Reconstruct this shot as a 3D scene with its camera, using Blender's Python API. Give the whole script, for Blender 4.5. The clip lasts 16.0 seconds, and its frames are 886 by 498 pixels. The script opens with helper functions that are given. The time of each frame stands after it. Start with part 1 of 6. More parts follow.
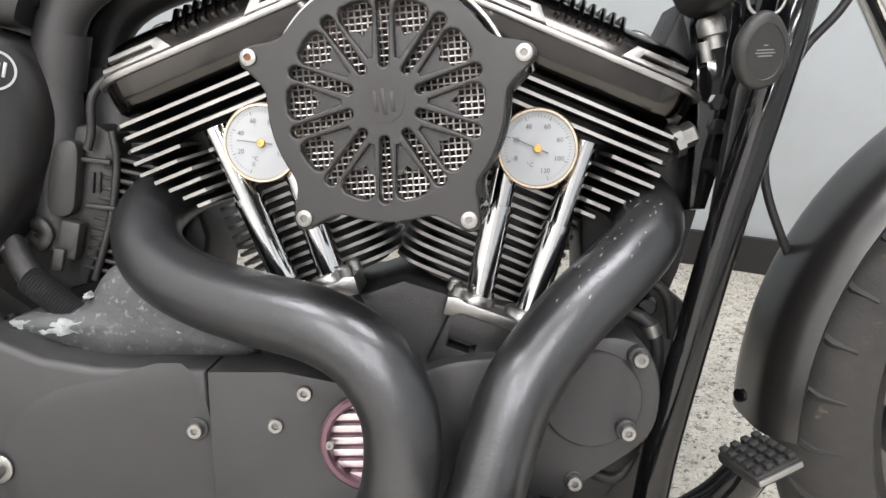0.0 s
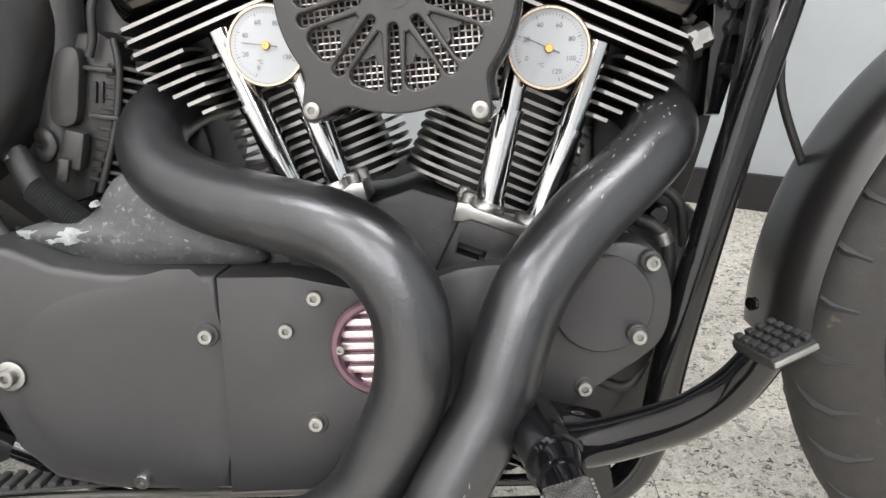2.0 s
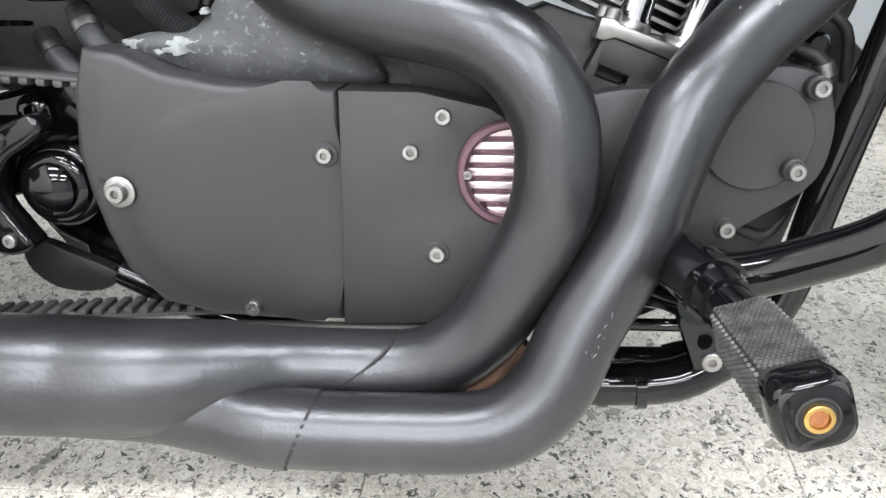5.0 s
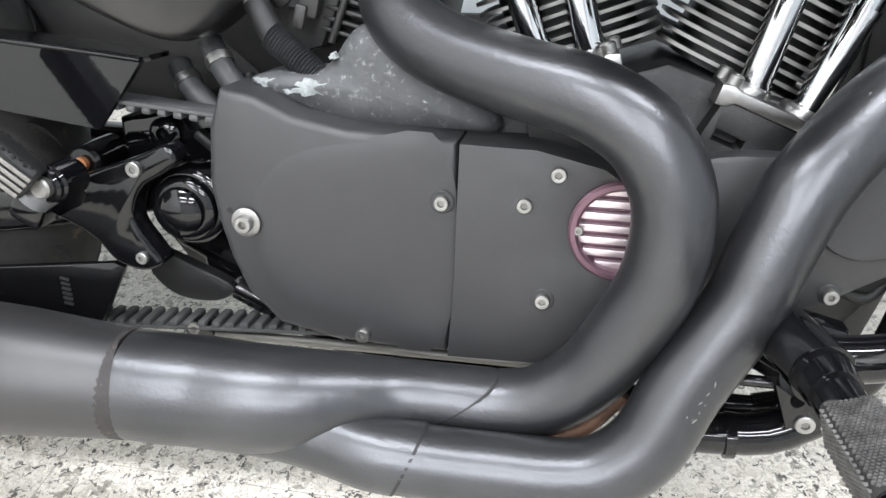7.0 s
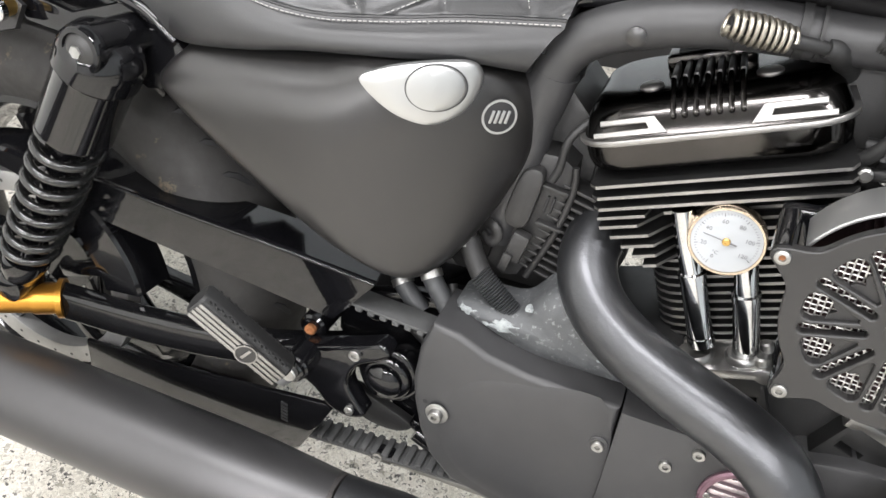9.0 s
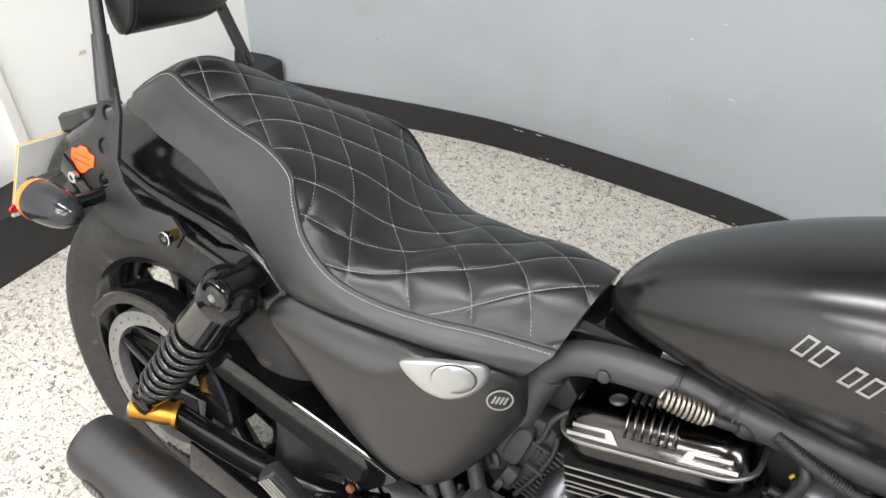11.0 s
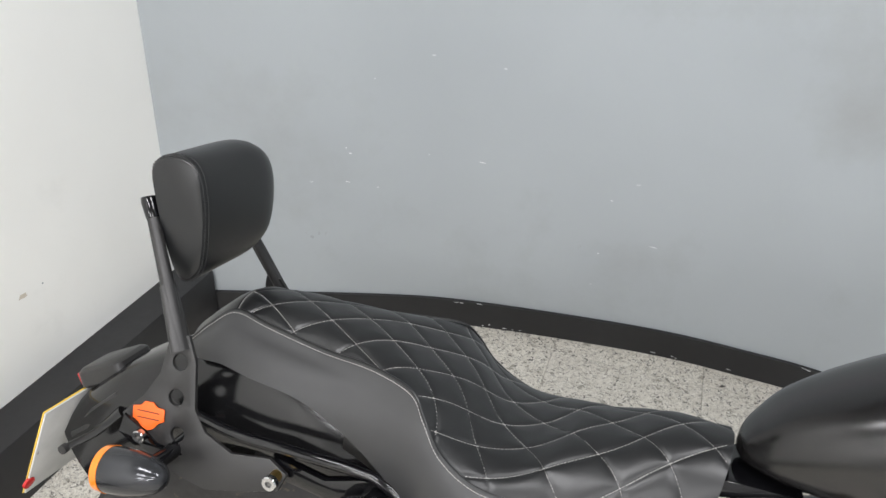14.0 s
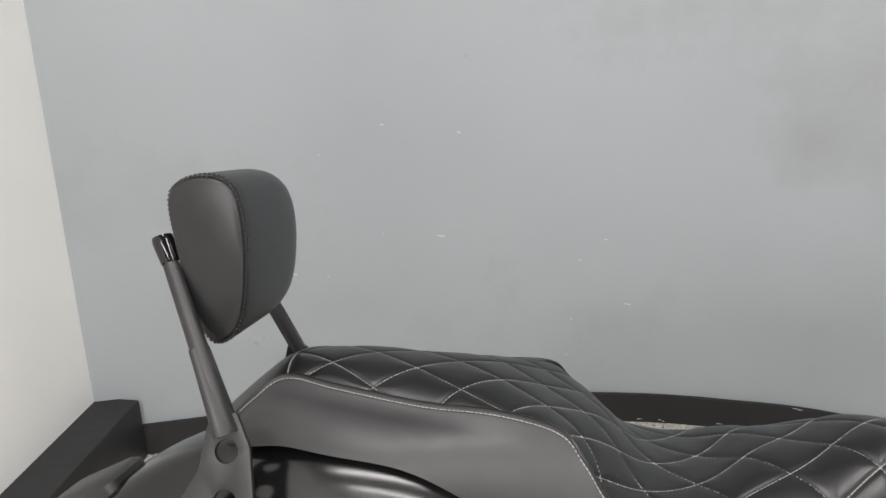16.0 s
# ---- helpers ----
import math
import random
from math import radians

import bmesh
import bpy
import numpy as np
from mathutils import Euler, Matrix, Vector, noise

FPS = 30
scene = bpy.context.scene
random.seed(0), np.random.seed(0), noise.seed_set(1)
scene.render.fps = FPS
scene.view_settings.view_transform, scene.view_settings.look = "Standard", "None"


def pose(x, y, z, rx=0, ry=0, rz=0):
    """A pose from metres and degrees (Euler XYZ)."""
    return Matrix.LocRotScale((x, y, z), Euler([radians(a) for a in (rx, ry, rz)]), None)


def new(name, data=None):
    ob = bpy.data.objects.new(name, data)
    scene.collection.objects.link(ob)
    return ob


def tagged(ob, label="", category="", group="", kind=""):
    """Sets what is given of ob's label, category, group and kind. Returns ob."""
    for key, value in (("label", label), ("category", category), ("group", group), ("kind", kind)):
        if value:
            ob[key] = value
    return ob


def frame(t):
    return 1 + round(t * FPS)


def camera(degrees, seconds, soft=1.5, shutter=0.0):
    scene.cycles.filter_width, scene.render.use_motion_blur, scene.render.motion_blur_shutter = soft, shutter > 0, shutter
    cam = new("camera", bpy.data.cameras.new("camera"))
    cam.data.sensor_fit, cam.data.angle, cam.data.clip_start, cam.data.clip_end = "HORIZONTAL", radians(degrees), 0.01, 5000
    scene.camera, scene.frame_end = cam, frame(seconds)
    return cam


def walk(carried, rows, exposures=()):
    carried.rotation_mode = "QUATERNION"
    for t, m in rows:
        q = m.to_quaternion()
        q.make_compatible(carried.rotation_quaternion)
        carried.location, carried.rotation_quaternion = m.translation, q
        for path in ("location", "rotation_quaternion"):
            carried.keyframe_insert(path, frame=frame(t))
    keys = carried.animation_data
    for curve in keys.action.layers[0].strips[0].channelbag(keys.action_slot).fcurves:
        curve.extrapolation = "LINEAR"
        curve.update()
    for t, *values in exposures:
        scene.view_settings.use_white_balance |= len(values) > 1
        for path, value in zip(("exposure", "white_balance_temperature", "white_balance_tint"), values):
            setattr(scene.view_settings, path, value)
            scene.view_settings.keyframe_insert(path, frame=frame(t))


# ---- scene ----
cam = camera(61.0, 16.0)
PATH = [  # seconds, place, turn
    (0.0, -0.0027, -0.0006, 0.7231, 68.87, 1.86, 1.40),
    (0.5, -0.0076, -0.0094, 0.7150, 68.31, 1.87, 1.57),
    (1.0, -0.0093, -0.0131, 0.7070, 67.58, 1.98, 1.76),
    (1.5, -0.0098, -0.0143, 0.6956, 66.70, 2.11, 1.58),
    (2.0, -0.0075, -0.0099, 0.6819, 65.65, 2.29, 1.64),
    (2.5, -0.0063, -0.0081, 0.6659, 64.46, 2.44, 1.73),
    (3.0, -0.0084, -0.0065, 0.6488, 63.23, 2.43, 1.86),
    (3.5, -0.0185, -0.0056, 0.6303, 62.01, 2.26, 2.13),
    (4.0, -0.0369, -0.0028, 0.6188, 60.85, 2.01, 2.74),
    (4.5, -0.0576, -0.0028, 0.6130, 59.87, 1.83, 3.77),
    (5.0, -0.0806, -0.0058, 0.6071, 58.99, 1.63, 5.24),
    (7.5, -0.1456, 0.0052, 0.7472, 54.21, 0.59, 12.16),
    (8.0, -0.1864, -0.0040, 0.8278, 52.32, 0.01, 14.48),
    (8.5, -0.2289, 0.0250, 0.8920, 50.03, -0.57, 18.10),
    (9.0, -0.2277, 0.0642, 1.0109, 46.91, -1.44, 21.52),
    (9.5, -0.1943, 0.0859, 1.1371, 44.95, -2.26, 25.30),
    (10.0, -0.1768, 0.1245, 1.2231, 44.40, -2.66, 29.50),
    (12.5, -0.1836, 0.0585, 1.4924, 51.58, -3.92, 35.18),
    (13.0, -0.2607, -0.0060, 1.4844, 53.36, -3.96, 30.13),
    (13.5, -0.3696, -0.0540, 1.4510, 55.94, -3.50, 24.46),
    (14.0, -0.4745, -0.0325, 1.4254, 59.39, -2.68, 18.59),
    (14.5, -0.5955, 0.0013, 1.4084, 63.02, -1.74, 13.33),
    (15.0, -0.6957, -0.0073, 1.3897, 65.41, -1.11, 9.23),
    (15.5, -0.7609, 0.0105, 1.2915, 67.72, -0.60, 7.02),
    (16.0, -0.7528, 0.0160, 1.2132, 69.66, -0.48, 6.19),
]
walk(cam, [(t, pose(*p)) for t, *p in PATH],
     [(0.0, 0.2, 6600, 11), (3.5, 0.28, 6500, 10), (5.0, 0.3, 6250, 10), (7.5, 0.4, 6200, 9), (8.5, 0.4, 6400, 10), (10.0, 0.34, 6550, 10), (12.5, -0.14, 6400, 9), (14.5, -0.2, 6500, 10), (16.0, -0.32, 6700, 11)])

# ---------- world and lights ----------
world = bpy.data.worlds.new("world")
scene.world = world
world.use_nodes = True
world.node_tree.nodes["Background"].inputs["Color"].default_value = (0.9, 0.95, 1.0, 1)
world.node_tree.nodes["Background"].inputs["Strength"].default_value = 0.08
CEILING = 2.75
# Unseen panels; assumed rows below y -2 run stronger to brighten the right flank.
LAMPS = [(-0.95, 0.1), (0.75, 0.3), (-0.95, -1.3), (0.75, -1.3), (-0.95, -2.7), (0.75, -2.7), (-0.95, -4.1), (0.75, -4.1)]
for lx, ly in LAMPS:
    lamp = bpy.data.lights.new("assumed_panel_lamp", "AREA")
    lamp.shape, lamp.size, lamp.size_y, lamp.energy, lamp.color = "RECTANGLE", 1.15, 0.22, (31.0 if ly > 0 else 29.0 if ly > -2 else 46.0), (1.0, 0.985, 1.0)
    new("assumed_panel_lamp", lamp).matrix_world = pose(lx, ly, CEILING - 0.06)


# ---------- materials ----------
def material(name, color, rough=0.5, metal=0.0, bump=0.0, bump_scale=300.0, vary=0.12, vary_scale=6.0, rough_vary=0.1,
             coat=0.0, spec=0.5, stain=None, stain_scale=20.0, stain_level=0.6, stain_width=0.05, detail=4.0, space="Object"):
    """A surface with a slow change of tone, fine grain, and, where asked, stains of a second colour."""
    m = bpy.data.materials.new(name)
    m.use_nodes = True
    nt = m.node_tree
    n, ln = nt.nodes, nt.links
    b = n["Principled BSDF"]
    b.inputs["Metallic"].default_value = metal
    b.inputs["Specular IOR Level"].default_value = spec
    b.inputs["Coat Weight"].default_value = coat
    b.inputs["Coat Roughness"].default_value = 0.06
    co = n.new("ShaderNodeTexCoord")
    slow = n.new("ShaderNodeTexNoise")
    slow.inputs["Scale"].default_value, slow.inputs["Detail"].default_value = vary_scale, 5.0
    ln.new(co.outputs[space], slow.inputs["Vector"])
    ramp = n.new("ShaderNodeMapRange")
    ramp.inputs["From Min"].default_value, ramp.inputs["From Max"].default_value = 0.3, 0.7
    ramp.inputs["To Min"].default_value, ramp.inputs["To Max"].default_value = 1 - vary, 1 + vary
    ln.new(slow.outputs["Fac"], ramp.inputs["Value"])
    mul = n.new("ShaderNodeVectorMath")
    mul.operation = "SCALE"
    mul.inputs[0].default_value = color
    ln.new(ramp.outputs["Result"], mul.inputs["Scale"])
    out = mul.outputs["Vector"]
    rr = n.new("ShaderNodeMapRange")
    rr.inputs["From Min"].default_value, rr.inputs["From Max"].default_value = 0.3, 0.7
    rr.inputs["To Min"].default_value, rr.inputs["To Max"].default_value = max(0.02, rough - rough_vary * rough), rough + rough_vary * rough
    fine = n.new("ShaderNodeTexNoise")
    fine.inputs["Scale"].default_value, fine.inputs["Detail"].default_value = vary_scale * 7, 3.0
    ln.new(co.outputs[space], fine.inputs["Vector"])
    ln.new(fine.outputs["Fac"], rr.inputs["Value"])
    rough_out = rr.outputs["Result"]
    if stain:
        s = n.new("ShaderNodeTexNoise")
        s.inputs["Scale"].default_value, s.inputs["Detail"].default_value, s.inputs["Roughness"].default_value = stain_scale, 6.0, 0.65
        ln.new(co.outputs[space], s.inputs["Vector"])
        sr = n.new("ShaderNodeMapRange")
        sr.inputs["From Min"].default_value, sr.inputs["From Max"].default_value = stain_level, stain_level + stain_width
        ln.new(s.outputs["Fac"], sr.inputs["Value"])
        mix = n.new("ShaderNodeMix")
        mix.data_type = "RGBA"
        ln.new(sr.outputs["Result"], mix.inputs["Factor"])
        ln.new(out, mix.inputs["A"])
        mix.inputs["B"].default_value = (*stain, 1)
        out = mix.outputs["Result"]
    ln.new(out, b.inputs["Base Color"])
    ln.new(rough_out, b.inputs["Roughness"])
    if bump:
        t = n.new("ShaderNodeTexNoise")
        t.inputs["Scale"].default_value, t.inputs["Detail"].default_value = bump_scale, detail
        ln.new(co.outputs[space], t.inputs["Vector"])
        bp = n.new("ShaderNodeBump")
        bp.inputs["Strength"].default_value, bp.inputs["Distance"].default_value = bump, 0.001
        ln.new(t.outputs["Fac"], bp.inputs["Height"])
        ln.new(bp.outputs["Normal"], b.inputs["Normal"])
    return m


PIPE = material("matte_black_pipe", (0.086, 0.088, 0.093), 0.33, 0.85, bump=0.22, bump_scale=300, vary=0.15, vary_scale=9, rough_vary=0.03, spec=0.8)
MUFFLER = material("satin_black_muffler", (0.085, 0.084, 0.086), 0.42, 0.8, bump=0.05, bump_scale=400, vary=0.15, rough_vary=0.03, spec=0.75)
WELD = material("scorched_weld", (0.035, 0.032, 0.031), 0.6, 0.2, bump=0.9, bump_scale=260, stain=(0.08, 0.065, 0.06), stain_scale=90, stain_level=0.6)
COVER = material("matte_black_cover", (0.028, 0.028, 0.029), 0.5, 0.0, bump=0.12, bump_scale=900, vary=0.2, vary_scale=5, spec=0.6,
                 stain=(0.06, 0.058, 0.056), stain_scale=160, stain_level=0.73)
ENGINE = material("black_engine_paint", (0.009, 0.009, 0.009), 0.45, 0.0, bump=0.25, bump_scale=500, vary=0.3, vary_scale=14,
                  stain=(0.05, 0.048, 0.045), stain_scale=120, stain_level=0.72)
GLOSS = material("gloss_black_enamel", (0.004, 0.004, 0.0047), 0.06, 0.0, bump=0.03, bump_scale=60, vary=0.1, coat=0.0,
                 stain=(0.03, 0.029, 0.028), stain_scale=140, stain_level=0.77)
FRAME = material("gloss_black_frame", (0.004, 0.004, 0.0045), 0.09, 0.0, bump=0.03, bump_scale=60, vary=0.15, coat=0.0)
DENIM = material("satin_black_paint", (0.011, 0.0105, 0.0103), 0.3, 0.0, bump=0.03, bump_scale=1200, vary=0.06, vary_scale=3, rough_vary=0.05, spec=0.75)
TANKPAINT = material("satin_black_tank_paint", (0.007, 0.0066, 0.0067), 0.22, 0.0, bump=0.02, bump_scale=1200, vary=0.06, vary_scale=3, rough_vary=0.03, spec=0.55)
FENDER = material("semi_gloss_black_fender", (0.006, 0.006, 0.0065), 0.15, 0.0, bump=0.02, bump_scale=300, vary=0.08, vary_scale=4, rough_vary=0.1)
PULLEY = material("grey_pulley_metal", (0.30, 0.30, 0.295), 0.42, 0.7, bump=0.2, bump_scale=400, vary=0.15, vary_scale=20)
PLASTIC = material("black_plastic", (0.019, 0.0187, 0.0185), 0.45, 0.0, bump=0.15, bump_scale=700, vary=0.15)
HOSE = material("grey_black_hose", (0.04, 0.042, 0.044), 0.5, 0.0, bump=0.2, bump_scale=400, vary=0.25, vary_scale=40)
RUBBER = material("black_rubber", (0.013, 0.013, 0.013), 0.55, 0.0, bump=0.3, bump_scale=300, vary=0.2)
TYRE = material("tyre_rubber", (0.021, 0.020, 0.0188), 0.7, 0.0, bump=0.35, bump_scale=220, vary=0.3, vary_scale=10,
                stain=(0.11, 0.085, 0.055), stain_scale=38, stain_level=0.62, stain_width=0.1)
CHROME = material("chrome", (0.55, 0.555, 0.565), 0.08, 1.0, bump=0.02, bump_scale=60, vary=0.04)
ALU = material("machined_aluminium", (0.32, 0.313, 0.303), 0.45, 1.0, bump=0.2, bump_scale=500, vary=0.2, vary_scale=20)
CAST = material("cast_aluminium", (0.34, 0.337, 0.33), 0.36, 1.0, bump=0.12, bump_scale=150, vary=0.25, vary_scale=25)
STEEL = material("zinc_bolt_steel", (0.36, 0.357, 0.345), 0.42, 1.0, bump=0.3, bump_scale=500, vary=0.25, vary_scale=60,
                 stain=(0.3, 0.24, 0.16), stain_scale=200, stain_level=0.68)
DULLCAST = material("dull_grey_casting", (0.16, 0.163, 0.17), 0.45, 0.5, bump=0.3, bump_scale=260, vary=0.2, vary_scale=30)
SOCKET = material("bolt_recess", (0.22, 0.215, 0.2), 0.55, 0.7, vary=0.3)
ROCKER = material("black_chrome", (0.06, 0.057, 0.055), 0.15, 1.0, bump=0.03, bump_scale=60, vary=0.15, vary_scale=20)
TARNISH = material("tarnished_spring_steel", (0.46, 0.43, 0.37), 0.35, 1.0, bump=0.3, bump_scale=500, vary=0.3, vary_scale=60)
RUST = material("rusty_steel", (0.32, 0.13, 0.05), 0.75, 0.3, bump=0.8, bump_scale=400, vary=0.4, vary_scale=80)
DARKRUST = material("dark_rusted_pipe", (0.10, 0.055, 0.035), 0.7, 0.4, bump=0.6, bump_scale=300, vary=0.4, vary_scale=40)
MESHWIRE = material("steel_mesh", (0.5, 0.488, 0.468), 0.36, 0.85, vary=0.2, vary_scale=60)
FILTER = material("red_filter_gauze", (0.025, 0.008, 0.009), 0.7, 0.0, bump=0.6, bump_scale=900, vary=0.3, vary_scale=40)
AIRBOX = material("black_anodised_plate", (0.018, 0.0175, 0.0175), 0.42, 0.2, bump=0.1, bump_scale=1200, vary=0.12, spec=0.7)
EMBLEM = material("worn_grey_emblem", (0.032, 0.031, 0.031), 0.36, 0.3, vary=0.2)
DIAL = material("white_dial", (0.40, 0.418, 0.435), 0.6, 0.0, vary=0.02, spec=0.2)
DIALINK = material("faded_dial_print", (0.16, 0.16, 0.165), 0.6)
DIALRIM = material("pale_brass_rim", (0.6, 0.5, 0.39), 0.25, 1.0, vary=0.1, vary_scale=60)
BRASS = material("brass", (0.6, 0.4, 0.14), 0.3, 1.0, vary=0.1)
# Print black; also painted for the shade inside holes, slots, recesses and grooves.
INK_AND_SHADE = material("black_ink_and_hole_shade", (0.012, 0.012, 0.013), 0.6)
CORRODED = material("corroded_grey_casting", (0.08, 0.083, 0.086), 0.6, 0.2, bump=0.7, bump_scale=180, vary=0.35, vary_scale=18,
                    stain=(0.20, 0.21, 0.21), stain_scale=150, stain_level=0.57, stain_width=0.12)
PLUM = material("plum_anodised", (0.17, 0.1, 0.125), 0.35, 0.6, bump=0.2, bump_scale=500, vary=0.2, vary_scale=30)
PINKALU = material("pale_pink_metal", (0.75, 0.66, 0.68), 0.35, 0.8, bump=0.2, bump_scale=400, vary=0.12, vary_scale=40)
SIDEVINYL = material("smooth_black_vinyl", (0.024, 0.0243, 0.025), 0.44, 0.0, bump=0.10, bump_scale=500, vary=0.15, vary_scale=9, rough_vary=0.08, spec=0.58)
LEATHER = material("black_leatherette", (0.0085, 0.009, 0.0095), 0.35, 0.0, bump=0.12, bump_scale=620, vary=0.15, vary_scale=12, rough_vary=0.04, detail=1, spec=0.5)
KNURL = material("dusty_knurl_tips", (0.085, 0.083, 0.08), 0.6, 0.0, vary=0.5, vary_scale=90)
PEGRUBBER = material("dusty_peg_rubber", (0.035, 0.034, 0.033), 0.5, 0.0, bump=0.4, bump_scale=400, vary=0.35, vary_scale=40)
THREAD = material("grey_white_thread", (0.36, 0.35, 0.335), 0.7, bump=0.5, bump_scale=900, vary=0.15)
DARKTHREAD = material("black_thread", (0.03, 0.03, 0.03), 0.6)
ORANGE = material("orange_plastic", (0.85, 0.13, 0.015), 0.35, vary=0.08)
AMBER = material("amber_lens", (0.85, 0.22, 0.01), 0.15, vary=0.1, coat=0.5)
GOLD = material("gold_anodised", (0.45, 0.215, 0.035), 0.33, 0.9, bump=0.1, bump_scale=300, vary=0.15)
SMOKE = material("smoked_chrome", (0.05, 0.052, 0.056), 0.14, 0.6, vary=0.1)
FLAKE = material("flaked_pale_coating", (0.27, 0.29, 0.29), 0.7, bump=0.6, bump_scale=300, vary=0.35, vary_scale=120, stain=(0.12, 0.125, 0.13), stain_scale=160, stain_level=0.58)
SPRING = material("gloss_black_spring", (0.01, 0.01, 0.01), 0.2, 0.0, coat=0.3, vary=0.2)
SILVERPAINT = material("silver_satin", (0.47, 0.474, 0.47), 0.38, 0.9, bump=0.05, bump_scale=500, vary=0.06)
LIGHTGREY = material("pale_grey_lettering", (0.25, 0.246, 0.24), 0.4, 0.3, vary=0.08)
BELT = material("grey_belt_rubber", (0.055, 0.056, 0.056), 0.6, 0.0, bump=0.3, bump_scale=500, vary=0.2, vary_scale=30)
PLATEBACK = material("grey_plate_back", (0.52, 0.52, 0.5), 0.5, 0.0, bump=0.2, bump_scale=200, vary=0.15, vary_scale=14,
                     stain=(0.2, 0.19, 0.17), stain_scale=50, stain_level=0.66)
YELLOW = material("yellow_reflective", (0.75, 0.5, 0.06), 0.4, vary=0.08)
RED = material("red_plastic", (0.5, 0.02, 0.02), 0.25, vary=0.1)
WHITEPLASTIC = material("white_plastic", (0.78, 0.77, 0.74), 0.4, vary=0.04)
CREAMPLASTIC = material("aged_cream_plastic", (0.62, 0.57, 0.48), 0.45, vary=0.08, vary_scale=12)
WHITEWALL = material("white_wall_paint", (0.9, 0.9, 0.87), 0.6, bump=0.15, bump_scale=90, vary=0.03, vary_scale=2,
                     stain=(0.82, 0.82, 0.79), stain_scale=3, stain_level=0.62, stain_width=0.2)
GREYWALL = material("grey_blue_wall_paint", (0.39, 0.42, 0.438), 0.5, bump=0.12, bump_scale=60, vary=0.06, vary_scale=1.0,
                    stain=(0.31, 0.322, 0.32), stain_scale=1.7, stain_level=0.52, stain_width=0.35)
SKIRT = material("black_skirting_paint", (0.016, 0.016, 0.017), 0.45, bump=0.3, bump_scale=60, vary=0.15,
                 stain=(0.2, 0.2, 0.19), stain_scale=45, stain_level=0.75)
DARKWALL = material("grey_far_wall", (0.5, 0.5, 0.5), 0.5, vary=0.1, vary_scale=1.5)
CEIL = material("grey_ceiling", (0.3, 0.3, 0.3), 0.7, vary=0.03)
CHIPPED = material("bare_plaster_chip", (0.75, 0.76, 0.76), 0.7)
SCUFF = material("scuffed_coating", (0.22, 0.215, 0.21), 0.6, vary=0.4, vary_scale=200)
SMUDGE = material("dark_scuff", (0.375, 0.40, 0.415), 0.6, vary=0.15, vary_scale=60)


def terrazzo():
    """Cream floor tile with close grey and brown chips, each tile shifted in tone."""
    m = bpy.data.materials.new("speckled_floor_tile")
    m.use_nodes = True
    n, ln = m.node_tree.nodes, m.node_tree.links
    b = n["Principled BSDF"]
    co = n.new("ShaderNodeNewGeometry")
    warp = n.new("ShaderNodeTexNoise")
    warp.inputs["Scale"].default_value = 110
    add = n.new("ShaderNodeMix")
    add.data_type, add.blend_type = "RGBA", "LINEAR_LIGHT"
    add.inputs["Factor"].default_value = 0.013
    ln.new(co.outputs["Position"], warp.inputs["Vector"])
    ln.new(co.outputs["Position"], add.inputs["A"])
    ln.new(warp.outputs["Color"], add.inputs["B"])
    last = None
    for scale, stops in ((190, ((0.0, (0.78, 0.74, 0.655)), (0.34, (0.68, 0.645, 0.565)), (0.52, (0.86, 0.83, 0.75)), (0.74, (0.46, 0.44, 0.39)), (0.83, (0.81, 0.77, 0.69)), (0.92, (0.22, 0.21, 0.19)), (0.965, (0.10, 0.096, 0.09)))),
                         (85, ((0.0, (1, 1, 1)), (0.70, (0.86, 0.855, 0.84)), (0.82, (1, 1, 1)), (0.97, (0.52, 0.51, 0.49)))),
                         (430, ((0.0, (1, 1, 1)), (0.66, (0.84, 0.83, 0.82)), (0.90, (0.62, 0.615, 0.605))))):
        t = n.new("ShaderNodeTexVoronoi")
        t.inputs["Scale"].default_value = scale
        ln.new(add.outputs["Result"], t.inputs["Vector"])
        ramp = n.new("ShaderNodeValToRGB")
        ramp.color_ramp.interpolation = "CONSTANT"
        for k, (at, col) in enumerate(stops):
            stop = ramp.color_ramp.elements[k] if k < 2 else ramp.color_ramp.elements.new(at)
            stop.position, stop.color = at, (*col, 1)
        pick = n.new("ShaderNodeSeparateColor")
        ln.new(t.outputs["Color"], pick.inputs["Color"])
        ln.new(pick.outputs["Red"], ramp.inputs["Fac"])
        if last is None:
            last = ramp.outputs["Color"]
        else:
            mix = n.new("ShaderNodeMix")
            mix.data_type, mix.blend_type = "RGBA", "MULTIPLY"
            mix.inputs["Factor"].default_value = 1.0
            ln.new(last, mix.inputs["A"])
            ln.new(ramp.outputs["Color"], mix.inputs["B"])
            last = mix.outputs["Result"]
    info = n.new("ShaderNodeObjectInfo")
    tone = n.new("ShaderNodeMapRange")
    tone.inputs["To Min"].default_value, tone.inputs["To Max"].default_value = 0.80, 0.88
    ln.new(info.outputs["Random"], tone.inputs["Value"])
    mul = n.new("ShaderNodeVectorMath")
    mul.operation = "SCALE"
    ln.new(last, mul.inputs[0])
    ln.new(tone.outputs["Result"], mul.inputs["Scale"])
    ln.new(mul.outputs["Vector"], b.inputs["Base Color"])
    b.inputs["Roughness"].default_value = 0.42
    return m


TERRAZZO = terrazzo()
GROUT = material("floor_joint", (0.46, 0.435, 0.37), 0.8, vary=0.2)


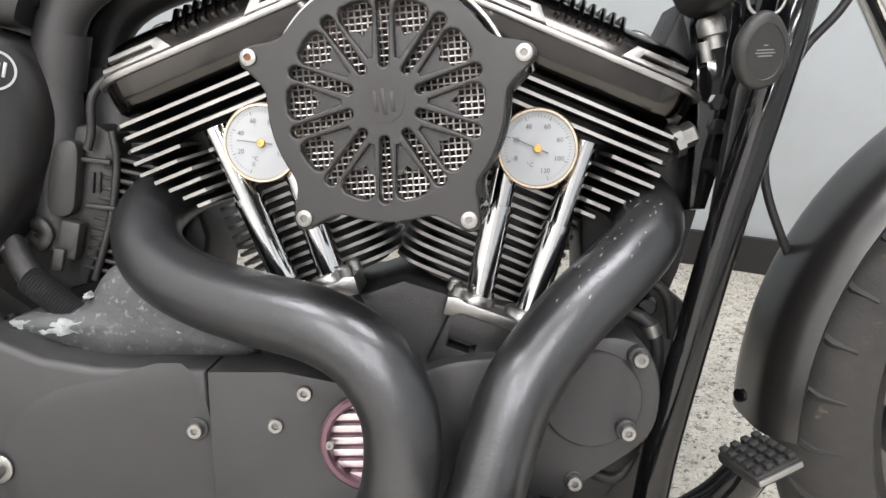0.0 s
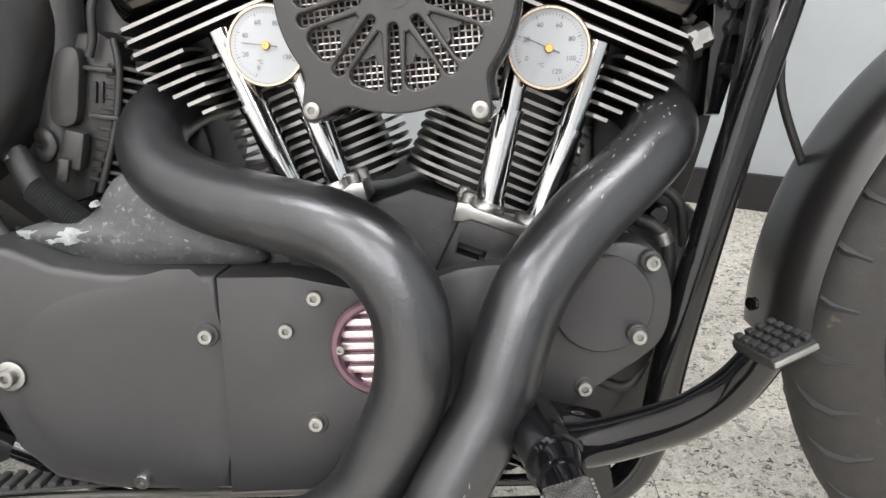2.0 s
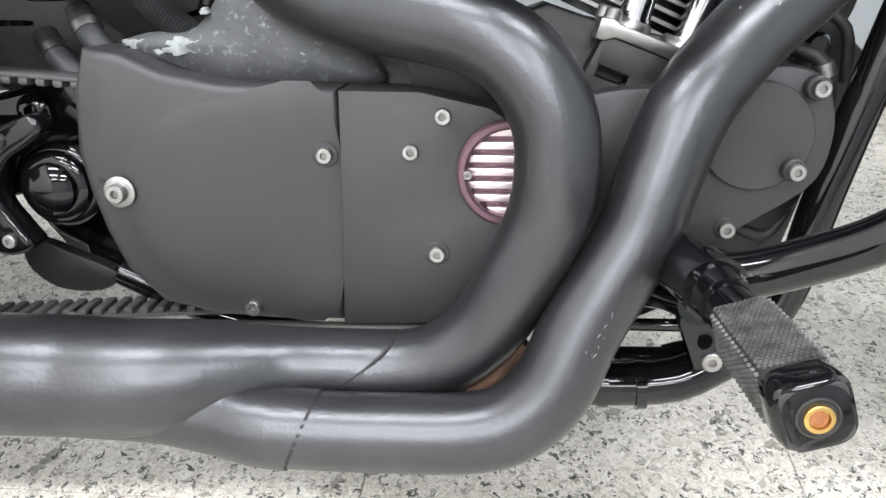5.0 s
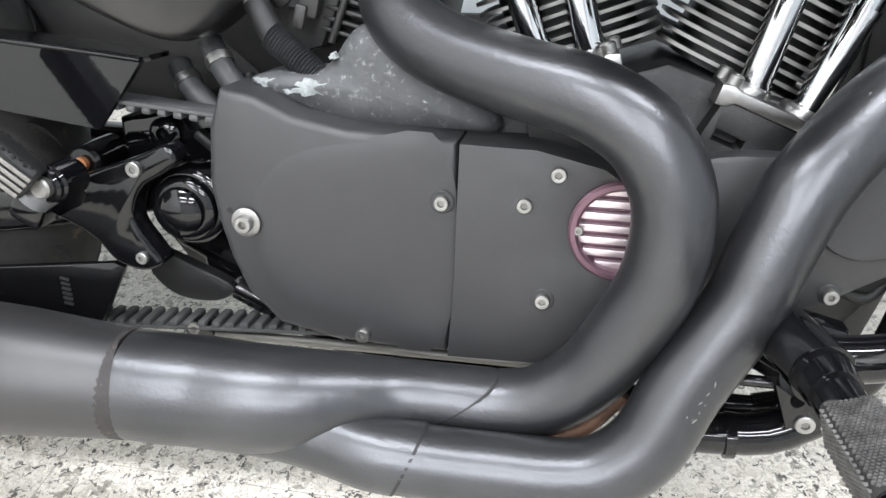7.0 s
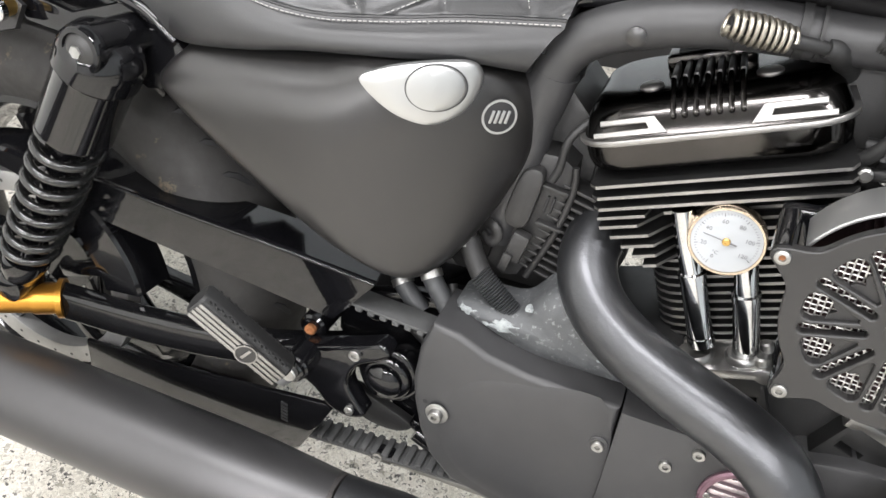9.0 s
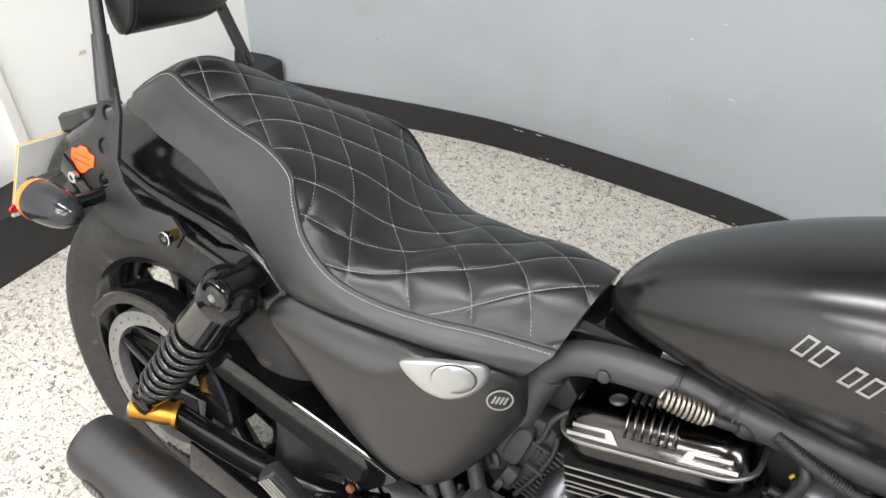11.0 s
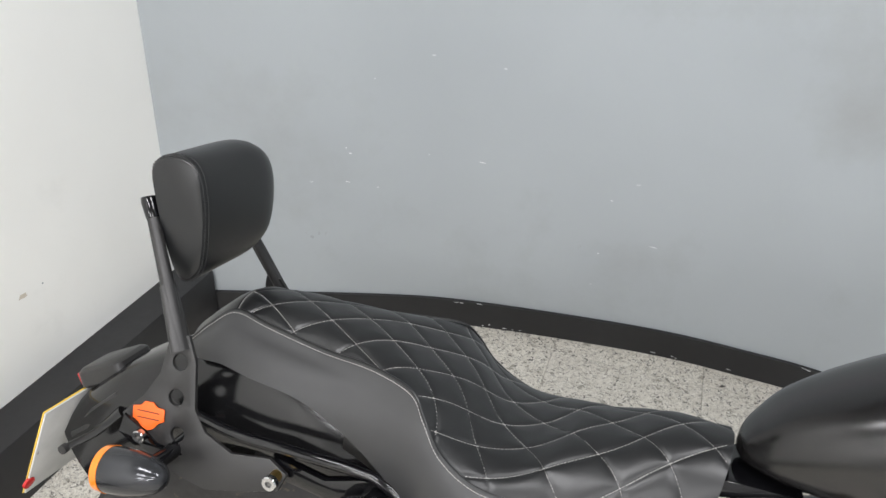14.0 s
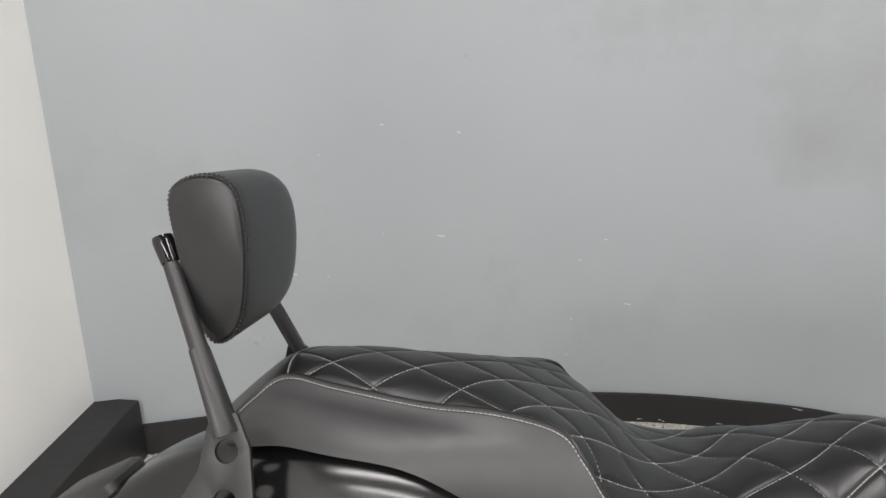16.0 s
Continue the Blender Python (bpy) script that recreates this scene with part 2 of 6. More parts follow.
# ---------- building helpers ----------
def part(name, bm, mat, parent=None, label="", smooth=40):
    """Link a bmesh (or a mesh) as one object under a thing; mat is a material or a list of them."""
    if isinstance(bm, bmesh.types.BMesh):
        bmesh.ops.recalc_face_normals(bm, faces=bm.faces)
        me = bpy.data.meshes.new(name)
        bm.to_mesh(me)
        bm.free()
        for k in (mat if isinstance(mat, (list, tuple)) else [mat]):
            me.materials.append(k)
        if smooth:
            me.shade_smooth()
            me.set_sharp_from_angle(angle=radians(smooth))
    else:
        me = bm
    ob = new(name, me)
    if parent:
        ob.parent = parent
    return tagged(ob, label) if label else ob


def joined(*bms):
    """One bmesh out of several."""
    out = bmesh.new()
    for b in bms:
        me = bpy.data.meshes.new("tmp")
        b.to_mesh(me)
        b.free()
        out.from_mesh(me)
        bpy.data.meshes.remove(me)
    return out


def moved(bm, m):
    bmesh.ops.transform(bm, matrix=m, verts=bm.verts)
    return bm


def side(x, y, z, turn=0.0, yaw=0.0, nod=0.0):
    """A frame on the machine's right flank: its x ahead, its y up, its z out to the right. turn: degrees anticlockwise as seen."""
    return pose(x, y, z, 0, 0, yaw) @ pose(0, 0, 0, 90 + nod) @ pose(0, 0, 0, 0, 0, turn)


def spline(pts, steps=8, closed=False):
    """Points on a smooth curve through pts (any dimension)."""
    p = [Vector(q) for q in pts]
    n, out = len(p), []
    for i in range(n if closed else n - 1):
        a = p[(i - 1) % n] if closed or i else p[0] * 2 - p[1]
        b, c = p[i], p[(i + 1) % n]
        d = p[(i + 2) % n] if closed or i + 2 < n else c * 2 - b
        for k in range(steps):
            t = k / steps
            out.append(0.5 * (2 * b + (c - a) * t + (2 * a - 5 * b + 4 * c - d) * t * t + (3 * b - a - 3 * c + d) * t ** 3))
    return out if closed else out + [p[-1]]


def tube(pts, radius, seg=16, caps=True, steps=0, flat=1.0):
    """A round bar along pts; radius may be a list, one for each of pts."""
    p = [Vector(q) for q in pts]
    r = list(radius) if isinstance(radius, (list, tuple)) else [radius] * len(p)
    if steps:
        q = spline([(*a, b) for a, b in zip(p, r)], steps)
        p, r = [Vector(a[:3]) for a in q], [a[3] for a in q]
    bm = bmesh.new()
    up, rings = None, []
    for i, c in enumerate(p):
        d = (p[min(i + 1, len(p) - 1)] - p[max(i - 1, 0)]).normalized()
        if up is None:
            up = Vector((0, 0, 1)) if abs(d.z) < 0.9 else Vector((0, 1, 0))
        up = (up - d * up.dot(d)).normalized()
        s = d.cross(up)
        rings.append([bm.verts.new(c + r[i] * (math.cos(a) * s + flat * math.sin(a) * up)) for a in (2 * math.pi * k / seg for k in range(seg))])
    for a, b in zip(rings, rings[1:]):
        for k in range(seg):
            bm.faces.new((a[k], a[(k + 1) % seg], b[(k + 1) % seg], b[k]))
    if caps:
        bm.faces.new(rings[0][::-1])
        bm.faces.new(rings[-1])
    return bm


def lathe(profile, seg=32, m=None, caps=True):
    """Turn (radius, height) points round z."""
    bm = bmesh.new()
    rings = []
    for r, h in profile:
        rings.append([bm.verts.new((r * math.cos(a), r * math.sin(a), h)) for a in (2 * math.pi * k / seg for k in range(seg))] if r > 1e-6 else [bm.verts.new((0, 0, h))])
    for a, b in zip(rings, rings[1:]):
        for k in range(seg):
            q = [a[k % len(a)], a[(k + 1) % len(a)], b[(k + 1) % len(b)], b[k % len(b)]]
            q = list(dict.fromkeys(q))
            if len(q) > 2:
                bm.faces.new(q)
    for ring, first in ((rings[0], True), (rings[-1], False)):
        if caps and len(ring) > 2 and not (len(profile) == 2 and profile[1][0] < 1e-6):
            bm.faces.new(ring[::-1] if first else ring)
    return moved(bm, m) if m else bm


def loft(rings, caps=True, closed=True):
    bm = bmesh.new()
    vs = [[bm.verts.new(q) for q in ring] for ring in rings]
    n = len(vs[0])
    for a, b in zip(vs, vs[1:]):
        for k in range(n if closed else n - 1):
            bm.faces.new((a[k], a[(k + 1) % n], b[(k + 1) % n], b[k]))
    if caps:
        bm.faces.new(vs[0][::-1])
        bm.faces.new(vs[-1])
    return bm


def slab(outline, depth, bevel=0.0, m=None, holes=(), segments=2):
    """An outline in x, y made depth thick towards -z, its front edge rounded; holes go through."""
    bm = bmesh.new()
    edges = []
    for loop in (outline, *holes):
        v = [bm.verts.new((q[0], q[1], 0)) for q in loop]
        edges += [bm.edges.new((v[i], v[(i + 1) % len(v)])) for i in range(len(v))]
    if holes:
        bmesh.ops.triangle_fill(bm, use_beauty=True, use_dissolve=False, edges=edges)
    else:
        bm.faces.new(bm.verts)
    top = list(bm.faces)
    for fc in top:
        if fc.normal.z < 0:
            fc.normal_flip()
    rim = [e for e in bm.edges if len(e.link_faces) == 1]
    r = bmesh.ops.extrude_face_region(bm, geom=top)
    low = [g for g in r["geom"] if isinstance(g, bmesh.types.BMVert)]
    bmesh.ops.translate(bm, vec=(0, 0, -depth), verts=low)
    bm.normal_update()
    if bevel:
        front = [e for e in bm.edges if all(abs(v.co.z) < 1e-7 for v in e.verts) and len({round(fc.normal.z, 1) for fc in e.link_faces}) > 1]
        bmesh.ops.bevel(bm, geom=front, offset=bevel, segments=segments, affect="EDGES", profile=0.5, clamp_overlap=True)
    return moved(bm, m) if m else bm


def block(sx, sy, sz, bevel=0.0, m=None, segments=2):
    bm = bmesh.new()
    bmesh.ops.create_cube(bm, size=1.0, matrix=Matrix.Diagonal((sx, sy, sz, 1)))
    if bevel:
        bmesh.ops.bevel(bm, geom=list(bm.edges), offset=bevel, segments=segments, affect="EDGES", profile=0.5)
    return moved(bm, m) if m else bm


def rounded(w, h, r, seg=5):
    """A rounded rectangle round the origin."""
    out = []
    for cx, cy, a0 in ((w / 2 - r, h / 2 - r, 0), (r - w / 2, h / 2 - r, 90), (r - w / 2, r - h / 2, 180), (w / 2 - r, r - h / 2, 270)):
        out += [(cx + r * math.cos(radians(a0 + 90 * k / seg)), cy + r * math.sin(radians(a0 + 90 * k / seg))) for k in range(seg + 1)]
    return out


def ring(r, n=24, cx=0.0, cy=0.0):
    return [(cx + r * math.cos(2 * math.pi * k / n), cy + r * math.sin(2 * math.pi * k / n)) for k in range(n)]


def socket_bolt(parent, m, r=0.0065, h=0.007, mat=STEEL, washer=0.0, recess=SOCKET, name="bolt"):
    """A socket-head bolt whose head points along m's z."""
    body = []
    if washer:
        body.append(lathe([(washer, 0), (washer, 0.0015), (washer * 0.93, 0.002), (r, 0.002)], 24))
    body.append(lathe([(r, 0), (r, h * 0.85), (r * 0.88, h), (r * 0.46, h), (r * 0.42, h * 0.6), (0, h * 0.6)], 20))
    n = sum(len(b.faces) for b in body)
    bm = joined(*body, lathe([(r * 0.43, h * 0.64), (0, h * 0.64)], 6))
    for i, fc in enumerate(bm.faces):
        fc.material_index = int(i >= n)
    return part(name, moved(bm, m), [mat, recess], parent)


def text_mesh(body, size, m, depth=0.0003):
    """Flat lettering as a bmesh in m's x, y plane, centred."""
    cu = bpy.data.curves.new("lettering", "FONT")
    cu.body, cu.size, cu.align_x, cu.align_y, cu.extrude, cu.resolution_u = body, size, "CENTER", "CENTER", depth, 2
    ob = new("lettering", cu)
    bpy.context.view_layer.update()
    me = bpy.data.meshes.new_from_object(ob.evaluated_get(bpy.context.evaluated_depsgraph_get()))
    bm = bmesh.new()
    bm.from_mesh(me)
    bpy.data.objects.remove(ob)
    bpy.data.curves.remove(cu)
    bpy.data.meshes.remove(me)
    return moved(bm, m)


# ---------- the room ----------
WHITE_X = -1.812
CURVE = spline([(-1.812, 1.580), (-1.66, 1.635), (-1.24, 1.79), (-0.96, 1.865), (-0.45, 1.93), (-0.15, 1.93), (0.15, 1.89), (0.63, 1.70), (1.1, 1.40), (1.6, 0.85), (1.95, 0.2), (2.1, -0.6), (2.1, -5.2)], 6)


def wall_sheet(line, z0, z1, thick):
    """An upright wall along a line of x, y, thick away from the room (to its left)."""
    back = []
    for i, q in enumerate(line):
        d = (line[min(i + 1, len(line) - 1)] - line[max(i - 1, 0)]).normalized()
        back.append(q + Vector((-d.y, d.x)) * thick)
    bm = bmesh.new()
    rows = [[bm.verts.new((*q, z)) for q in pts] for pts, z in ((line, z0), (line, z1), (back, z1), (back, z0))]
    for a, b in zip(rows, rows[1:] + rows[:1]):
        for k in range(len(a) - 1):
            bm.faces.new((a[k], a[k + 1], b[k + 1], b[k]))
    for k in (0, -1):
        bm.faces.new([r[k] for r in rows])
    return bm


def offset_line(line, out):
    res = []
    for i, q in enumerate(line):
        d = (line[min(i + 1, len(line) - 1)] - line[max(i - 1, 0)]).normalized()
        res.append(q + Vector((d.y, -d.x)) * out)
    return res


tagged(part("wall_back", wall_sheet(CURVE, 0, CEILING, 0.12), GREYWALL), "curved wall in scuffed pale grey-blue paint", "wall", kind="structure")
tagged(part("wall_side", block(0.14, 6.9, CEILING, 0, pose(WHITE_X - 0.07, -1.75, CEILING / 2)), WHITEWALL), "plain white painted wall with small marks", "wall", kind="structure")
# Unseen end wall; its grey sets what the machine's right side mirrors.
tagged(part("wall_front", block(4.2, 0.14, CEILING, 0, pose(0.2, -5.27, CEILING / 2)), DARKWALL), "unseen plain grey wall added at the far end", "wall", kind="structure")
# Ceiling out of view, kept dark so it throws back less light.
tagged(part("ceiling", block(4.3, 7.4, 0.1, 0, pose(0.15, -1.6, CEILING + 0.05)), CEIL), "unseen grey flat ceiling, dark to cut bounce light", "ceiling", kind="structure")
inner = offset_line(CURVE, 0.012)
tagged(part("baseboard", wall_sheet(inner, 0, 0.088, 0.0119), SKIRT), "black painted skirting board along the curved wall", "baseboard", kind="structure")
plinth = [(0, 0), (0.11, 0), (0.11, 0.165), (0.107, 0.17), (0, 0.17)]
bm = loft([[(WHITE_X + px, y, pz) for px, pz in plinth] for y in (1.60, -5.19)])
tagged(part("plinth", bm, SKIRT), "deep black painted plinth along the white wall", "baseboard", kind="structure")

# wall trunking and electrical fittings on the white wall
tr = [(0, -0.014), (0.012, -0.014), (0.014, -0.012), (0.014, 0.012), (0.012, 0.014), (0, 0.014)]
bm = loft([[(WHITE_X + px, yy + py, z) for px, py in tr] for yy, z in ((0.823, 0.171), (0.815, 0.72), (0.835, 0.90), (0.835, 1.35))])
tagged(part("cable_trunking", bm, WHITEPLASTIC), "white plastic cable trunking on the wall", "trunking")
tr2 = [(0, -0.010), (0.012, -0.010), (0.014, -0.008), (0.014, 0.008), (0.012, 0.010), (0, 0.010)]
bm = loft([[(WHITE_X + px + 0.001, y, 0.787 + pz) for px, pz in tr2] for y in (0.35, 0.80)])
tagged(part("cable_trunking", bm, WHITEPLASTIC), "horizontal white plastic trunking running to the telephone socket", "trunking")

# ---------- the motorcycle ----------
# Its own frame: x ahead, y to its left, z up along the leaning machine; it leans on its stand away from the viewer.
MID = 0.015
bike = new("motorcycle")
bike.matrix_world = pose(0, 0.54, 0, -12)
tagged(bike, "matte black v-twin cruiser motorcycle leaning on its side stand", "motorcycle")


def cylinder(name, cx, cz, tilt, sign):
    """A finned head and barrel hung under the rocker cover at cx, cz; the fins' edges are bare metal. sign: which end faces out."""
    h = pose(cx, 0, cz, 0, -tilt)
    root = part(name, moved(loft([[(*q, z) for q in rounded(w, 0.088, 0.03)] for z, w in ((-0.225, 0.105), (-0.125, 0.108), (-0.115, 0.150), (-0.03, 0.175), (-0.026, 0.19))]), h @ pose(0, MID + 0.004, 0)), ENGINE, bike, "black finned engine cylinder with bright machined fin edges")

    def fin(outline, z, thick=0.0029):
        o = [(x * -sign, y) for x, y in outline]
        bm = slab(o, thick)
        moved(bm, Matrix.Translation((0, 0, z)))
        bm.normal_update()
        for fc in bm.faces:
            fc.material_index = int(abs(fc.normal.z) < 0.5)
        part("fin", moved(bm, h), [ENGINE, ALU], root)

    for i in range(3):
        fin([(-0.100, -0.070), (0.098, -0.070), (0.104, -0.06), (0.104, 0.09), (-0.106, 0.09), (-0.106, -0.062)], -0.0375 - 0.0106 * i)
    for i in range(6):
        s0 = -0.104 + 0.0085 * max(0, i - 1)
        if i == 0:
            fin([(s0, -0.066), (-0.062, -0.066), (-0.058, -0.050), (-0.058, 0.09), (s0, 0.09)], -0.069)
        else:
            k = min(-0.058, s0 + 0.034)
            fin([(s0, -0.064), (k, -0.064), (k + 0.02, -0.040), (0.062, -0.038), (0.085 - 0.003 * i, -0.05), (0.085 - 0.003 * i, 0.09), (s0, 0.09)], -0.069 - 0.0101 * i)
    for i in range(11):
        w = 0.070
        fin([(x, y + 0.018) for x, y in rounded(2 * w, 0.114, 0.026, 4)], -0.1285 - 0.0088 * i, 0.003)
    return root


def rocker_box(cx, cz, tilt, ridge):
    """A three-layer rocker cover: plain lower box, bright lip, stepped top with slotted trims and a ribbed crest."""
    m = pose(cx, MID + 0.012, cz, 0, -tilt)
    root = part("rocker_box", moved(loft([[(*q, z) for q in rounded(0.214 - d, 0.186 - d, 0.034)] for z, d in ((-0.021, 0.016), (-0.0195, 0.009), (-0.016, 0.004), (-0.008, 0.0012), (0.006, 0))]), m), ROCKER, bike, "gloss black rocker cover with bright trims")
    part("lip", moved(loft([[(*q, z) for q in rounded(0.222 - d, 0.194 - d, 0.036)] for z, d in ((0.006, 0.001), (0.007, 0), (0.010, 0), (0.011, 0.001))]), m), ALU, root, "bright machined lip")
    part("top_cover", moved(loft([[(*q, z) for q in rounded(0.212 - d, 0.184 - e, 0.03)] for z, d, e in ((0.011, 0, 0), (0.013, 0.001, 0.002), (0.027, 0.010, 0.018), (0.0345, 0.018, 0.034), (0.0385, 0.030, 0.052), (0.040, 0.046, 0.07))]), m), ROCKER, root)
    # slotted trims on the steep right face
    slope = m @ pose(0, -0.0870, 0.0200, 60)
    for sx, flip in ((-0.062, 1), (0.062, -1)):
        e = [(0.030, -0.0085), (-0.031, -0.0085), (-0.031, -0.0035), (0.015, -0.0035), (0.013, 0.0015), (-0.025, 0.0015), (-0.025, 0.0065), (0.020, 0.0065)]
        e = [(x * flip, y) for x, y in e]
        part("trim", moved(slab(e, 0.004, 0.0008), slope @ Matrix.Translation((sx, 0, 0.0018))), ALU, root, "bare metal slotted trim")
    for i in range(7):
        x = -0.027 + i * 0.009
        part("rib", moved(block(0.0048, 0.040, 0.010, 0.002), m @ pose(x, -0.070, 0.0335, 36)), ROCKER, root)
        part("rib", moved(block(0.0048, 0.046, 0.010, 0.002), m @ pose(x, -0.030, 0.0445)), EMBLEM, root, "dull grey crest rib")
    part("crest", moved(block(0.076, 0.05, 0.016, 0.004), m @ pose(0, 0.02, 0.046)), ROCKER, root)
    part("crest_recess", moved(block(0.056, 0.014, 0.003, 0.001), m @ pose(0, 0.01, 0.054)), INK_AND_SHADE, root)
    for sx in (-0.047, 0.047):
        part("cover_bolt", moved(lathe([(0.0105, 0), (0.0105, 0.004), (0.008, 0.006), (0, 0.006)], 20), m @ pose(sx, -0.046, 0.0375)), ALU, root)
    return root


cylinder("rear_cylinder", -0.203, 0.674, 20.2, -1)
cylinder("front_cylinder", 0.086, 0.6585, -23.9, 1)
rocker_box(-0.203, 0.664, 20.2, 0)
rocker_box(0.086, 0.6485, -23.9, 0)

# crankcase, lifter blocks, gear cover
case = [(-0.42, 0.30), (-0.40, 0.25), (-0.30, 0.215), (0.02, 0.21), (0.10, 0.25), (0.145, 0.32), (0.15, 0.39), (0.12, 0.43), (0.07, 0.436), (-0.02, 0.4565), (-0.0583, 0.4696), (-0.088, 0.460), (-0.14, 0.455), (-0.19, 0.460), (-0.25, 0.44), (-0.40, 0.42)]
case_m = side(0, -0.060, 0)
crank = part("crankcase", slab(case, 0.15, 0.004, case_m), ENGINE, bike, "black painted crankcase")
gear = [(0.149, 0.385), (0.146, 0.355), (0.133, 0.335), (0.10, 0.312), (0.08, 0.298), (0.05, 0.28), (0.02, 0.262), (-0.03, 0.262), (-0.06, 0.29), (-0.07, 0.34), (-0.06, 0.39), (-0.035, 0.405), (0.0, 0.412), (0.06, 0.414), (0.10, 0.428), (0.128, 0.424), (0.142, 0.41)]
part("gear_cover", slab([tuple(q) for q in spline(gear, 3, True)], 0.06, 0.006, side(0, -0.098, 0)), COVER, crank, "matte black gear case cover")
part("nose_cap", lathe([(0.040, 0), (0.040, 0.004), (0.0385, 0.0055), (0, 0.0055)], 40, side(0.093, -0.0985, 0.378)), COVER, crank)
for bx, bz, by_ in ((0.129, 0.413, -0.108), (0.119, 0.355, -0.112), (0.079, 0.307, -0.099), (-0.052, 0.372, -0.1)):
    part("boss", lathe([(0.0085, -0.02), (0.0085, 0.002), (0.0075, 0.003), (0, 0.003)], 18, side(bx, by_ + 0.003, bz)), COVER, crank)
    socket_bolt(crank, side(bx, by_, bz), 0.0062, 0.0065)


def lifter(cx, cz, tilt, mirror):
    """The machined plate on which a pair of pushrod tubes stands, bolted to a black tappet housing."""
    m = side(cx, -0.085, cz, tilt)
    o = [(-0.036, -0.0115), (-0.028, -0.0105), (-0.022, -0.006), (0.040, -0.006), (0.040, 0.004), (-0.022, 0.004), (-0.028, 0.006), (-0.037, 0.004)]
    o = [(x * mirror, y) for x, y in o][::mirror]
    plate = part("lifter_block", slab(o, 0.046, 0.0016, m), CAST, bike, "bare machined aluminium lifter block")
    for sx, sz in ((-0.029, -0.010), (-0.033, -0.034), (0.034, -0.036)):
        part("bolt", lathe([(0.0062, 0), (0.0062, 0.008), (0.0045, 0.0095), (0, 0.0095)], 16, m @ pose(sx * mirror, 0.004, sz, -90)), STEEL, plate)
    for sx in (-0.0135, 0.029):
        part("tube_seat", lathe([(0.0165, 0), (0.0165, 0.004), (0.0145, 0.0065), (0.0125, 0.0065)], 24, m @ pose(sx * mirror, 0.004, -0.021, -90)), CAST, plate)
    slot = [(-0.024, -0.036), (-0.001, -0.036), (-0.001, -0.028), (-0.024, -0.028)]
    wall = [(-0.036, -0.070), (0.046, -0.070), (0.043, -0.0062), (-0.030, -0.0062)]
    part("tappet_housing", slab([(x * mirror, y) for x, y in wall][::mirror], 0.05, 0.002, m @ pose(0, 0, -0.003), [[(x * mirror, y) for x, y in slot]]), ENGINE, plate, "black painted tappet housing with a slot")


lifter(0.0125, 0.4435, -21, 1)
lifter(-0.130, 0.4635, 18, -1)


def pushrod(low, high):
    a, b = Vector((low[0], -0.062, low[1])), Vector((high[0], -0.060, high[1]))
    root = part("pushrod_tube", tube([a, a + (b - a) * 0.52, a + (b - a) * 0.53, b], [0.0118, 0.0118, 0.0104, 0.0104], 24), CHROME, bike, "chromed pushrod tube")
    d = (b - a)
    part("collar", tube([a - d * 0.02, a + d * 0.05], 0.0128, 20), CHROME, root)
    part("clip", tube([a + d * 0.5, a + d * 0.54], 0.0128, 20), CHROME, root)


pushrod((-0.158, 0.475), (-0.2075, 0.6005))
pushrod((-0.113, 0.460), (-0.155, 0.600))
pushrod((0.004, 0.452), (0.038, 0.600))
pushrod((0.045, 0.436), (0.0935, 0.5815))


def gauge(x, y, z, hand_angle, zero, full):
    """A dial thermometer, face to the right."""
    m = side(x, y, z, 0, -4)
    root = part("thermometer", lathe([(0.031, -0.012), (0.0322, -0.010), (0.0322, 0.001), (0.0312, 0.0025), (0.0295, 0.0025), (0.029, 0.001)], 48, m, False), DIALRIM, bike, "round dial thermometer with a pale brass rim")
    part("dial", lathe([(0.0292, 0.0008), (0, 0.0008)], 48, m), DIAL, root, "white dial with black figures")
    bms = []
    for i in range(49):
        a = zero + (full - zero) * i / 48
        big = i % 8 == 0
        r0, r1 = (0.0232 if big else 0.0245), 0.0262
        bms.append(moved(block(r1 - r0, 0.0007 if big else 0.0004, 0.0002), Matrix.Rotation(radians(a), 4, "Z") @ pose((r0 + r1) / 2, 0, 0.0010)))
    part("tick", moved(joined(*bms), m), DIALINK, root)
    for i, txt in enumerate(("0", "20", "40", "60", "80", "100", "120")):
        a = radians(zero + (full - zero) * i / 6)
        part("figure", text_mesh(txt, 0.0054, m @ pose(0.0185 * math.cos(a), 0.0185 * math.sin(a), 0.0012, 0, 0, 0), 0.0001), DIALINK, root, smooth=0)
    part("figure", text_mesh("°C", 0.0048, m @ pose(-0.006, -0.0125, 0.0012), 0.0001), DIALINK, root, smooth=0)
    part("pointer", moved(joined(moved(block(0.022, 0.0007, 0.0003), pose(0.009, 0, 0)), moved(block(0.008, 0.0014, 0.0003), pose(-0.005, 0, 0))), m @ pose(0, 0, 0.0018, 0, 0, hand_angle)), DIALINK, root)
    part("hub", lathe([(0.0034, 0.0008), (0.0034, 0.003), (0.0028, 0.0036), (0.0012, 0.0036), (0.001, 0.003), (0, 0.003)], 18, m), BRASS, root)
    part("stem", lathe([(0.006, -0.03), (0.006, -0.012)], 14, m), STEEL, root)


gauge(-0.167, -0.074, 0.587, 172, 246, -30)
gauge(0.053, -0.080, 0.577, 155, 203, -72)

# ---------- air cleaner ----------
AC = side(-0.0545, -0.196, 0.6125, -1.2, -6)
LOBES = [90 + 72 * k for k in range(5)]


def lobe_radius(a):
    return 0.0772 + sum(0.0235 * math.exp(-((((a - q + 180) % 360 - 180) / 8.0) ** 2)) for q in LOBES)


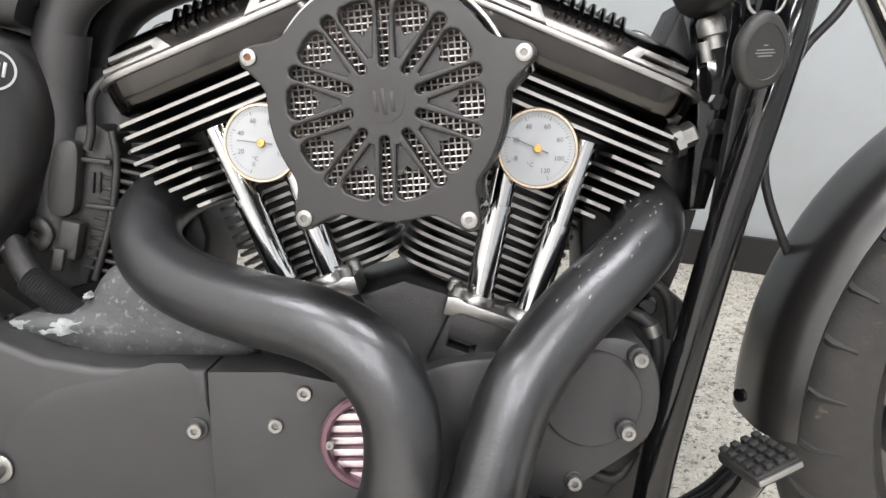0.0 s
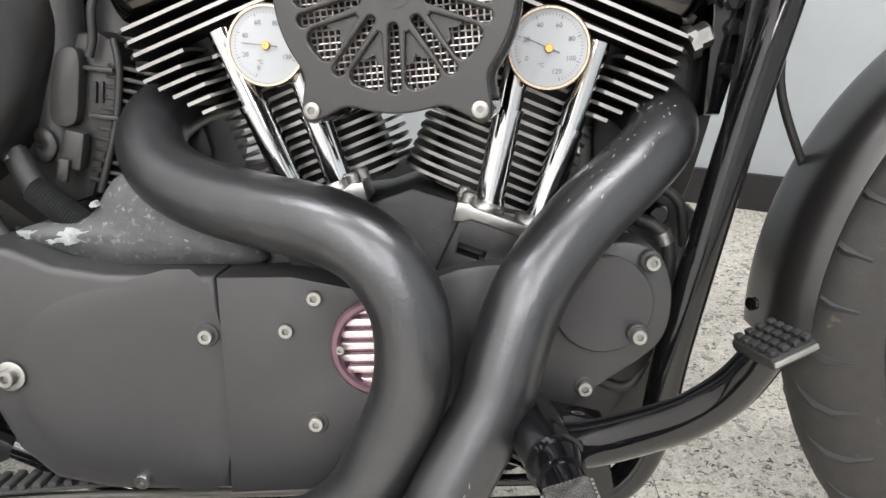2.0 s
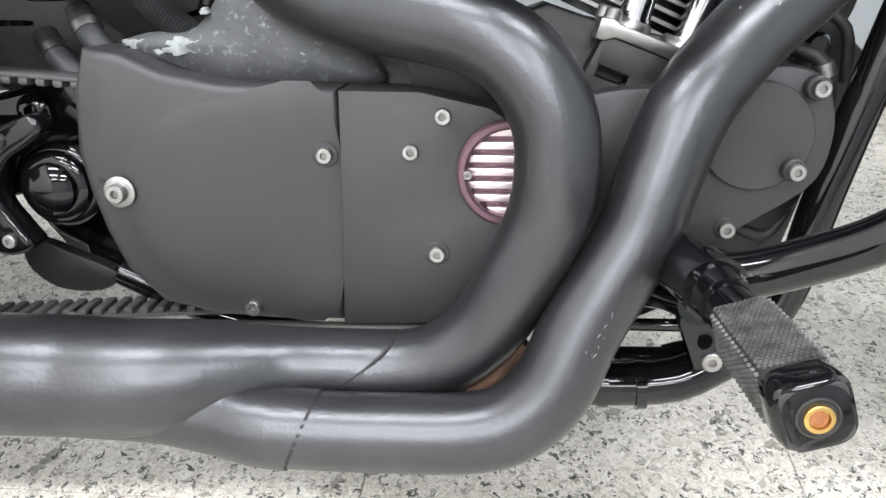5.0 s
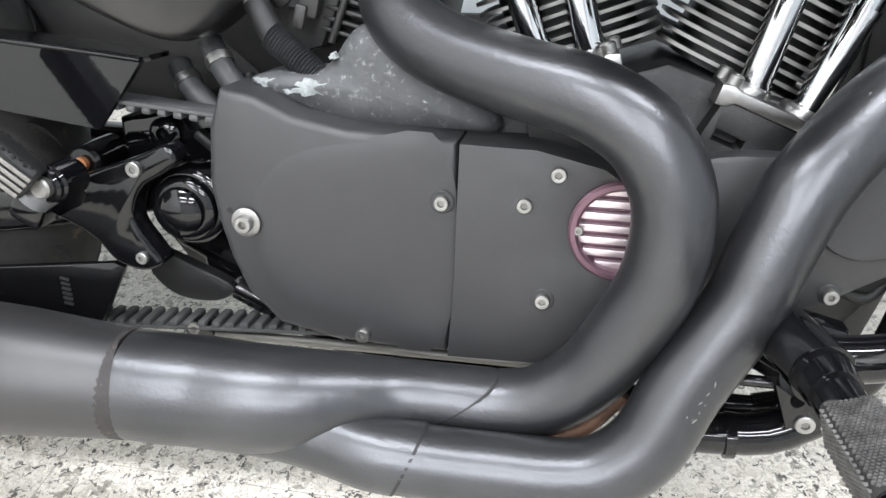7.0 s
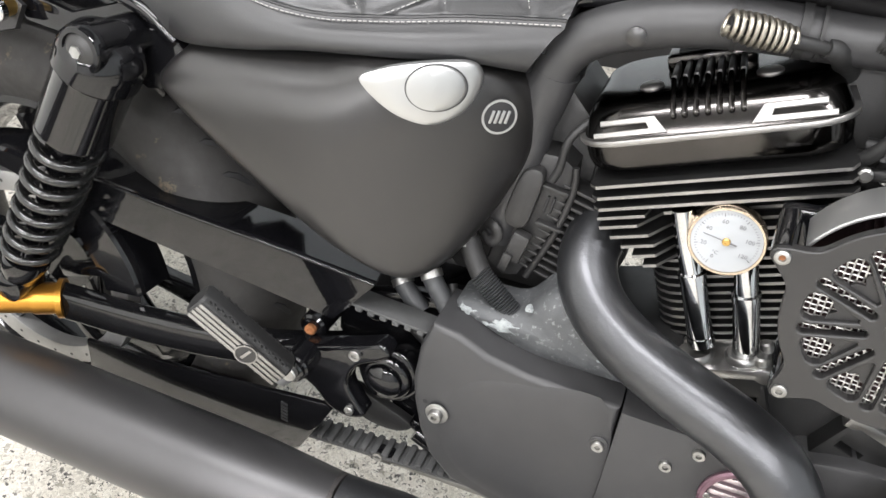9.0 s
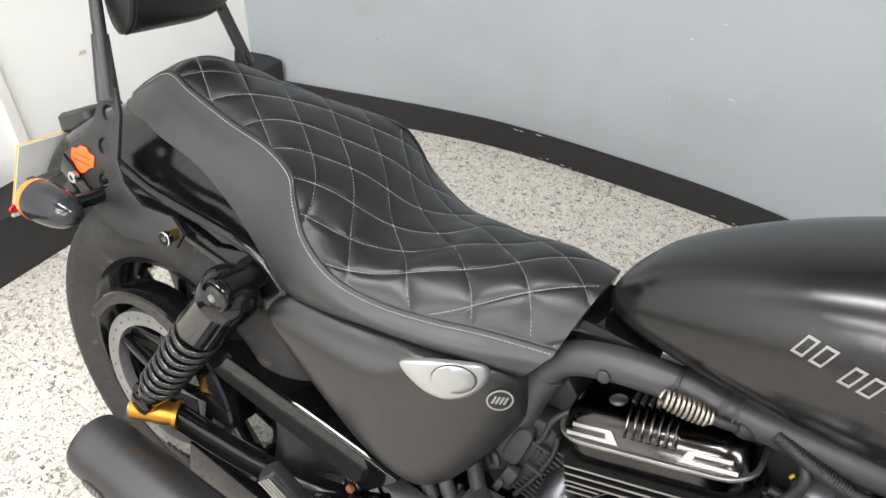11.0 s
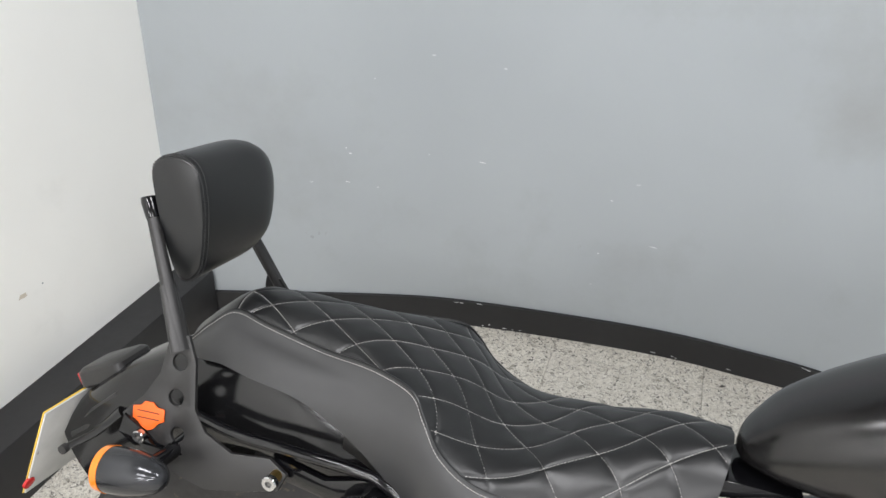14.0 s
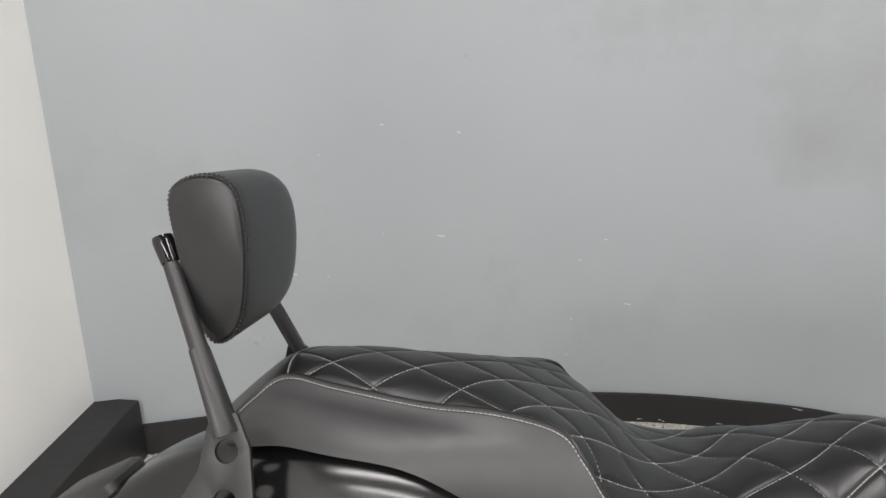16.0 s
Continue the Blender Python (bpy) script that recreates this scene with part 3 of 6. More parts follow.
ac_outline = [(lobe_radius(2 * k) * math.cos(radians(2 * k)), lobe_radius(2 * k) * math.sin(radians(2 * k))) for k in range(180)]
slots, webs = [], []
for k in range(10):
    a = radians(90 + 36 * k)
    ux, uy = Vector((math.cos(a), math.sin(a))), Vector((-math.sin(a), math.cos(a)))
    pts = []
    for r, w, a0, a1 in ((0.0605, 0.0043, -80, 80), (0.0245, 0.0030, 100, 260)):
        pts += [ux * (r + w * math.cos(radians(t))) + uy * w * math.sin(radians(t)) for t in range(a0, a1 + 1, 20)]
    slots.append(pts)
    a = radians(108 + 36 * k)
    ux, uy = Vector((math.cos(a), math.sin(a))), Vector((-math.sin(a), math.cos(a)))
    wedge = [ux * 0.0285 + uy * s for s in (-0.0012, 0.0012)] + [ux * 0.056 + uy * 0.0112, ux * 0.0605 + uy * 0.0105, ux * 0.0632 + uy * 0.0075, ux * 0.0640, ux * 0.0632 - uy * 0.0075, ux * 0.0605 - uy * 0.0105, ux * 0.056 - uy * 0.0112]
    slots.append(wedge)
    webs.append([ux * 0.0265 + uy * s for s in (-0.0035, 0.0035)] + [ux * 0.0475 + uy * 0.0115, ux * 0.047 + uy * 0.004, ux * 0.0425, ux * 0.047 - uy * 0.004, ux * 0.0475 - uy * 0.0115])
air = part("air_cleaner", slab(ac_outline, 0.008, 0.0016, AC, slots), AIRBOX, bike, "round black slotted air cleaner with steel mesh", smooth=22)
for w in webs:
    part("web", slab(w, 0.003, 0, AC @ pose(0, 0, -0.0042)), AIRBOX, air)
bms = []
for k in range(-16, 17):
    off = k * 0.0042
    half = math.sqrt(max(0.0, 0.0675 ** 2 - off ** 2))
    if half < 0.01:
        continue
    n = int(half * 2 / 0.0021)
    for along in (0, 1):
        pts = []
        for j in range(n + 1):
            s = -half + 2 * half * j / n
            lift = 0.0007 * math.sin(math.pi * (s / 0.0042 + k + along))
            pts.append((s, off, lift) if along == 0 else (off, s, lift))
        bms.append(tube(pts, 0.00066, 5, False))
part("mesh_screen", moved(joined(*bms), AC @ pose(0, 0, -0.0115, 0, 0, 4)), MESHWIRE, air, "woven steel mesh")
pleats = [((0.062 if k % 2 else 0.070) * math.cos(math.pi * k / 80), (0.062 if k % 2 else 0.070) * math.sin(math.pi * k / 80)) for k in range(160)]
part("filter_element", slab(pleats, 0.055, 0, AC @ pose(0, 0, -0.02)), FILTER, air, "dark red pleated filter")
part("back_plate", slab(ac_outline, 0.014, 0.003, AC @ pose(0, 0, -0.066)), GLOSS, air)
for a in LOBES:
    c, s = math.cos(radians(a)) * 0.0925, math.sin(radians(a)) * 0.0925
    part("standoff", lathe([(0.0085, -0.066), (0.0085, -0.004)], 16, AC @ pose(c, s, 0)), GLOSS, air)
    socket_bolt(air, AC @ pose(c, s, -0.001), 0.0054, 0.0035, STEEL, recess=RUST if a in (90, 162, 18) else SOCKET)
for a0, a1 in ((96, 156), (24, 84)):
    band = [(0.0835 * math.cos(radians(a)), 0.0835 * math.sin(radians(a))) for a in range(a0, a1 + 1, 5)]
    band += [(0.0805 * math.cos(radians(a)), 0.0805 * math.sin(radians(a))) for a in range(a1, a0 - 1, -5)]
    part("band", slab(band, 0.046, 0.001, AC @ pose(0, 0, -0.016)), SILVERPAINT, air, "brushed silver band")
bms = [lathe([(0.0135, 0), (0.0135, 0.0004), (0, 0.0004)], 32)]
part("emblem", moved(joined(*bms), AC @ pose(0, 0, 0.0001)), EMBLEM, air)
part("emblem_bar", moved(joined(*[moved(block(0.0026, 0.017 - abs(k) * 0.004, 0.0006, 0.0002), pose(k * 0.0055, 0.0, 0.0005, 0, 0, 8)) for k in (-1, 0, 1)]), AC), AIRBOX, air)

# ---------- primary-side covers on the right: sprocket cover, round window ----------
rear_cov = [(-0.402, 0.442), (-0.374, 0.438), (-0.343, 0.424), (-0.30, 0.416), (-0.25, 0.414), (-0.2105, 0.413), (-0.2105, 0.36), (-0.212, 0.30), (-0.2155, 0.229), (-0.27, 0.228), (-0.316, 0.230), (-0.363, 0.240), (-0.391, 0.268), (-0.404, 0.30), (-0.413, 0.335), (-0.417, 0.366), (-0.413, 0.41)]
cov = part("sprocket_cover", slab(rear_cov, 0.07, 0.007, side(0, -0.118, 0), segments=3), COVER, bike, "matte black moulded sprocket cover")
swell = [(-0.225, 0.397), (-0.225, 0.25), (-0.29, 0.247), (-0.345, 0.262), (-0.372, 0.30), (-0.375, 0.345), (-0.345, 0.385), (-0.29, 0.4)]
sw = spline([(q[0], q[1]) for q in swell], 4, True)
cen = Vector((-0.29, 0.325))
part("swell", moved(loft([[(*(cen + (q - cen) * s), h) for q in sw] for s, h in ((1.12, -0.0008), (1.04, 0.0008), (0.95, 0.0018), (0.8, 0.0025), (0.5, 0.0029), (0.1, 0.003))]), side(0, -0.118, 0)), COVER, cov)
front_cov = [(-0.2085, 0.412), (-0.15, 0.411), (-0.10, 0.40), (-0.07, 0.38), (-0.05, 0.34), (-0.06, 0.28), (-0.09, 0.245), (-0.124, 0.232), (-0.2135, 0.2285), (-0.21, 0.30)]
hole = [(-0.083 + 0.040 * math.cos(math.pi * k / 20), 0.353 + 0.040 * math.sin(math.pi * k / 20)) for k in range(40)]
cov2 = part("gearbox_cover", slab(front_cov, 0.05, 0.004, side(0, -0.1215, 0), [hole]), COVER, bike, "matte black cover with a round grille window")
part("window_ring", loft([[(-0.083 + (0.040 - d) * math.cos(math.pi * k / 20), -0.1215 + y, 0.353 + (0.040 - d) * math.sin(math.pi * k / 20)) for k in range(40)] for d, y in ((0.0, 0.004), (0.0, -0.003), (0.002, -0.005), (0.0055, -0.005), (0.0075, -0.003), (0.008, 0.008))], caps=False), PLUM, cov2, "plum anodised ring")
part("window_back", slab(hole, 0.004, 0, side(0, -0.112, 0)), PLUM, cov2)
for i in range(7):
    z = 0.353 + (i - 3) * 0.0098
    half = 0.040 * math.sqrt(max(0, 1 - ((z - 0.353) / 0.040) ** 2)) - 0.006
    part("grille_bar", block(half * 2, 0.006, 0.0054, 0.0004, pose(-0.083, -0.116, z)), PINKALU, cov2, "pale pink polished grille bar")
socket_bolt(cov2, side(-0.115, -0.1235, 0.352), 0.0036, 0.003)
socket_bolt(cov, side(-0.385, -0.121, 0.334), 0.0075, 0.009, washer=0.0125)
for parent, bx, by_, bz in ((cov, -0.221, -0.122, 0.365), (cov2, -0.157, -0.121, 0.368), (cov2, -0.133, -0.121, 0.394), (cov2, -0.138, -0.123, 0.290), (cov, -0.287, -0.121, 0.240)):
    if bz > 0.25:
        part("recess_ring", lathe([(0.0095, 0.0), (0.0095, 0.0012), (0.0088, 0.0018), (0.0072, 0.0018)], 22, side(bx, by_ + 0.0025, bz)), COVER, parent)
    socket_bolt(parent, side(bx, by_ + 0.002, bz), 0.0062, 0.0065)
part("pin_hole", lathe([(0.0028, 0), (0, 0.0)], 14, side(-0.4, -0.1184, 0.342)), INK_AND_SHADE, cov)

# ---------- exhaust ----------
exhaust = new("exhaust_system")
exhaust.parent = bike
tagged(exhaust, "matte black two-into-one exhaust with a fat silencer")
rear_path = [(-0.235, 0.03, 0.562), (-0.262, 0.0, 0.549), (-0.277, -0.030, 0.531), (-0.275, -0.057, 0.512), (-0.256, -0.082, 0.492), (-0.220, -0.105, 0.476), (-0.167, -0.13, 0.465), (-0.115, -0.15, 0.456), (-0.079, -0.162, 0.437), (-0.058, -0.168, 0.405),
             (-0.053, -0.17, 0.37), (-0.059, -0.168, 0.33), (-0.077, -0.164, 0.288), (-0.100, -0.158, 0.246), (-0.134, -0.154, 0.2165), (-0.172, -0.151, 0.2065), (-0.21, -0.152, 0.205), (-0.265, -0.157, 0.207)]
part("rear_header", tube(rear_path, 0.0285, 28, True, 5), PIPE, exhaust, "matte black bent header pipe")
front_path = [(0.095, 0.03, 0.553), (0.132, 0.0, 0.540), (0.149, -0.035, 0.520), (0.142, -0.065, 0.503), (0.115, -0.09, 0.480), (0.07, -0.12, 0.446), (0.034, -0.145, 0.405), (0.015, -0.157, 0.36), (0.002, -0.165, 0.32),
              (-0.031, -0.18, 0.262), (-0.052, -0.193, 0.218), (-0.08, -0.200, 0.193), (-0.113, -0.201, 0.184), (-0.161, -0.200, 0.1810), (-0.20, -0.2, 0.1800), (-0.25, -0.200, 0.1805)]
part("front_header", tube(front_path, 0.0285, 28, True, 5), PIPE, exhaust, "matte black bent header pipe with small scuffs")


def sleeve(pts, radii, lean, label):
    """A pipe whose first end is cut at a slant."""
    q = spline([(*a, b) for a, b in zip(pts, radii)], 4)
    rings = []
    for n, a in enumerate(q):
        d = Vector(q[min(n + 1, len(q) - 1)][:3]) - Vector(q[max(n - 1, 0)][:3])
        d.normalize()
        up_ = (Vector((0, 0, 1)) - d * d.z).normalized()
        sd = d.cross(up_)
        rings.append([Vector(a[:3]) + a[3] * (math.cos(t) * sd + math.sin(t) * up_) + Vector((lean * a[3] * math.sin(t) * max(0, 1 - n / 5), 0, 0)) for t in (2 * math.pi * k / 32 for k in range(32))])
    part("joint_gap", loft([[Vector(q[0][:3]) + (v - Vector(q[0][:3])) * 0.995 + Vector((dx_, 0, 0)) for v in rings[0]] for dx_ in (0.0026, -0.0012)], caps=False), INK_AND_SHADE, exhaust)
    return part("collector", loft(rings), PIPE, exhaust, label)


sleeve([(-0.208, -0.152, 0.206), (-0.245, -0.156, 0.2068), (-0.285, -0.170, 0.2105), (-0.325, -0.183, 0.2105), (-0.36, -0.187, 0.2095), (-0.40, -0.186, 0.209), (-0.43, -0.190, 0.2105), (-0.462, -0.192, 0.212)], [0.0302, 0.0308, 0.0355, 0.0415, 0.0440, 0.0450, 0.0452, 0.045], 1.35, "matte black collector pipe")
sleeve([(-0.230, -0.199, 0.1795), (-0.262, -0.197, 0.1805), (-0.295, -0.190, 0.1835), (-0.335, -0.186, 0.189), (-0.38, -0.186, 0.199), (-0.43, -0.189, 0.2095)], [0.0298, 0.0298, 0.0300, 0.0312, 0.0380, 0.0440], 0.40, "matte black collector branch pipe")
part("inner_pipe", tube([(-0.20, -0.168, 0.184), (-0.156, -0.168, 0.186), (-0.123, -0.168, 0.190), (-0.094, -0.162, 0.205), (-0.07, -0.160, 0.236)], 0.0065, 14, True, 3), DARKRUST, exhaust, "rust-brown inner pipe")
part("weld_bead", tube([(-0.4625, -0.192, 0.212), (-0.464, -0.192, 0.212), (-0.467, -0.193, 0.212), (-0.4685, -0.193, 0.212)], [0.0450, 0.0456, 0.0456, 0.0452], 40), WELD, exhaust, "scorched weld bead")
part("silencer", tube([(-0.465, -0.1925, 0.212), (-0.51, -0.194, 0.213), (-0.56, -0.196, 0.214), (-0.62, -0.197, 0.215), (-0.962, -0.199, 0.224), (-0.976, -0.199, 0.2245), (-0.986, -0.199, 0.2245), (-0.991, -0.199, 0.2245)], [0.0452, 0.0488, 0.053, 0.055, 0.055, 0.0542, 0.0505, 0.044], 48), MUFFLER, exhaust, "fat satin black silencer")
part("outlet", lathe([(0.034, 0), (0.036, 0.002), (0.036, 0.006), (0.028, 0.006), (0.027, -0.03), (0, -0.03)], 32, pose(-0.989, -0.199, 0.2245, 0, -90)), MUFFLER, exhaust)
bd = side(-0.917, -0.2545, 0.213, 0, 0)
part("silencer_badge", joined(moved(loft([[(0.026 * math.cos(a) * s, 0.012 * math.sin(a) * s, h) for a in (math.pi * k / 16 for k in range(32))] for s, h in ((1, -0.002), (1, 0.0006), (0.9, 0.001))]), bd)), EMBLEM, exhaust)
part("badge_bar", joined(*[moved(block(0.004, 0.009, 0.001, 0.0002), bd @ pose(-0.0135 + k * 0.009, 0, 0.0012)) for k in range(4)]), LIGHTGREY, exhaust)

# ---------- frame ----------
frame_ = new("motorcycle_frame")
frame_.parent = bike
tagged(frame_, "black tubular steel frame")
for s in (-1, 1):
    y = MID + s * 0.088
    part("down_tube", tube([(0.30, MID + s * 0.03, 0.86), (0.278, y * 0.6 + MID * 0.4, 0.78), (0.2530, y, 0.684), (0.1985, y, 0.492), (0.1575, y, 0.330), (0.140, y, 0.245), (0.108, y, 0.200), (0.05, y, 0.18)], 0.0148, 20, True, 5), FRAME, frame_)
    part("lower_rail", tube([(0.055, y, 0.18), (-0.1, y, 0.178), (-0.3, y, 0.2), (-0.42, y, 0.25)], 0.013, 18, True, 4), FRAME, frame_)
    part("seat_rail", tube([(-0.375, MID + s * 0.03, 0.50), (-0.36, MID + s * 0.036, 0.60), (-0.352, MID + s * 0.042, 0.66), (-0.335, MID + s * 0.045, 0.707), (-0.29, MID + s * 0.047, 0.735), (-0.21, MID + s * 0.045, 0.752), (-0.10, MID + s * 0.04, 0.757), (0.05, MID + s * 0.035, 0.77), (0.2, MID + s * 0.02, 0.8)], 0.0205, 20, True, 5), COVER, frame_, "matte black frame tube")
part("rail_collar", tube([(-0.357, -0.022, 0.64), (-0.345, -0.026, 0.685)], 0.0235, 20), COVER, frame_)
part("rail_bolt", lathe([(0.008, 0), (0.008, 0.005), (0.004, 0.007), (0, 0.007)], 16, side(-0.281, -0.05, 0.733)), DENIM, frame_)
part("steering_head", tube([(0.27, MID, 0.74), (0.33, MID, 0.92)], 0.03, 24), FRAME, frame_)
part("neck_gusset", slab([(0.22, 0.60), (0.25, 0.60), (0.30, 0.80), (0.25, 0.84)], 0.02, 0.004, side(0, -0.045, 0)), FRAME, frame_)
part("front_brace", slab([(0.185, 0.42), (0.2, 0.42), (0.258, 0.64), (0.24, 0.68), (0.215, 0.62)], 0.012, 0.002, side(0, -0.055, 0)), ENGINE, frame_)

# ---------- rider peg and brake pedal ----------
ctl = new("brake_control")
ctl.parent = bike
tagged(ctl, "gloss black brake pedal and foot peg assembly")
part("mount_tube", tube([(0.02, -0.10, 0.296), (0.030, -0.15, 0.302), (0.040, -0.205, 0.3055), (0.0425, -0.222, 0.306)], [0.021, 0.021, 0.0205, 0.0205], 32, True, 3), GLOSS, ctl)
part("mount_ring", tube([(0.0423, -0.2215, 0.306), (0.0428, -0.2235, 0.306)], 0.0211, 32), FRAME, ctl)
part("pivot_collar", tube([(0.0425, -0.222, 0.306), (0.0445, -0.244, 0.3055)], [0.0185, 0.0165], 32), GLOSS, ctl)
part("pivot_rim", tube([(0.0445, -0.2438, 0.3055), (0.0446, -0.2446, 0.3055)], 0.0168, 32), FRAME, ctl)
part("pivot_tongue", tube([(0.0445, -0.244, 0.305), (0.0475, -0.266, 0.303)], 0.0150, 24), GLOSS, ctl)
arm = [(0.040, -0.196, 0.304), (0.065, -0.205, 0.310), (0.092, -0.215, 0.322), (0.123, -0.231, 0.341), (0.145, -0.242, 0.362), (0.156, -0.254, 0.384), (0.160, -0.262, 0.398)]
part("brake_arm", tube(arm, [0.017, 0.0158, 0.0152, 0.0146, 0.0138, 0.0128, 0.012], 22, True, 5), GLOSS, ctl)
ex, ey_ = Vector((0.011, -0.038, 0.0)).normalized(), Vector((0.030, 0.036, 0.012)).normalized()
ez = ex.cross(ey_).normalized()
ey_ = ez.cross(ex)
pm = Matrix(((ex.x, ey_.x, ez.x, 0.162), (ex.y, ey_.y, ez.y, -0.264), (ex.z, ey_.z, ez.z, 0.4005), (0, 0, 0, 1))) @ Matrix.Diagonal((0.87, 0.87, 0.87, 1))
pad = part("brake_pad", block(0.044, 0.036, 0.010, 0.004, pm), RUBBER, bike, "black rubber pedal pad with raised blocks")
for i in range(5):
    for j in range(4):
        part("stud", block(0.0062, 0.0056, 0.0042, 0.0012, pm @ pose(-0.0168 + i * 0.0084, -0.0128 + j * 0.0085, 0.0062)), RUBBER, pad)
part("pad_edge", block(0.002, 0.033, 0.004, 0.0008, pm @ pose(0.0222, 0, 0.0005)), STEEL, pad, "worn bright edge")
pa, pb = Vector((0.0475, -0.262, 0.3015)), Vector((0.0505, -0.3665, 0.3062))
L = (pb - pa).length
az = (pb - pa).normalized()
ax_ = Vector((math.cos(radians(17)), 0, math.sin(radians(17))))
ax_ = (ax_ - az * ax_.dot(az)).normalized()
ay_ = az.cross(ax_)
pegm = Matrix(((ax_.x, ay_.x, az.x, pa.x), (ax_.y, ay_.y, az.y, pa.y), (ax_.z, ay_.z, az.z, pa.z), (0, 0, 0, 1)))
PW, PH = 0.0315, 0.031
peg = part("foot_peg", moved(loft([[(*q, z) for q in rounded(PW - d, PH - d, 0.005)] for z, d in ((0, 0.003), (0.003, 0), (L - 0.003, 0), (L, 0.003))]), pegm), PEGRUBBER, bike, "black knurled rubber foot peg")
grid = []
for face in range(4):
    fm = Matrix.Rotation(radians(90 * face), 4, "Z") @ Matrix.Translation((0, PH / 2 if face % 2 == 0 else PW / 2, 0))
    for i in range(30):
        for j in range(10):
            grid.append(moved(block(0.0018, 0.0018, 0.0018, 0), fm @ pose(-0.0128 + j * 0.0027 + (0.00135 if i % 2 else 0), 0, 0.006 + i * (L - 0.030) / 29, 0, 45)))
tagged(part("knurl", moved(joined(*grid), pegm), KNURL, peg, "dusty knurled tips"), kind="stuff")
cap = part("peg_cap", moved(loft([[(*q, z) for q in rounded(PW + 0.0035 - d, PH + 0.0035 - d, 0.010)] for z, d in ((L - 0.020, 0.002), (L - 0.018, 0), (L - 0.005, 0), (L - 0.001, 0.0025), (L, 0.006))]), pegm), GLOSS, bike, "gloss black peg end cap")
part("cap_recess", lathe([(0.0098, 0.0), (0.0098, 0.0009), (0.0088, 0.0012), (0.0080, 0.0004), (0, 0.0004)], 28, pegm @ pose(0, 0, L)), PLASTIC, cap)
part("cap_bolt", lathe([(0.0066, 0.0), (0.0066, 0.0022), (0.0058, 0.0026), (0.0046, 0.0026), (0.0042, 0.001), (0, 0.001)], 24, pegm @ pose(0, 0, L)), BRASS, cap, "rusty brass-coloured bolt")
part("cap_bolt_core", lathe([(0.0043, 0.0014), (0, 0.0014)], 6, pegm @ pose(0, 0, L)), RUST, cap)
for gx in (-0.012, 0.018):
    part("guard_clamp", tube([(gx, -0.115, 0.1802), (gx + 0.008, -0.115, 0.1806)], 0.0195, 20), GLOSS, ctl)
part("peg_bracket", tube([(0.0, -0.08, 0.25), (0.03, -0.13, 0.27), (0.045, -0.18, 0.28)], 0.016, 18, True, 3), GLOSS, ctl)
socket_bolt(ctl, side(0.068, -0.14, 0.217), 0.0075, 0.006)
part("bolt_plate", slab([(0.05, 0.30), (0.09, 0.29), (0.10, 0.23), (0.085, 0.200), (0.06, 0.2), (0.045, 0.24)], 0.02, 0.004, side(0, -0.128, 0)), GLOSS, ctl)
part("front_crossbar", tube([(-0.085, -0.11, 0.229), (0.06, -0.11, 0.231)], 0.005, 16), GLOSS, ctl)
part("case_guard", tube([(-0.04, -0.115, 0.180), (0.0, -0.115, 0.180), (0.05, -0.112, 0.184), (0.085, -0.105, 0.20)], 0.0175, 20, True, 3), GLOSS, ctl)

# ---------- side cover ----------
sc = [(-0.694, 0.632), (-0.678, 0.655), (-0.658, 0.668), (-0.59, 0.676), (-0.50, 0.685), (-0.41, 0.690), (-0.372, 0.680), (-0.355, 0.656), (-0.350, 0.63), (-0.353, 0.60), (-0.378, 0.538), (-0.41, 0.489), (-0.443, 0.474), (-0.495, 0.496), (-0.551, 0.529), (-0.604, 0.561), (-0.650, 0.592), (-0.680, 0.614)]
sc_line = [Vector(q) for q in spline(sc, 4, True)]
cen = Vector((-0.50, 0.60))


def side_y(x):
    """The flank's place at x, drawn in towards the front."""
    t = max(0.0, (x + 0.55) / 0.2)
    return -0.132 + 0.085 * min(1.0, t) ** 2.2


def roll(c):
    """How far the cover's upper edge turns in under the seat."""
    w = min(1.0, max(0.0, (-0.47 - c.x) / 0.06))
    return 0.034 * w * max(0.0, (c.y - 0.630 - 0.05 * max(0.0, c.x + 0.66)) / 0.045) ** 1.7


rings = []
for s, d in ((1.0, 0.05), (1.0, 0.012), (0.985, 0.004), (0.955, -0.001), (0.92, -0.003), (0.88, -0.0045), (0.84, -0.0055), (0.78, -0.007), (0.7, -0.008), (0.55, -0.0092), (0.4, -0.010), (0.05, -0.011)):
    rings.append([(c.x, side_y(c.x) + d + roll(c), c.y) for c in (cen + (q - cen) * s for q in sc_line)])
flank = part("side_cover", loft(rings), DENIM, bike, "satin black oil tank side cover")
ch = [Vector(q) for q in spline([(-0.486, 0.676), (-0.472, 0.686), (-0.445, 0.694), (-0.408, 0.698), (-0.395, 0.690), (-0.394, 0.674), (-0.403, 0.655), (-0.421, 0.643), (-0.441, 0.644), (-0.464, 0.655)], 5, True)]
cc = Vector((-0.437, 0.672))


def on_flank(c, out):
    q = (c - cen)
    s = max(abs(q.x) / 0.17, abs(q.y) / 0.1)
    return (c.x, side_y(c.x) - 0.0085 * (1 - 0.5 * min(1, s) ** 2) - out, c.y)


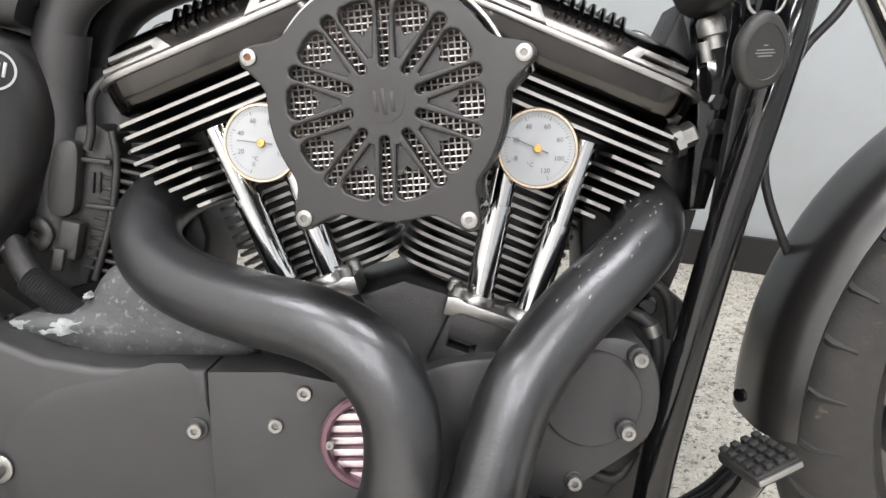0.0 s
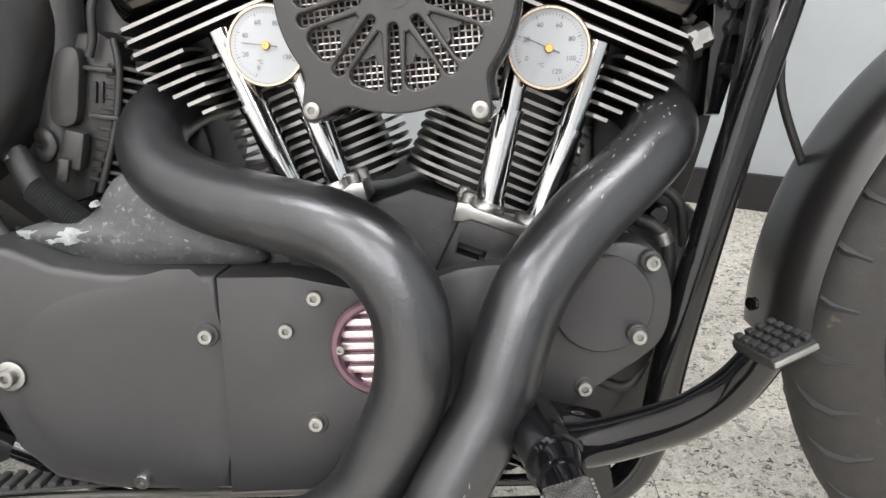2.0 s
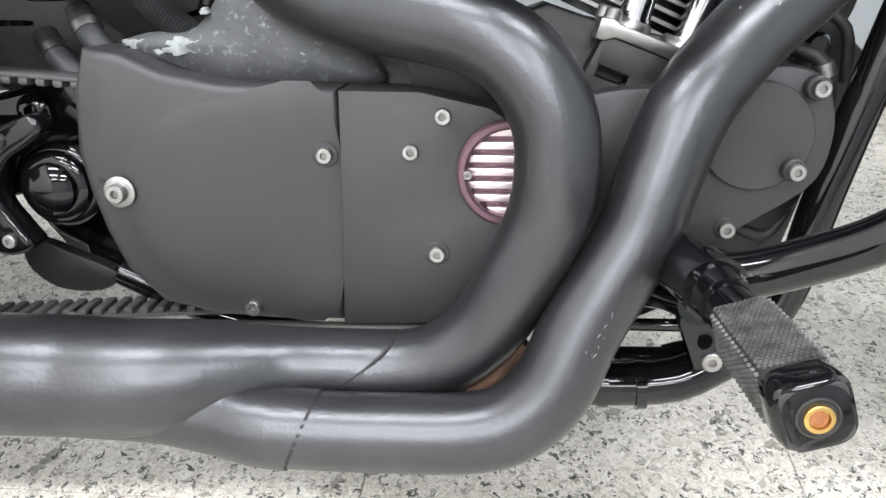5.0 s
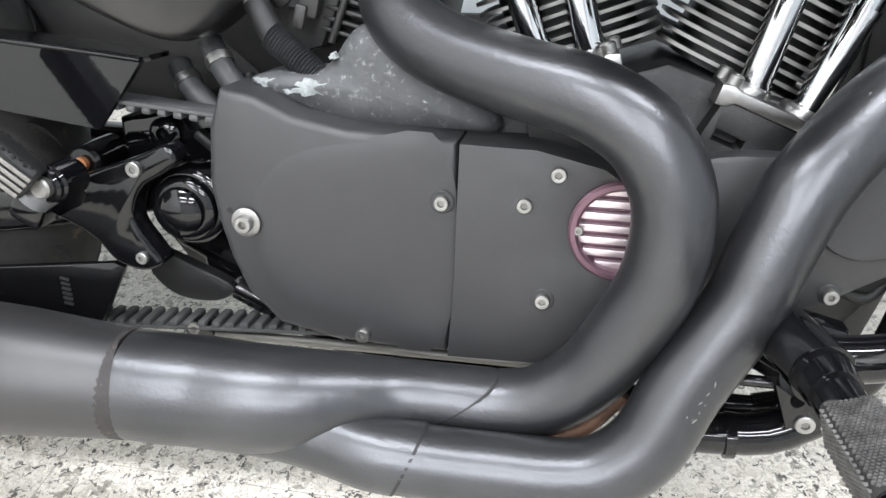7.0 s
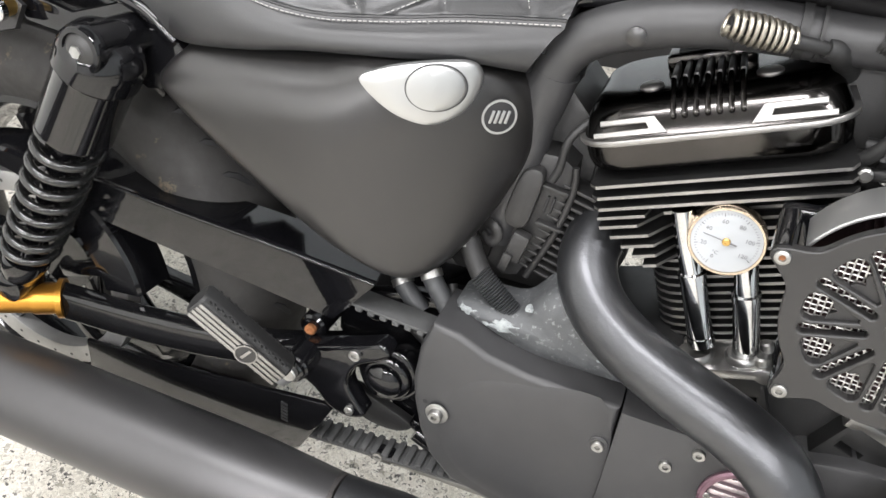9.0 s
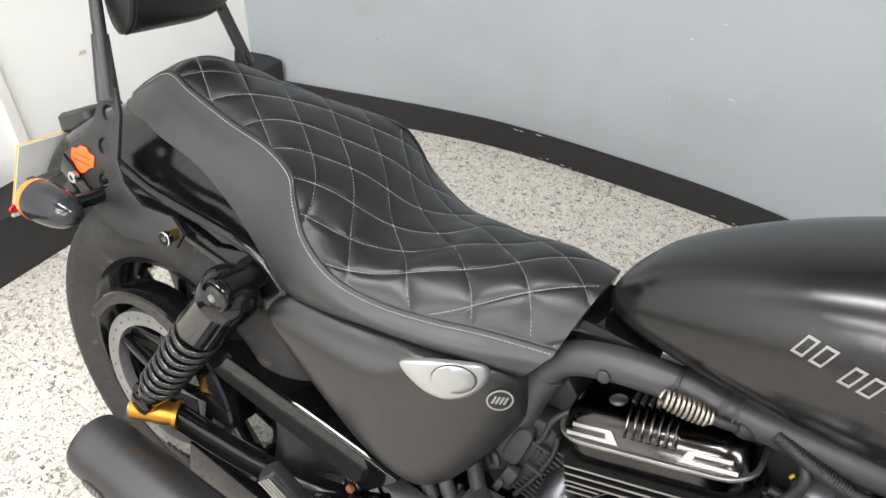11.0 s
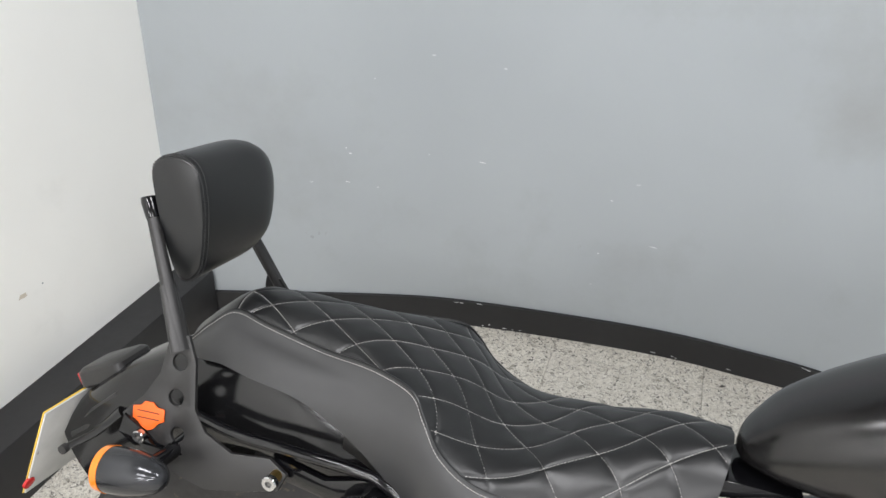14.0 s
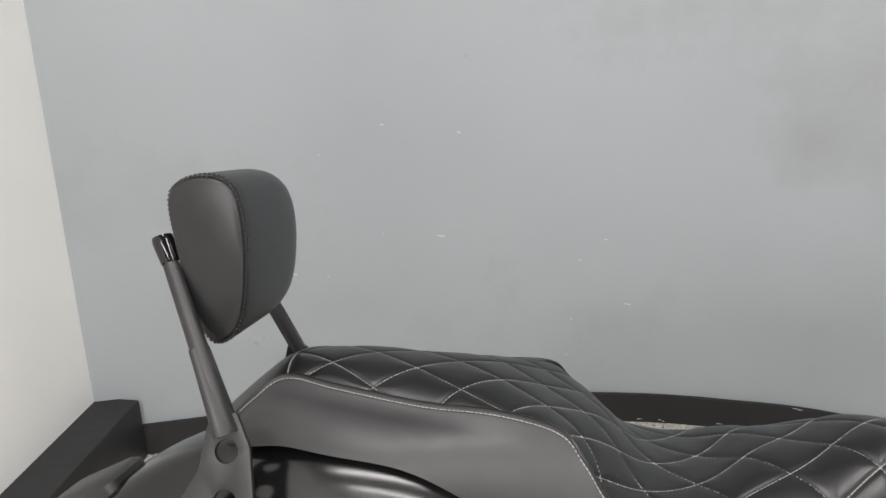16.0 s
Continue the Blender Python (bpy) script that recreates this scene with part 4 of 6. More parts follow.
part("filler_surround", loft([[on_flank(cc + (q - cc) * s, o) for q in ch] for s, o in ((1, -0.004), (1, 0.001), (0.97, 0.003), (0.85, 0.0045), (0.5, 0.005), (0.05, 0.005))]), SILVERPAINT, flank, "brushed silver filler surround")
cap_c = Vector((-0.4245, 0.6755))
cap_o = [(cap_c.x + 0.0235 * math.cos(a), cap_c.y + 0.0205 * math.sin(a)) for a in (math.pi * k / 20 for k in range(40))]
part("filler_groove", loft([[on_flank(cap_c + (Vector(q) - cap_c) * s, 0.0052) for q in cap_o] for s in (1.0, 0.05)]), INK_AND_SHADE, flank)
part("filler_cap", loft([[on_flank(cap_c + (Vector(q) - cap_c) * s, o) for q in cap_o] for s, o in ((0.95, 0.0045), (0.95, 0.0065), (0.9, 0.0078), (0.5, 0.009), (0.05, 0.0094))]), SILVERPAINT, flank, "domed satin silver filler cap")
em = side(-0.377, side_y(-0.377) - 0.007, 0.650, 0, 33)
part("round_badge", moved(lathe([(0.0165, -0.006), (0.0165, 0.0008), (0.0155, 0.0012), (0, 0.0012)], 36), em), INK_AND_SHADE, flank)
part("badge_ring", moved(lathe([(0.0160, 0.0008), (0.0160, 0.0018), (0.0140, 0.0018), (0.0140, 0.0008)], 36, None, False), em), SILVERPAINT, flank)
part("badge_mark", moved(joined(*[moved(block(0.0026, 0.012, 0.001, 0.0002), pose(-0.007 + 0.0047 * k, 0, 0.0016, 0, 0, -14)) for k in range(4)]), em), SILVERPAINT, flank)

# ---------- seat ----------
SEAT = [  # centre x z, seam x y z, lower edge x y z; the first two rows are the plain tail behind the quilting
    (-1.062, 0.778, -1.050, -0.034, 0.772, -1.040, -0.050, 0.755),
    (-1.030, 0.808, -1.022, -0.027, 0.801, -1.012, -0.062, 0.762),
    (-0.994, 0.834, -0.989, -0.018, 0.8235, -0.976, -0.074, 0.770),
    (-0.935, 0.842, -0.930, -0.032, 0.820, -0.925, -0.090, 0.771),
    (-0.855, 0.840, -0.842, -0.047, 0.813, -0.857, -0.098, 0.7665),
    (-0.775, 0.833, -0.765, -0.063, 0.815, -0.806, -0.103, 0.750),
    (-0.715, 0.815, -0.706, -0.084, 0.809, -0.757, -0.108, 0.724),
    (-0.660, 0.793, -0.682, -0.100, 0.786, -0.709, -0.114, 0.689),
    (-0.605, 0.752, -0.654, -0.110, 0.749, -0.672, -0.119, 0.668),
    (-0.550, 0.748, -0.607, -0.112, 0.721, -0.612, -0.121, 0.673),
    (-0.500, 0.768, -0.548, -0.103, 0.711, -0.546, -0.117, 0.684),
    (-0.450, 0.777, -0.480, -0.091, 0.717, -0.472, -0.106, 0.690),
    (-0.390, 0.796, -0.415, -0.074, 0.726, -0.416, -0.092, 0.695),
    (-0.322, 0.798, -0.338, -0.056, 0.733, -0.362, -0.068, 0.690),
]
TAIL = 2
FINE = spline(SEAT, 9)
SMID, Y_0 = 0.028, -0.002
ARC = [0.0]
for a, b in zip(FINE, FINE[1:]):
    ARC.append(ARC[-1] + math.hypot(b[0] - a[0], b[1] - a[1]))
ARC = [a - ARC[TAIL * 9] for a in ARC]
QUILT0 = TAIL * 9


def seat_top(i, v):
    """A point of the seat's quilted top: i along its stations, v from -1 (right seam) to 1."""
    k = min(int(i), len(FINE) - 2)
    q = FINE[k].lerp(FINE[k + 1], i - k)
    w = abs(v)
    y = (q[3] - SMID) * w
    rise = 1 - w ** 2.4
    x = q[2] + (q[0] - q[2]) * (1 - w ** 2)
    return Vector((x, SMID + (y if v < 0 else -y), q[4] + (q[1] - q[4]) * rise))


def lattice(u):
    """Count along the seat and count per metre across it."""
    return ((3.295 * u - 2.99) * u + 11.593) * u - 0.569, 16.74 - 1.556 * u


def quilt(i, v):
    """The two counts of stitched lines at a place on the seat."""
    k = min(int(i), len(FINE) - 2)
    q = FINE[k].lerp(FINE[k + 1], i - k)
    u = ARC[k] + (ARC[k + 1] - ARC[k]) * (i - k)
    y = abs(q[3] - SMID) * v + SMID - Y_0
    along, across = lattice(u)
    return along + y * across, along - y * across


def puff(i, v):
    if i < QUILT0:
        return 0.0
    a, b = quilt(i, v)
    d = min((i - QUILT0) * 0.006, abs(a - round(a)) * 0.06, abs(b - round(b)) * 0.06, (1 - abs(v)) * 0.1)
    return 0.0020 * (1 - math.exp(-(d / 0.010) ** 1.2)) - 0.0012 * math.exp(-(d / 0.0016) ** 2)


NV, NI = 96, (len(FINE) - 1) * 3
rings = []
for s in range(NI + 1):
    i = s / 3
    k = min(int(i), len(FINE) - 2)
    q = FINE[k].lerp(FINE[k + 1], i - k)
    mid_side = Vector(((q[2] + q[5]) / 2, (q[3] + q[6]) / 2 - 0.008, (q[4] + q[7]) / 2))
    B, S = Vector((q[5], q[6], q[7])), Vector((q[2], q[3], q[4]))
    right = [B + Vector((0, 0.012, -0.004)), B, B.lerp(mid_side, 0.5) + Vector((0, -0.003, 0)), mid_side, mid_side.lerp(S, 0.5) + Vector((0, -0.004, 0)), S + Vector((0, -0.003, -0.004)), S + Vector((0, -0.001, 0.001))]
    top = []
    for j in range(1, NV):
        v = -1 + 2 * j / NV
        p = seat_top(i, v)
        e = 0.02
        tu = seat_top(min(i + 0.3, len(FINE) - 1.001), v) - seat_top(max(i - 0.3, 0), v)
        tv = seat_top(i, min(1, v + e)) - seat_top(i, max(-1, v - e))
        nrm = tu.cross(tv).normalized()
        if nrm.z < 0:
            nrm = -nrm
        top.append(p + nrm * puff(i, v))
    left = [Vector((p.x, 2 * SMID - p.y, p.z)) for p in right][::-1]
    rings.append(right + top + left)
body = loft(rings)
body.faces.ensure_lookup_table()
for k, fc in enumerate(body.faces):
    if k < NI * len(rings[0]):
        fc.material_index = int(not 6 <= k % len(rings[0]) <= len(rings[0]) - 9)
seat = part("seat", body, [LEATHER, SIDEVINYL], bike, "black diamond-quilted two-up seat with pale stitching", smooth=60)


def dashes(points, step=0.0052, gap=0.0016, r=0.0007):
    out, acc = [], []
    dist = 0.0
    for a, b in zip(points, points[1:]):
        n = max(1, int((b - a).length / 0.0006))
        for t in range(n):
            acc.append(a.lerp(b, t / n))
    cur = []
    for a, b in zip(acc, acc[1:]):
        dist += (b - a).length
        ph = dist % step
        if ph < step - gap:
            cur.append(a)
        elif len(cur) > 1:
            out.append(tube([cur[0], cur[len(cur) // 2], cur[-1]], r, 5))
            cur = []
    return out


def lifted(i, v, h):
    p = seat_top(i, v)
    tu = seat_top(min(i + 0.3, len(FINE) - 1.001), v) - seat_top(max(i - 0.3, 0), v)
    tv = seat_top(i, min(1, v + 0.02)) - seat_top(i, max(-1, v - 0.02))
    nrm = tu.cross(tv).normalized()
    if nrm.z < 0:
        nrm = -nrm
    return p + nrm * (puff(i, v) + h)


stitches = []
for fam in (0, 1):
    for num in range(-6, 18):
        run = []
        for s in range(0, (len(FINE) - 1) * 6 + 1):
            i = s / 6
            if i > len(FINE) - 1.01 or i < QUILT0:
                continue
            k = min(int(i), len(FINE) - 2)
            q = FINE[k].lerp(FINE[k + 1], i - k)
            u = ARC[k] + (ARC[k + 1] - ARC[k]) * (i - k)
            along, across = lattice(u)
            y = (num - along) / across * (1 if fam == 0 else -1)
            v = (y + Y_0 - SMID) / abs(q[3] - SMID)
            if abs(v) < 0.965:
                run.append(lifted(i, v, 0.0004))
            elif run:
                stitches += dashes(run, 0.0046, 0.0008, 0.00045)
                run = []
        if len(run) > 1:
            stitches += dashes(run, 0.0046, 0.0008, 0.00045)
for s in (-1, 1):
    line = []
    for q in FINE:
        p = Vector((q[2], q[3] - 0.0036, q[4] - 0.0012))
        line.append(p if s < 0 else Vector((p.x, 2 * SMID - p.y, p.z)))
    stitches += dashes(line, 0.0046, 0.0008, 0.00055)
stitches += dashes([lifted(QUILT0 + 0.02, -0.97 + 1.94 * k / 40, 0.0004) for k in range(41)], 0.0046, 0.0008, 0.0005)
part("stitching", joined(*stitches), THREAD, seat, "pale grey contrast stitching")
welt = [Vector((q[2], q[3] + 0.001, q[4] + 0.0012)) for q in FINE]
for s in (-1, 1):
    part("welt", tube([p if s < 0 else Vector((p.x, 2 * SMID - p.y, p.z)) for p in welt], 0.0022, 8), LEATHER, seat)

# ---------- fuel tank ----------
TMID = 0.03
TANK = [(-0.326, 0.808, 0.800, 0.792, 0.008), (-0.320, 0.825, 0.806, 0.786, 0.030), (-0.307, 0.846, 0.812, 0.782, 0.046), (-0.28, 0.878, 0.826, 0.777, 0.066), (-0.226, 0.917, 0.847, 0.773, 0.087), (-0.155, 0.957, 0.868, 0.771, 0.104),
        (-0.08, 0.990, 0.885, 0.772, 0.116), (0.0, 1.012, 0.90, 0.778, 0.122), (0.1, 1.015, 0.905, 0.79, 0.116), (0.19, 0.99, 0.905, 0.81, 0.094), (0.26, 0.945, 0.895, 0.84, 0.055), (0.285, 0.915, 0.89, 0.862, 0.02)]
TANK = [(x + 0.008 * max(0.0, 1 - (x + 0.326) / 0.2), zt - 0.013, zm - 0.013, zb - 0.006, hw) for x, zt, zm, zb, hw in TANK]
TFINE = spline(TANK, 6)
rings = []
for x, zt, zm, zb, hw in TFINE:
    r = []
    for k in range(48):
        a = 2 * math.pi * k / 48
        c, s = math.cos(a), math.sin(a)
        e = 0.72 if s > 0 else 0.8
        y = TMID + hw * math.copysign(abs(c) ** e, c)
        z = zm + (zt - zm) * abs(s) ** 0.9 if s > 0 else zm - (zm - zb) * abs(s) ** e
        r.append((x, y, z))
    rings.append(r)
tank = part("fuel_tank", loft(rings), TANKPAINT, bike, "satin black peanut fuel tank with pale slanted bars", smooth=60)
def tank_side(x, z):
    """The place on the tank's right flank at x, z."""
    for a, b in zip(TFINE, TFINE[1:]):
        if a[0] <= x <= b[0]:
            t = (x - a[0]) / (b[0] - a[0])
            zt, zm, zb, hw = (a[k] + (b[k] - a[k]) * t for k in (1, 2, 3, 4))
            sn = min(0.999, (z - zm) / (zt - zm)) ** (1 / 0.9) if z > zm else -min(0.999, (zm - z) / (zm - zb)) ** (1 / 0.8)
            return Vector((x, TMID - hw * math.sqrt(1 - sn * sn) ** (0.72 if sn > 0 else 0.8), z))


for n in range(5):
    ox, oz = -0.1365 + n * 0.042, 0.8885 - n * 0.004
    for o in [((a, 0), (a + w, 0), (a + w + 0.2, 1), (a + 0.2, 1)) for a, w in ((0.0, 0.05), (0.24, 0.05), (0.44, 0.05), (0.70, 0.05))] + [((a + 0.2 * z, z), (a + 0.29 + 0.2 * z, z), (a + 0.32 + 0.2 * z, z + 0.13), (a + 0.03 + 0.2 * z, z + 0.13)) for a in (0.0, 0.44) for z in (0.0, 0.87)]:
        bm = bmesh.new()
        vs = []
        for lift in (0.0012, -0.0015):
            ring_ = []
            for k in range(len(o)):
                a, b = Vector(o[k]), Vector(o[(k + 1) % len(o)])
                for t in (0.0, 0.5):
                    q = a.lerp(b, t)
                    p = tank_side(ox + q.x * 0.036, oz - 0.002 + (q.y - 0.5) * 0.021)
                    ring_.append(bm.verts.new(p + Vector((0, -lift, lift * 0.5))))
            vs.append(ring_)
        for k in range(len(vs[0])):
            bm.faces.new((vs[0][k], vs[0][(k + 1) % len(vs[0])], vs[1][(k + 1) % len(vs[0])], vs[1][k]))
        bm.faces.new(vs[0])
        part("mark_bar", bm, LIGHTGREY, tank, smooth=0)

# ---------- rear wheel, belt drive, swing arm ----------
AX = Vector((-0.930, 0.0, 0.318))
WY = -0.012


def wheel(name, cx, cz, y, R, sec, half, rim_r, mats, parent, spokes, label):
    root = new(name)
    root.parent = parent
    tagged(root, label)
    prof = []
    n = 22
    for k in range(n + 1):
        a = math.pi * k / n - math.pi / 2
        prof.append((R - sec + sec * abs(math.cos(a)) ** 0.75, half * math.sin(a)))
    prof = [(rim_r, -half * 0.72)] + prof[1:-1] + [(rim_r, half * 0.72)]
    m = pose(cx, y, cz, 90)
    part("tyre", lathe(prof, 72, m, False), TYRE, root, "dusty black tyre")
    part("rim", lathe([(rim_r + 0.006, -half * 0.74), (rim_r + 0.006, -half * 0.6), (rim_r - 0.02, -half * 0.35), (rim_r - 0.02, half * 0.35), (rim_r + 0.006, half * 0.6), (rim_r + 0.006, half * 0.74), (rim_r - 0.006, half * 0.74), (rim_r - 0.03, half * 0.3), (rim_r - 0.03, -half * 0.3), (rim_r - 0.006, -half * 0.74), (rim_r + 0.006, -half * 0.74)], 72, m, False), mats, root, "black cast rim")
    part("hub", lathe([(0.0, -0.05), (0.045, -0.05), (0.04, 0.0), (0.045, 0.05), (0, 0.05)], 32, m), mats, root)
    for k in range(spokes):
        a = 2 * math.pi * (k + 0.5) / spokes
        part("spoke", moved(loft([[(px, py, r) for px, py in rounded(w, 0.026, 0.006, 3)] for r, w in ((0.035, 0.034), (rim_r * 0.6, 0.022), (rim_r - 0.022, 0.034))]), pose(cx, y, cz, 0, math.degrees(a))), mats, root)
    return root


rw = wheel("rear_wheel", AX.x, AX.z, WY, 0.320, 0.088, 0.074, 0.215, FRAME, bike, 9, "black cast rear wheel with a wide dusty tyre")
sp = pose(AX.x, -0.093, AX.z, 90)
teeth = []
for k in range(136):
    r = 0.1375
    teeth.append((r * math.cos(2 * math.pi * k / 136), r * math.sin(2 * math.pi * k / 136)))
sprocket = part("belt_pulley", moved(slab(teeth, 0.02, 0.001, None, [ring(0.112, 40)]), sp @ pose(0, 0, 0.008)), PULLEY, bike, "machined grey belt pulley ring")
for k in range(28):
    a = 2 * math.pi * k / 28
    part("pulley_hole", lathe([(0.0022, 0.0084), (0, 0.0084)], 10, sp @ pose(0.125 * math.cos(a), 0.125 * math.sin(a), 0)), INK_AND_SHADE, sprocket)
for k in range(5):
    part("pulley_arm", moved(block(0.02, 0.014, 0.085, 0.005), pose(AX.x, -0.09, AX.z, 0, 72 * k) @ Matrix.Translation((0, 0, 0.075))), FRAME, sprocket)

FS = Vector((-0.30, 0.318))
BR1, BR2 = 0.1385, 0.090
for s in (1, -1):
    a = Vector((FS.x, 0, FS.y + s * BR2))
    b = Vector((AX.x, 0, AX.z + s * BR1))
    d = (b - a)
    nrm = Vector((-d.z, 0, d.x)).normalized()
    bm = block(d.length, 0.030, 0.0035, 0.0008)
    ang = -math.degrees(math.atan2(d.z, d.x))
    mid = (a + b) / 2
    belt = part("drive_belt", moved(bm, pose(mid.x, -0.088, mid.z, 0, ang)), BELT, bike, "grey toothed drive belt")
    tb = []
    cnt = int(d.length / 0.0139)
    for k in range(cnt):
        p = a + d * ((k + 0.5) / cnt) + Vector((0, 0, -s * 0.0042))
        tb.append(moved(block(0.0085, 0.030, 0.0065, 0.0022), pose(p.x, -0.088, p.z, 0, ang)))
    part("belt_teeth", joined(*tb), BELT, belt)

swing = new("swing_arm")
swing.parent = bike
tagged(swing, "gloss black box-section swing arm")
for s in (-1, 1):
    pts = [(-0.455, -0.055, 0.345), (-0.53, -0.082, 0.335), (-0.62, -0.104, 0.322), (-0.75, -0.122, 0.317), (-0.955, -0.130, 0.312)]
    pts = [Vector(p) if s < 0 else Vector((p[0], 2 * MID - p[1], p[2])) for p in pts]
    part("arm", loft([[p + Vector((0, qx, qz)) for qx, qz in rounded(0.026, 0.042, 0.007, 3)] for p in spline(pts, 4)]), FRAME, swing)
part("pivot_tube", tube([(-0.4565, -0.078, 0.3295), (-0.4565, 0.11, 0.3295)], 0.035, 28), FRAME, swing)
# upper belt guard: a folded channel over the belt
GST = [(-0.86, 0.486, -0.86, 0.439, 0.4605), (-0.8, 0.4834, -0.8, 0.4334, 0.4622), (-0.7, 0.4748, -0.7, 0.4222, 0.4649), (-0.6, 0.4694, -0.6, 0.4107, 0.4578), (-0.5, 0.4614, -0.525, 0.4017, 0.455), (-0.47, 0.4587, -0.515, 0.4005, 0.455)]
guard = part("belt_guard", loft([[(xb, -0.108, zb), (xt, -0.109, zt), (xt, -0.104, zt + 0.003), (xt - 0.01, -0.046, zt), (xt - 0.01, -0.046, zt - 0.004), (xt, -0.104, zt - 0.002), (xb, -0.105, zb)] for xt, zt, xb, zb, zk in GST]), GLOSS, swing, "gloss black upper belt guard", smooth=30)
lg = [(-0.86, 0.243), (-0.69, 0.257), (-0.52, 0.280), (-0.51, 0.276), (-0.552, 0.196), (-0.60, 0.165), (-0.86, 0.13)]
lgu = part("lower_belt_guard", slab(lg, 0.006, 0.002, side(0, -0.112, 0)), FRAME, bike, "black plastic lower belt guard")
for k in range(6):
    part("guard_slot", block(0.009, 0.002, 0.0025, 0, pose(-0.572, -0.1125, 0.259 - k * 0.005, 0, 10)), INK_AND_SHADE, lgu)
blade = []
for k in range(25):
    a = radians(9 + 143 * k / 24)
    u = max(0.0, (math.degrees(a) - 35) / 115)
    ro, ri = 0.169 + 0.010 * u, 0.116 + 0.040 * min(1.0, u * 1.6)
    blade.append([(AX.x + r * math.cos(a), y, AX.z + r * math.sin(a)) for r, y in ((ri, -0.110), (ro - 0.003, -0.112), (ro, -0.108), (ro + 0.002, -0.062), (ro - 0.002, -0.062), (ro - 0.005, -0.106), (ri, -0.107))])
part("pulley_guard", loft(blade), GLOSS, swing, "gloss black curved pulley guard blade", smooth=30)
# axle adjuster and pivot cap
axl = part("axle_adjuster", tube([(-0.864, -0.126, 0.317), (-0.869, -0.129, 0.317), (-0.871, -0.130, 0.317), (-0.892, -0.143, 0.3175), (-0.895, -0.145, 0.318), (-0.926, -0.164, 0.319), (-0.929, -0.166, 0.319)], [0.0240, 0.0245, 0.0195, 0.0195, 0.0180, 0.0175, 0.0160], 28), GOLD, bike, "gold anodised axle cap")
capm = Matrix.Translation((-0.929, -0.166, 0.319)) @ (Vector((-0.058, -0.036, 0.002))).to_track_quat("Z", "Y").to_matrix().to_4x4()
part("cap_face", lathe([(0.0135, 0), (0.0135, 0.002), (0.011, 0.003), (0, 0.003)], 24, capm), ALU, axl)
for k in (-1, 0, 1):
    part("cap_bar", moved(block(0.018, 0.003, 0.001, 0.0002), capm @ pose(0, k * 0.0055, 0.0032)), LIGHTGREY, axl)
pv = side(-0.4565, -0.085, 0.3295)
part("pivot_cap", lathe([(0.036, -0.03), (0.036, 0.0), (0.032, 0.003), (0.030, 0.003), (0.029, 0.009), (0.025, 0.012), (0.0215, 0.012), (0.021, 0.017), (0.014, 0.0215), (0, 0.023)], 40, pv), GLOSS, swing, "domed black swing arm pivot cap")
br = [(-0.545, 0.357), (-0.482, 0.381), (-0.455, 0.392), (-0.445, 0.38), (-0.46, 0.367), (-0.482, 0.352), (-0.492, 0.325), (-0.478, 0.300), (-0.470, 0.285), (-0.49, 0.276), (-0.515, 0.283), (-0.532, 0.302), (-0.56, 0.318), (-0.585, 0.323), (-0.595, 0.338)]
brk = part("passenger_peg_bracket", slab([tuple(q) for q in spline(br, 4, True)], 0.022, 0.006, side(0, -0.116, 0), segments=3), GLOSS, bike, "gloss black passenger peg bracket")
socket_bolt(brk, side(-0.483, -0.116, 0.371), 0.0066, 0.005)
socket_bolt(brk, side(-0.487, -0.116, 0.290), 0.0055, 0.004)
part("hinge_block", block(0.03, 0.03, 0.026, 0.005, pose(-0.572, -0.13, 0.335, 0, 30)), GLOSS, brk)
part("hinge_clevis", lathe([(0.0155, -0.034), (0.0155, -0.006), (0.0135, -0.004), (0.0135, 0.0), (0.0115, 0.002), (0, 0.002)], 24, side(-0.531, -0.165, 0.3665)), GLOSS, brk)
part("clevis_tongue", tube([(-0.531, -0.150, 0.3665), (-0.543, -0.160, 0.357), (-0.548, -0.163, 0.350)], [0.014, 0.0135, 0.011], 16), DULLCAST, brk)
part("hinge_bolt", lathe([(0.0088, 0), (0.0088, 0.005), (0.0072, 0.0068), (0, 0.0068)], 18, side(-0.531, -0.1668, 0.3675)), STEEL, brk)
part("mount_boss", lathe([(0.016, -0.05), (0.016, -0.006), (0.013, -0.003), (0, -0.003)], 20, side(-0.549, -0.094, 0.364)), GLOSS, brk)
part("rusty_bolt", lathe([(0.0095, -0.004), (0.0095, -0.002), (0.0065, -0.002), (0.0065, 0.004), (0.004, 0.005), (0, 0.003)], 12, side(-0.549, -0.092, 0.364)), RUST, brk, "rusty hexagon bolt")
pa2, pb2 = Vector((-0.535, -0.172, 0.371)), Vector((-0.612, -0.198, 0.452))
pm2 = Matrix.Translation(pa2) @ (pb2 - pa2).to_track_quat("Z", "Y").to_matrix().to_4x4()
L2 = (pb2 - pa2).length
ppeg = part("passenger_peg", moved(loft([[(*q, z) for q in rounded(0.029 - d, 0.031 - d, 0.009)] for z, d in ((0, 0.004), (0.003, 0), (L2 - 0.003, 0), (L2, 0.004))]), pm2), RUBBER, bike, "folded passenger peg with bright ribs")
out_dir = pm2.inverted().to_3x3() @ Vector((0.15, -1, 0.1))
spin = math.degrees(math.atan2(out_dir.y, out_dir.x)) - 90
fm = pm2 @ pose(0, 0, 0, 0, 0, spin)
for k in range(4):
    part("bright_rib", block(0.0042, 0.003, L2 - 0.004, 0.001, fm @ pose(-0.0086 + k * 0.0057, 0.0155, L2 / 2)), ALU, ppeg, "bright metal rib")
